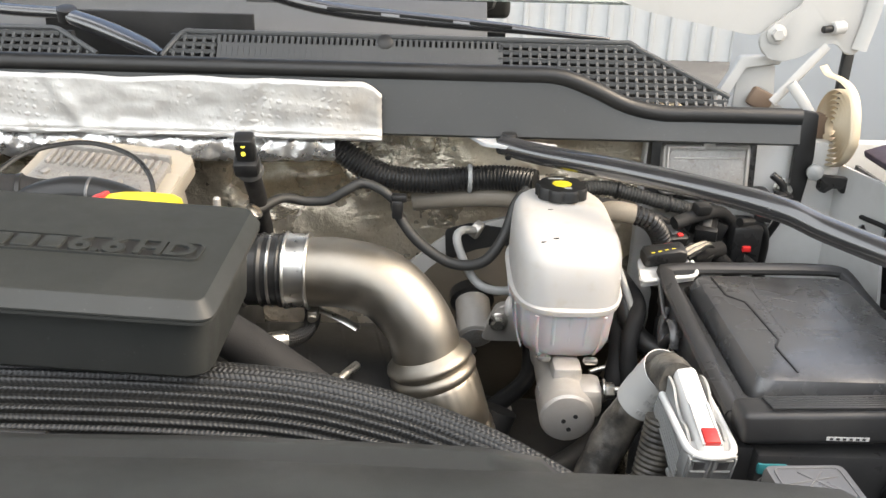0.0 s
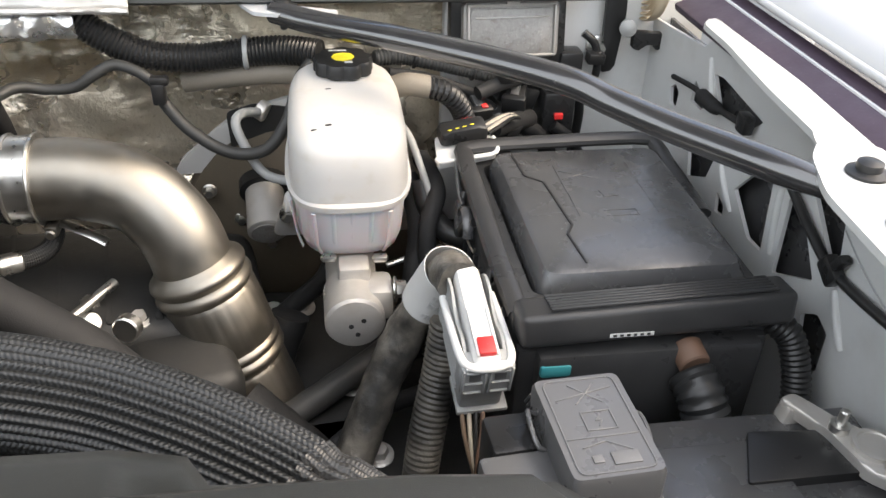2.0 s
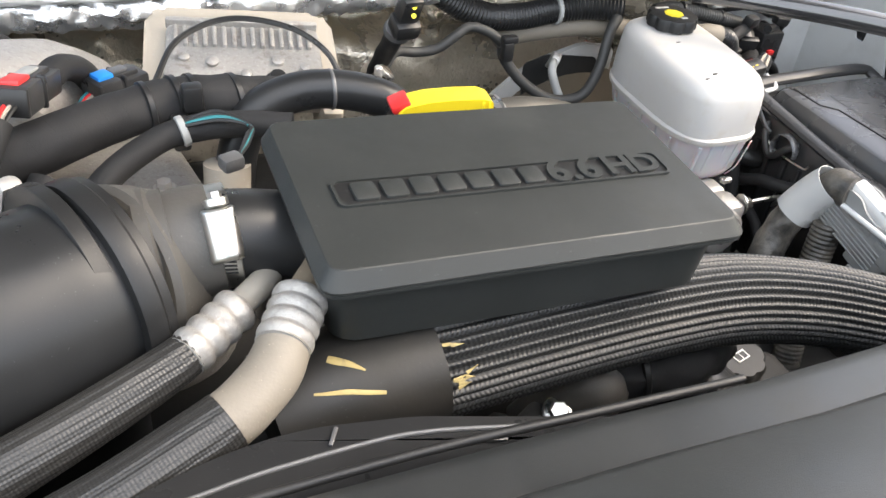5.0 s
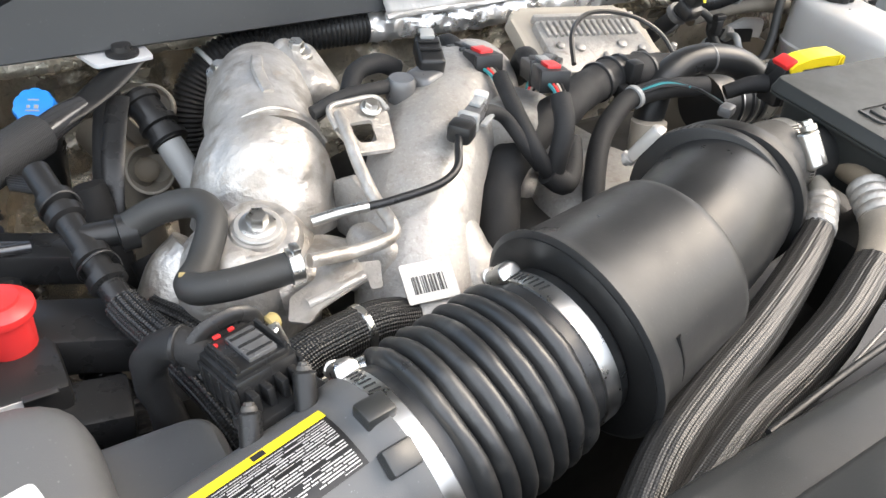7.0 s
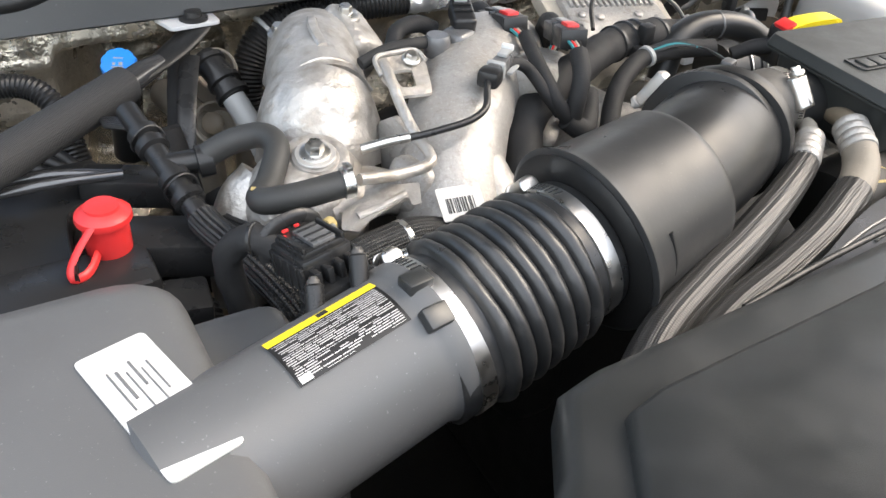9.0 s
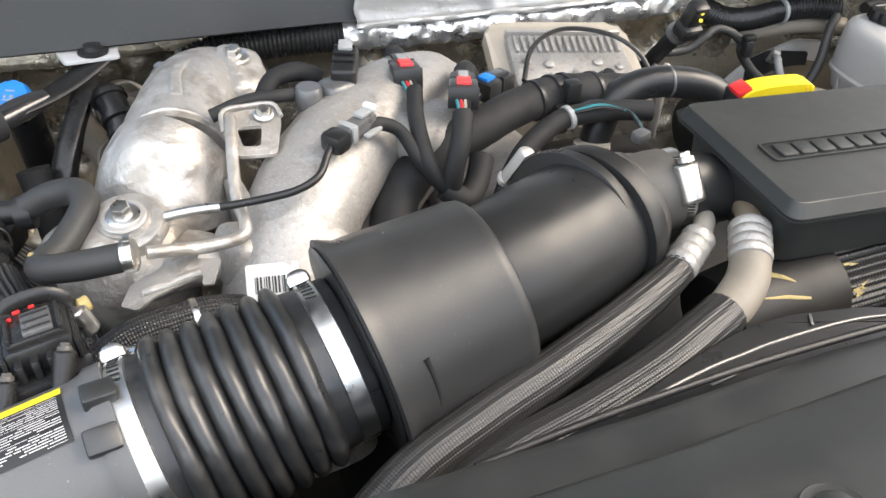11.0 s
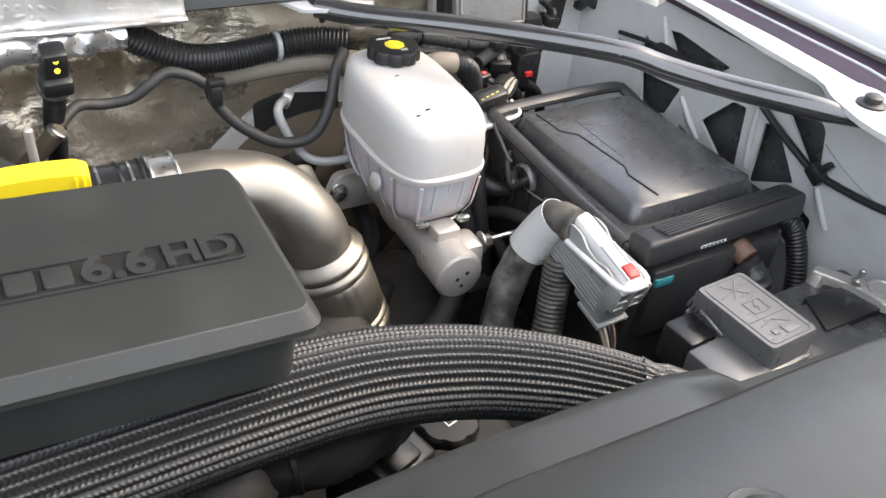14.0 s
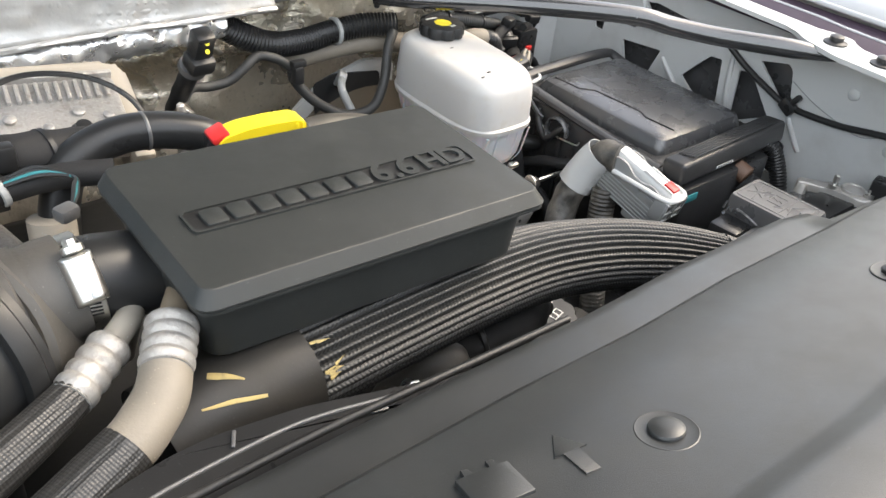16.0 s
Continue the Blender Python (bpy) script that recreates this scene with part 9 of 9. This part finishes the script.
for pts, r in (([(0.31, 0.935, 1.22), (0.34, 0.97, 1.21), (0.37, 1.0, 1.20)], 0.012), ([(0.23, 0.93, 1.19), (0.24, 0.87, 1.18), (0.225, 0.83, 1.15), (0.23, 0.80, 1.05)], 0.010), ([(0.272, 0.735, 1.15), (0.250, 0.77, 1.145), (0.243, 0.80, 1.135), (0.235, 0.84, 1.10), (0.22, 0.85, 1.0)], 0.008), ([(0.215, 0.92, 1.17), (0.22, 0.86, 1.14), (0.21, 0.82, 1.10), (0.21, 0.82, 1.0)], 0.012), ([(0.29, 0.955, 1.18), (0.30, 0.97, 1.14), (0.30, 0.98, 1.05)], 0.018), ([(0.35, 1.02, 1.18), (0.33, 1.0, 1.14), (0.32, 0.98, 1.05)], 0.016), ([(0.232, 0.83, 1.09), (0.235, 0.79, 1.10), (0.225, 0.75, 1.09), (0.22, 0.73, 1.05)], 0.007)):
    bm = B()
    sweep(bm, pts, r, 14, 0.006, wrinkle=0.06)
    part("cable", bm, "tape", dl)
bm = B()
sweep(bm, [(0.225, 0.885, 1.185), (0.232, 0.865, 1.16), (0.248, 0.838, 1.148), (0.275, 0.825, 1.145)], 0.012, 16, 0.004)
part("elbow_hose", bm, "rubber", dl)

# clip and cable on the inner fender
fcb = thing("fender_cable", (0.53, 0.6, 1.23), "thin black cable clipped to the inner fender", "cable")
bm = B()
sweep(bm, [(0.528, 0.72, 1.285), (0.529, 0.69, 1.268), (0.528, 0.645, 1.250), (0.528, 0.605, 1.239), (0.529, 0.535, 1.242), (0.53, 0.47, 1.254), (0.53, 0.40, 1.262)], 0.0045, 10, 0.006)
part("cable", bm, "black", fcb)
bm = B()
box(bm, (0.527, 0.607, 1.239), (0.012, 0.024, 0.018), 0.003, (30, 0, 0))
box(bm, (0.527, 0.60, 1.25), (0.010, 0.008, 0.02), 0.002, (30, 0, 0))
part("clip", bm, "black", fcb)
fcc = thing("fender_cable", (0.53, 0.84, 1.27), "short black cable and clip across the fender openings", "cable")
bm = B()
sweep(bm, [(0.529, 0.97, 1.262, 0.003), (0.527, 0.915, 1.272, 0.003), (0.526, 0.893, 1.274, 0.0035), (0.526, 0.888, 1.274, 0.0075), (0.526, 0.86, 1.274, 0.0078), (0.526, 0.845, 1.276, 0.0065), (0.526, 0.838, 1.277, 0.0035), (0.528, 0.78, 1.284, 0.0035)], None, 12, 0.004)
part("cable", bm, "tape", fcc)
bm = B()
box(bm, (0.524, 0.785, 1.288), (0.012, 0.018, 0.02), 0.003)
part("clip", bm, "black", fcc)
bm = B()
sweep(bm, [(0.485, 0.602, 1.195), (0.500, 0.592, 1.182), (0.506, 0.575, 1.145), (0.498, 0.558, 1.10), (0.485, 0.55, 1.04)], 0.0125, 18, corr=(0.005, 0.12))
solid("fender_loom", bm, "black", "black corrugated loom beside the fuse box", "wiring loom")

# lower bay clutter under the charge pipe
lc = thing("lower_hose", (-0.1, 0.65, 1.1), "dark hoses and fittings low in the bay", "hose")
for pts, r, mt in (([(-0.21, 0.69, 1.245), (-0.16, 0.672, 1.222), (-0.115, 0.66, 1.196), (-0.07, 0.65, 1.165), (-0.02, 0.64, 1.11)], 0.021, "tape"), ([(-0.22, 0.70, 1.16), (-0.10, 0.70, 1.12), (0.0, 0.67, 1.06)], 0.022, "rubber"), ([(-0.131, 0.81, 1.202), (-0.131, 0.808, 1.186), (-0.137, 0.795, 1.177), (-0.150, 0.782, 1.176), (-0.158, 0.775, 1.179)], 0.0088, "braid_fine"), ([(0.08, 0.80, 1.08), (0.06, 0.78, 1.02), (0.07, 0.74, 0.95)], 0.02, "rubber"), ([(0.03, 0.70, 1.05), (0.1, 0.66, 1.0), (0.16, 0.62, 0.98)], 0.03, "tape")):
    bm = B()
    sweep(bm, pts, r, 18, 0.006, wrinkle=0.03)
    part("hose", bm, mt, lc)
for p, q, r in (((-0.112, 0.735, 1.1395), (-0.079, 0.782, 1.146), 0.0050), ((-0.103, 0.757, 1.136), (-0.097, 0.765, 1.138), 0.0085), ((-0.057, 0.70, 1.150), (-0.054, 0.712, 1.148), 0.012), ((-0.155, 0.777, 1.178), (-0.173, 0.764, 1.181), 0.0098), ((-0.172, 0.765, 1.181), (-0.21, 0.735, 1.186), 0.006), ((-0.105, 0.725, 1.135), (-0.085, 0.714, 1.152), 0.009), ((0.055, 0.86, 1.02), (0.06, 0.85, 1.05), 0.012), ((-0.04, 0.74, 1.08), (-0.03, 0.73, 1.10), 0.012)):
    bm = B()
    cyl(bm, p, q, r)
    part("fitting", bm, "clamp", lc)
sb = thing("low_bay_mass", (0.12, 0.72, 0.94), "dark filler masses low in the bay, coloured for deep shade", "steering gear")
# Added boxes fill the void; their near-black colour stands for deep shade.
for nm_, c_, s_, q_ in (("dark_mass_front", (-0.14, 0.735, 1.03), (0.26, 0.20, 0.13), 6), ("dark_mass_top", (-0.155, 0.80, 1.095), (0.09, 0.07, 0.05), -12), ("dark_mass_rear", (-0.06, 0.86, 1.02), (0.22, 0.22, 0.12), 10), ("dark_mass_mid", (0.10, 0.80, 0.98), (0.18, 0.3, 0.06), -5), ("dark_mass_side", (0.17, 0.62, 0.98), (0.2, 0.24, 0.06), 5)):
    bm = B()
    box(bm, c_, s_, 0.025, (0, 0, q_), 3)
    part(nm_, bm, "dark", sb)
for pts, r, mt in (([(0.02, 0.78, 1.03), (0.07, 0.84, 1.05), (0.12, 0.90, 1.06), (0.13, 0.97, 1.08)], 0.011, "rubber"), ([(0.06, 0.70, 1.02), (0.12, 0.74, 1.03), (0.19, 0.80, 1.04), (0.22, 0.88, 1.06)], 0.014, "hose"), ([(0.11, 0.66, 1.02), (0.17, 0.70, 1.035), (0.24, 0.73, 1.03)], 0.009, "tape")):
    bm = B()
    sweep(bm, pts, r, 16, 0.006, wrinkle=0.05)
    part("hose", bm, mt, sb)
for p in ((-0.055, 0.735, 1.096), (-0.17, 0.76, 1.120), (-0.13, 0.825, 1.120), (0.06, 0.83, 1.012), (0.14, 0.76, 1.012), (0.09, 0.90, 1.012), (0.16, 0.66, 1.012)):
    bm = B()
    hexbolt(bm, p, (0, -0.2, 1), 0.009, 0.01, 1.6)
    part("bolt", bm, "master", sb)

# straps, cables and rusty corner by the passenger-side brace
cs = thing("brace_strap", (-0.93, 0.88, 1.2), "flat black strap hanging below the brace", "strap")
bm = B()
sweep(bm, [(-0.905, 0.955, 1.315), (-0.918, 0.925, 1.30), (-0.935, 0.885, 1.272), (-0.945, 0.86, 1.235), (-0.948, 0.85, 1.18)], 0.007, 10, 0.006, squash=(1.5, 0.35))
part("strap", bm, "black", cs)
rp = thing("corner_bracket", (-1.06, 0.86, 1.15), "rusty brown bracket plate in the corner of the bay", "bracket")
bm = B()
slab(bm, rounded([(-1.12, 0.80), (-1.02, 0.80), (-1.01, 0.87), (-1.05, 0.90), (-1.12, 0.89)], 0.01, 3), 1.235, 1.240, None, 0.001)
part("plate", bm, "rust", rp)
bm = B()
hexbolt(bm, (-1.045, 0.865, 1.240), (0, 0, 1), 0.007, 0.007, 1.6)
part("bolt", bm, "clamp", rp)
dp = thing("heater_duct", (-0.88, 1.03, 1.22), "pale beige heater duct stub with a wire spring clamp", "duct")
bm = B()
lathe(bm, [(0.030, 0), (0.032, 0.003), (0.032, 0.02), (0.026, 0.026), (0.024, 0.045)], (-0.872, 1.055, 1.245), (0.05, -1, 0.15), 28)
part("stub", bm, "tan", dp)
bm = B()
sweep(bm, [(-0.872 + 0.033 * math.cos(a), 1.032 + 0.004 * math.sin(3 * a), 1.2485 + 0.033 * math.sin(a)) for a in [i * 0.35 for i in range(17)]], 0.0016, 6, 0.004)
part("spring_clamp", bm, "clamp", dp)

# more cables round the firewall plugs on the driver side
fl2 = thing("firewall_loom", (0.38, 1.02, 1.12), "cluster of black taped cables and clips on the firewall", "wiring loom")
for pts, r, mt in (([(0.30, 0.975, 1.245), (0.335, 0.99, 1.252), (0.37, 1.02, 1.245), (0.40, 1.04, 1.22)], 0.0085, "tape"), ([(0.355, 0.99, 1.20), (0.38, 1.0, 1.18), (0.40, 1.01, 1.15), (0.41, 1.02, 1.08)], 0.011, "tape"), ([(0.395, 1.01, 1.235), (0.43, 1.03, 1.225), (0.445, 1.04, 1.19), (0.44, 1.04, 1.12)], 0.006, "rubber"), ([(0.40, 1.0, 1.19), (0.425, 1.0, 1.17), (0.445, 1.01, 1.13), (0.45, 1.02, 1.07)], 0.0075, "rubber"), ([(0.44, 1.045, 1.29), (0.455, 1.04, 1.275), (0.46, 1.04, 1.24), (0.45, 1.05, 1.20)], 0.005, "black")):
    bm = B()
    sweep(bm, pts, r, 14, 0.005, wrinkle=0.05)
    part("cable", bm, mt, fl2)
for p, rot in (((0.335, 0.985, 1.262), 20), ((0.43, 1.025, 1.24), -10), ((0.455, 1.035, 1.262), 5)):
    bm = box(B(), p, (0.022, 0.016, 0.014), 0.003, (10, 5, rot))
    part("clip", bm, "black", fl2)

# dusty loom, plugs and a studded plate between the reservoir and the firewall
cl3 = thing("dusty_loom", (0.26, 1.0, 1.26), "dust-grey corrugated loom crossing the firewall behind the reservoir", "wiring loom")
bm = B()
sweep(bm, [(0.185, 1.005, 1.278), (0.215, 1.012, 1.277), (0.25, 1.012, 1.270), (0.285, 1.010, 1.262), (0.315, 1.012, 1.254), (0.345, 1.020, 1.244)], 0.0095, 20, corr=(0.0042, 0.12))
part("corrugated_tube", bm, "hose", cl3)
bm = B()
sweep(bm, [(0.200, 0.985, 1.268), (0.235, 0.988, 1.262), (0.27, 0.99, 1.250), (0.30, 0.995, 1.236), (0.325, 1.0, 1.215)], 0.006, 12, 0.005, wrinkle=0.06)
part("taped_branch", bm, "tape", cl3)
for x, y, z in ((0.232, 1.012, 1.274), (0.300, 1.011, 1.258)):
    bm = B()
    band(bm, (x, y, z), (1, 0, -0.2), 0.0102, 0.004, 0.0012, 20)
    part("cable_tie", bm, "black", cl3)
spl = thing("stud_plate", (0.315, 1.02, 1.24), "dull metal plate with two nuts on the firewall", "bracket")
bm = B()
slab(bm, rounded([(0.286, 1.262), (0.318, 1.268), (0.352, 1.246), (0.350, 1.224), (0.322, 1.220), (0.288, 1.236)], 0.006, 3), 0, 0.004, upright(1.035), 0.001)
part("plate", bm, "dimmed_pale", spl)
for p in ((0.300, 1.030, 1.249), (0.336, 1.030, 1.237)):
    bm = B()
    hexbolt(bm, p, (0, -1, 0.15), 0.006, 0.009, 1.6)
    part("nut", bm, "clamp", spl)
for at_, rz_, lock_ in (((0.300, 0.985, 1.222), 15, True), ((0.352, 1.005, 1.226), -20, False), ((0.330, 0.975, 1.200), 40, True)):
    k_ = thing("loom_plug", at_, "small black plug block on the firewall looms", "connector", "firewall loom plugs")
    m_k2 = pose(*at_, 20, 0, rz_)
    bm = box(B(), (0, 0, 0), (0.024, 0.034, 0.020), 0.003)
    box(bm, (0, -0.014, 0.002), (0.028, 0.010, 0.024), 0.002)
    bm.transform(m_k2)
    part("shell", bm, "black", k_)
    bm = box(B(), (0, 0.002, 0.0115), (0.010, 0.022, 0.004), 0.001)
    bm.transform(m_k2)
    part("latch", bm, "grey_box", k_)
    if lock_:
        bm = box(B(), (0.004, -0.012, 0.0145), (0.007, 0.006, 0.003), 0.0008)
        bm.transform(m_k2)
        part("lock", bm, "red", k_)
    for i in range(3):
        bm = B()
        sweep(bm, [tuple(m_k2 @ Vector(v)) for v in ((-0.006 + 0.006 * i, 0.016, 0), (-0.005 + 0.006 * i, 0.028, -0.003), (-0.002 + 0.004 * i, 0.042, -0.014))], 0.0022, 6, 0.004)
        part("wire", bm, ("rubber", "tan", "rubber")[i], k_)

# hose stubs against the firewall behind the charge pipe
hs = thing("firewall_pipe", (-0.235, 0.935, 1.22), "dusty brown pipe stub with a bright collar by the firewall", "pipe")
bm = B()
cyl(bm, (-0.213, 0.925, 1.268), (-0.252, 0.94, 1.222), 0.009)
part("metal_stub", bm, "booster", hs)
bm = B()
lathe(bm, [(0.009, 0), (0.0108, 0.001), (0.0108, 0.005), (0.009, 0.006)], (-0.213, 0.925, 1.268), (-0.66, 0.1, -0.74), 20)
part("stub_collar", bm, "clamp", hs)


# ---- low clutter between the braided hose and the front cover ----
tb = thing("valve_bracket", (-0.20, 0.50, 1.12), "dusty grey cast bracket and arm low behind the front cover", "bracket")
bm = B()
sweep(bm, [(-0.235, 0.515, 1.16, 0.014), (-0.215, 0.505, 1.19, 0.017), (-0.185, 0.495, 1.205, 0.019), (-0.165, 0.50, 1.185, 0.017)], None, 20, 0.005, wrinkle=0.12)
part("arm", bm, "block", tb)
bm = B()
box(bm, (-0.225, 0.495, 1.18), (0.05, 0.03, 0.03), 0.008, (0, -25, 20), 3)
part("lug", bm, "block", tb)
bm = B()
sweep(bm, [(-0.25, 0.53, 1.15), (-0.235, 0.50, 1.17), (-0.205, 0.478, 1.172), (-0.175, 0.475, 1.16)], 0.006, 10, 0.005, wrinkle=0.05)
part("tube", bm, "block", tb)
bm = B()
hexbolt(bm, (-0.222, 0.487, 1.196), (-0.2, -0.6, 1), 0.008, 0.008, 1.5)
part("bolt", bm, "clamp", tb)
tp = thing("taped_pipe", (-0.12, 0.50, 1.16), "black taped pipe with foil glints beside the braided hose", "pipe")
bm = B()
sweep(bm, [(-0.165, 0.515, 1.185), (-0.14, 0.507, 1.195), (-0.115, 0.50, 1.20), (-0.085, 0.50, 1.205), (-0.05, 0.52, 1.19)], 0.021, 26, 0.004, wrinkle=0.16)
part("pipe", bm, "tape", tp)
for k, p in enumerate(((-0.135, 0.505, 1.197), (-0.10, 0.50, 1.203))):
    bm = B()
    lathe(bm, [(0.0212, -0.003), (0.0225, -0.002), (0.0225, 0.002), (0.0212, 0.003)], p, (1, -0.25, 0.15), 26)
    part("tie_band", bm, "rubber", tp)
rb = thing("relay_block", (-0.05, 0.51, 1.08), "black relay block beside the coolant cap", "relay")
bm = B()
box(bm, (-0.052, 0.517, 1.135), (0.062, 0.05, 0.05), 0.006, (12, 10, 25), 3)
part("body", bm, "black", rb)
bm = B()
box(bm, (-0.05, 0.505, 1.162), (0.034, 0.026, 0.012), 0.003, (12, 10, 25))
part("lid", bm, "black", rb)
for i in range(3):
    bm = B()
    sweep(bm, [(-0.07 + i * 0.012, 0.493, 1.15), (-0.075 + i * 0.012, 0.48, 1.14), (-0.08 + i * 0.01, 0.475, 1.11)], 0.0026, 8, 0.004)
    part("wire", bm, ("rubber", "tan", "rubber")[i], rb)
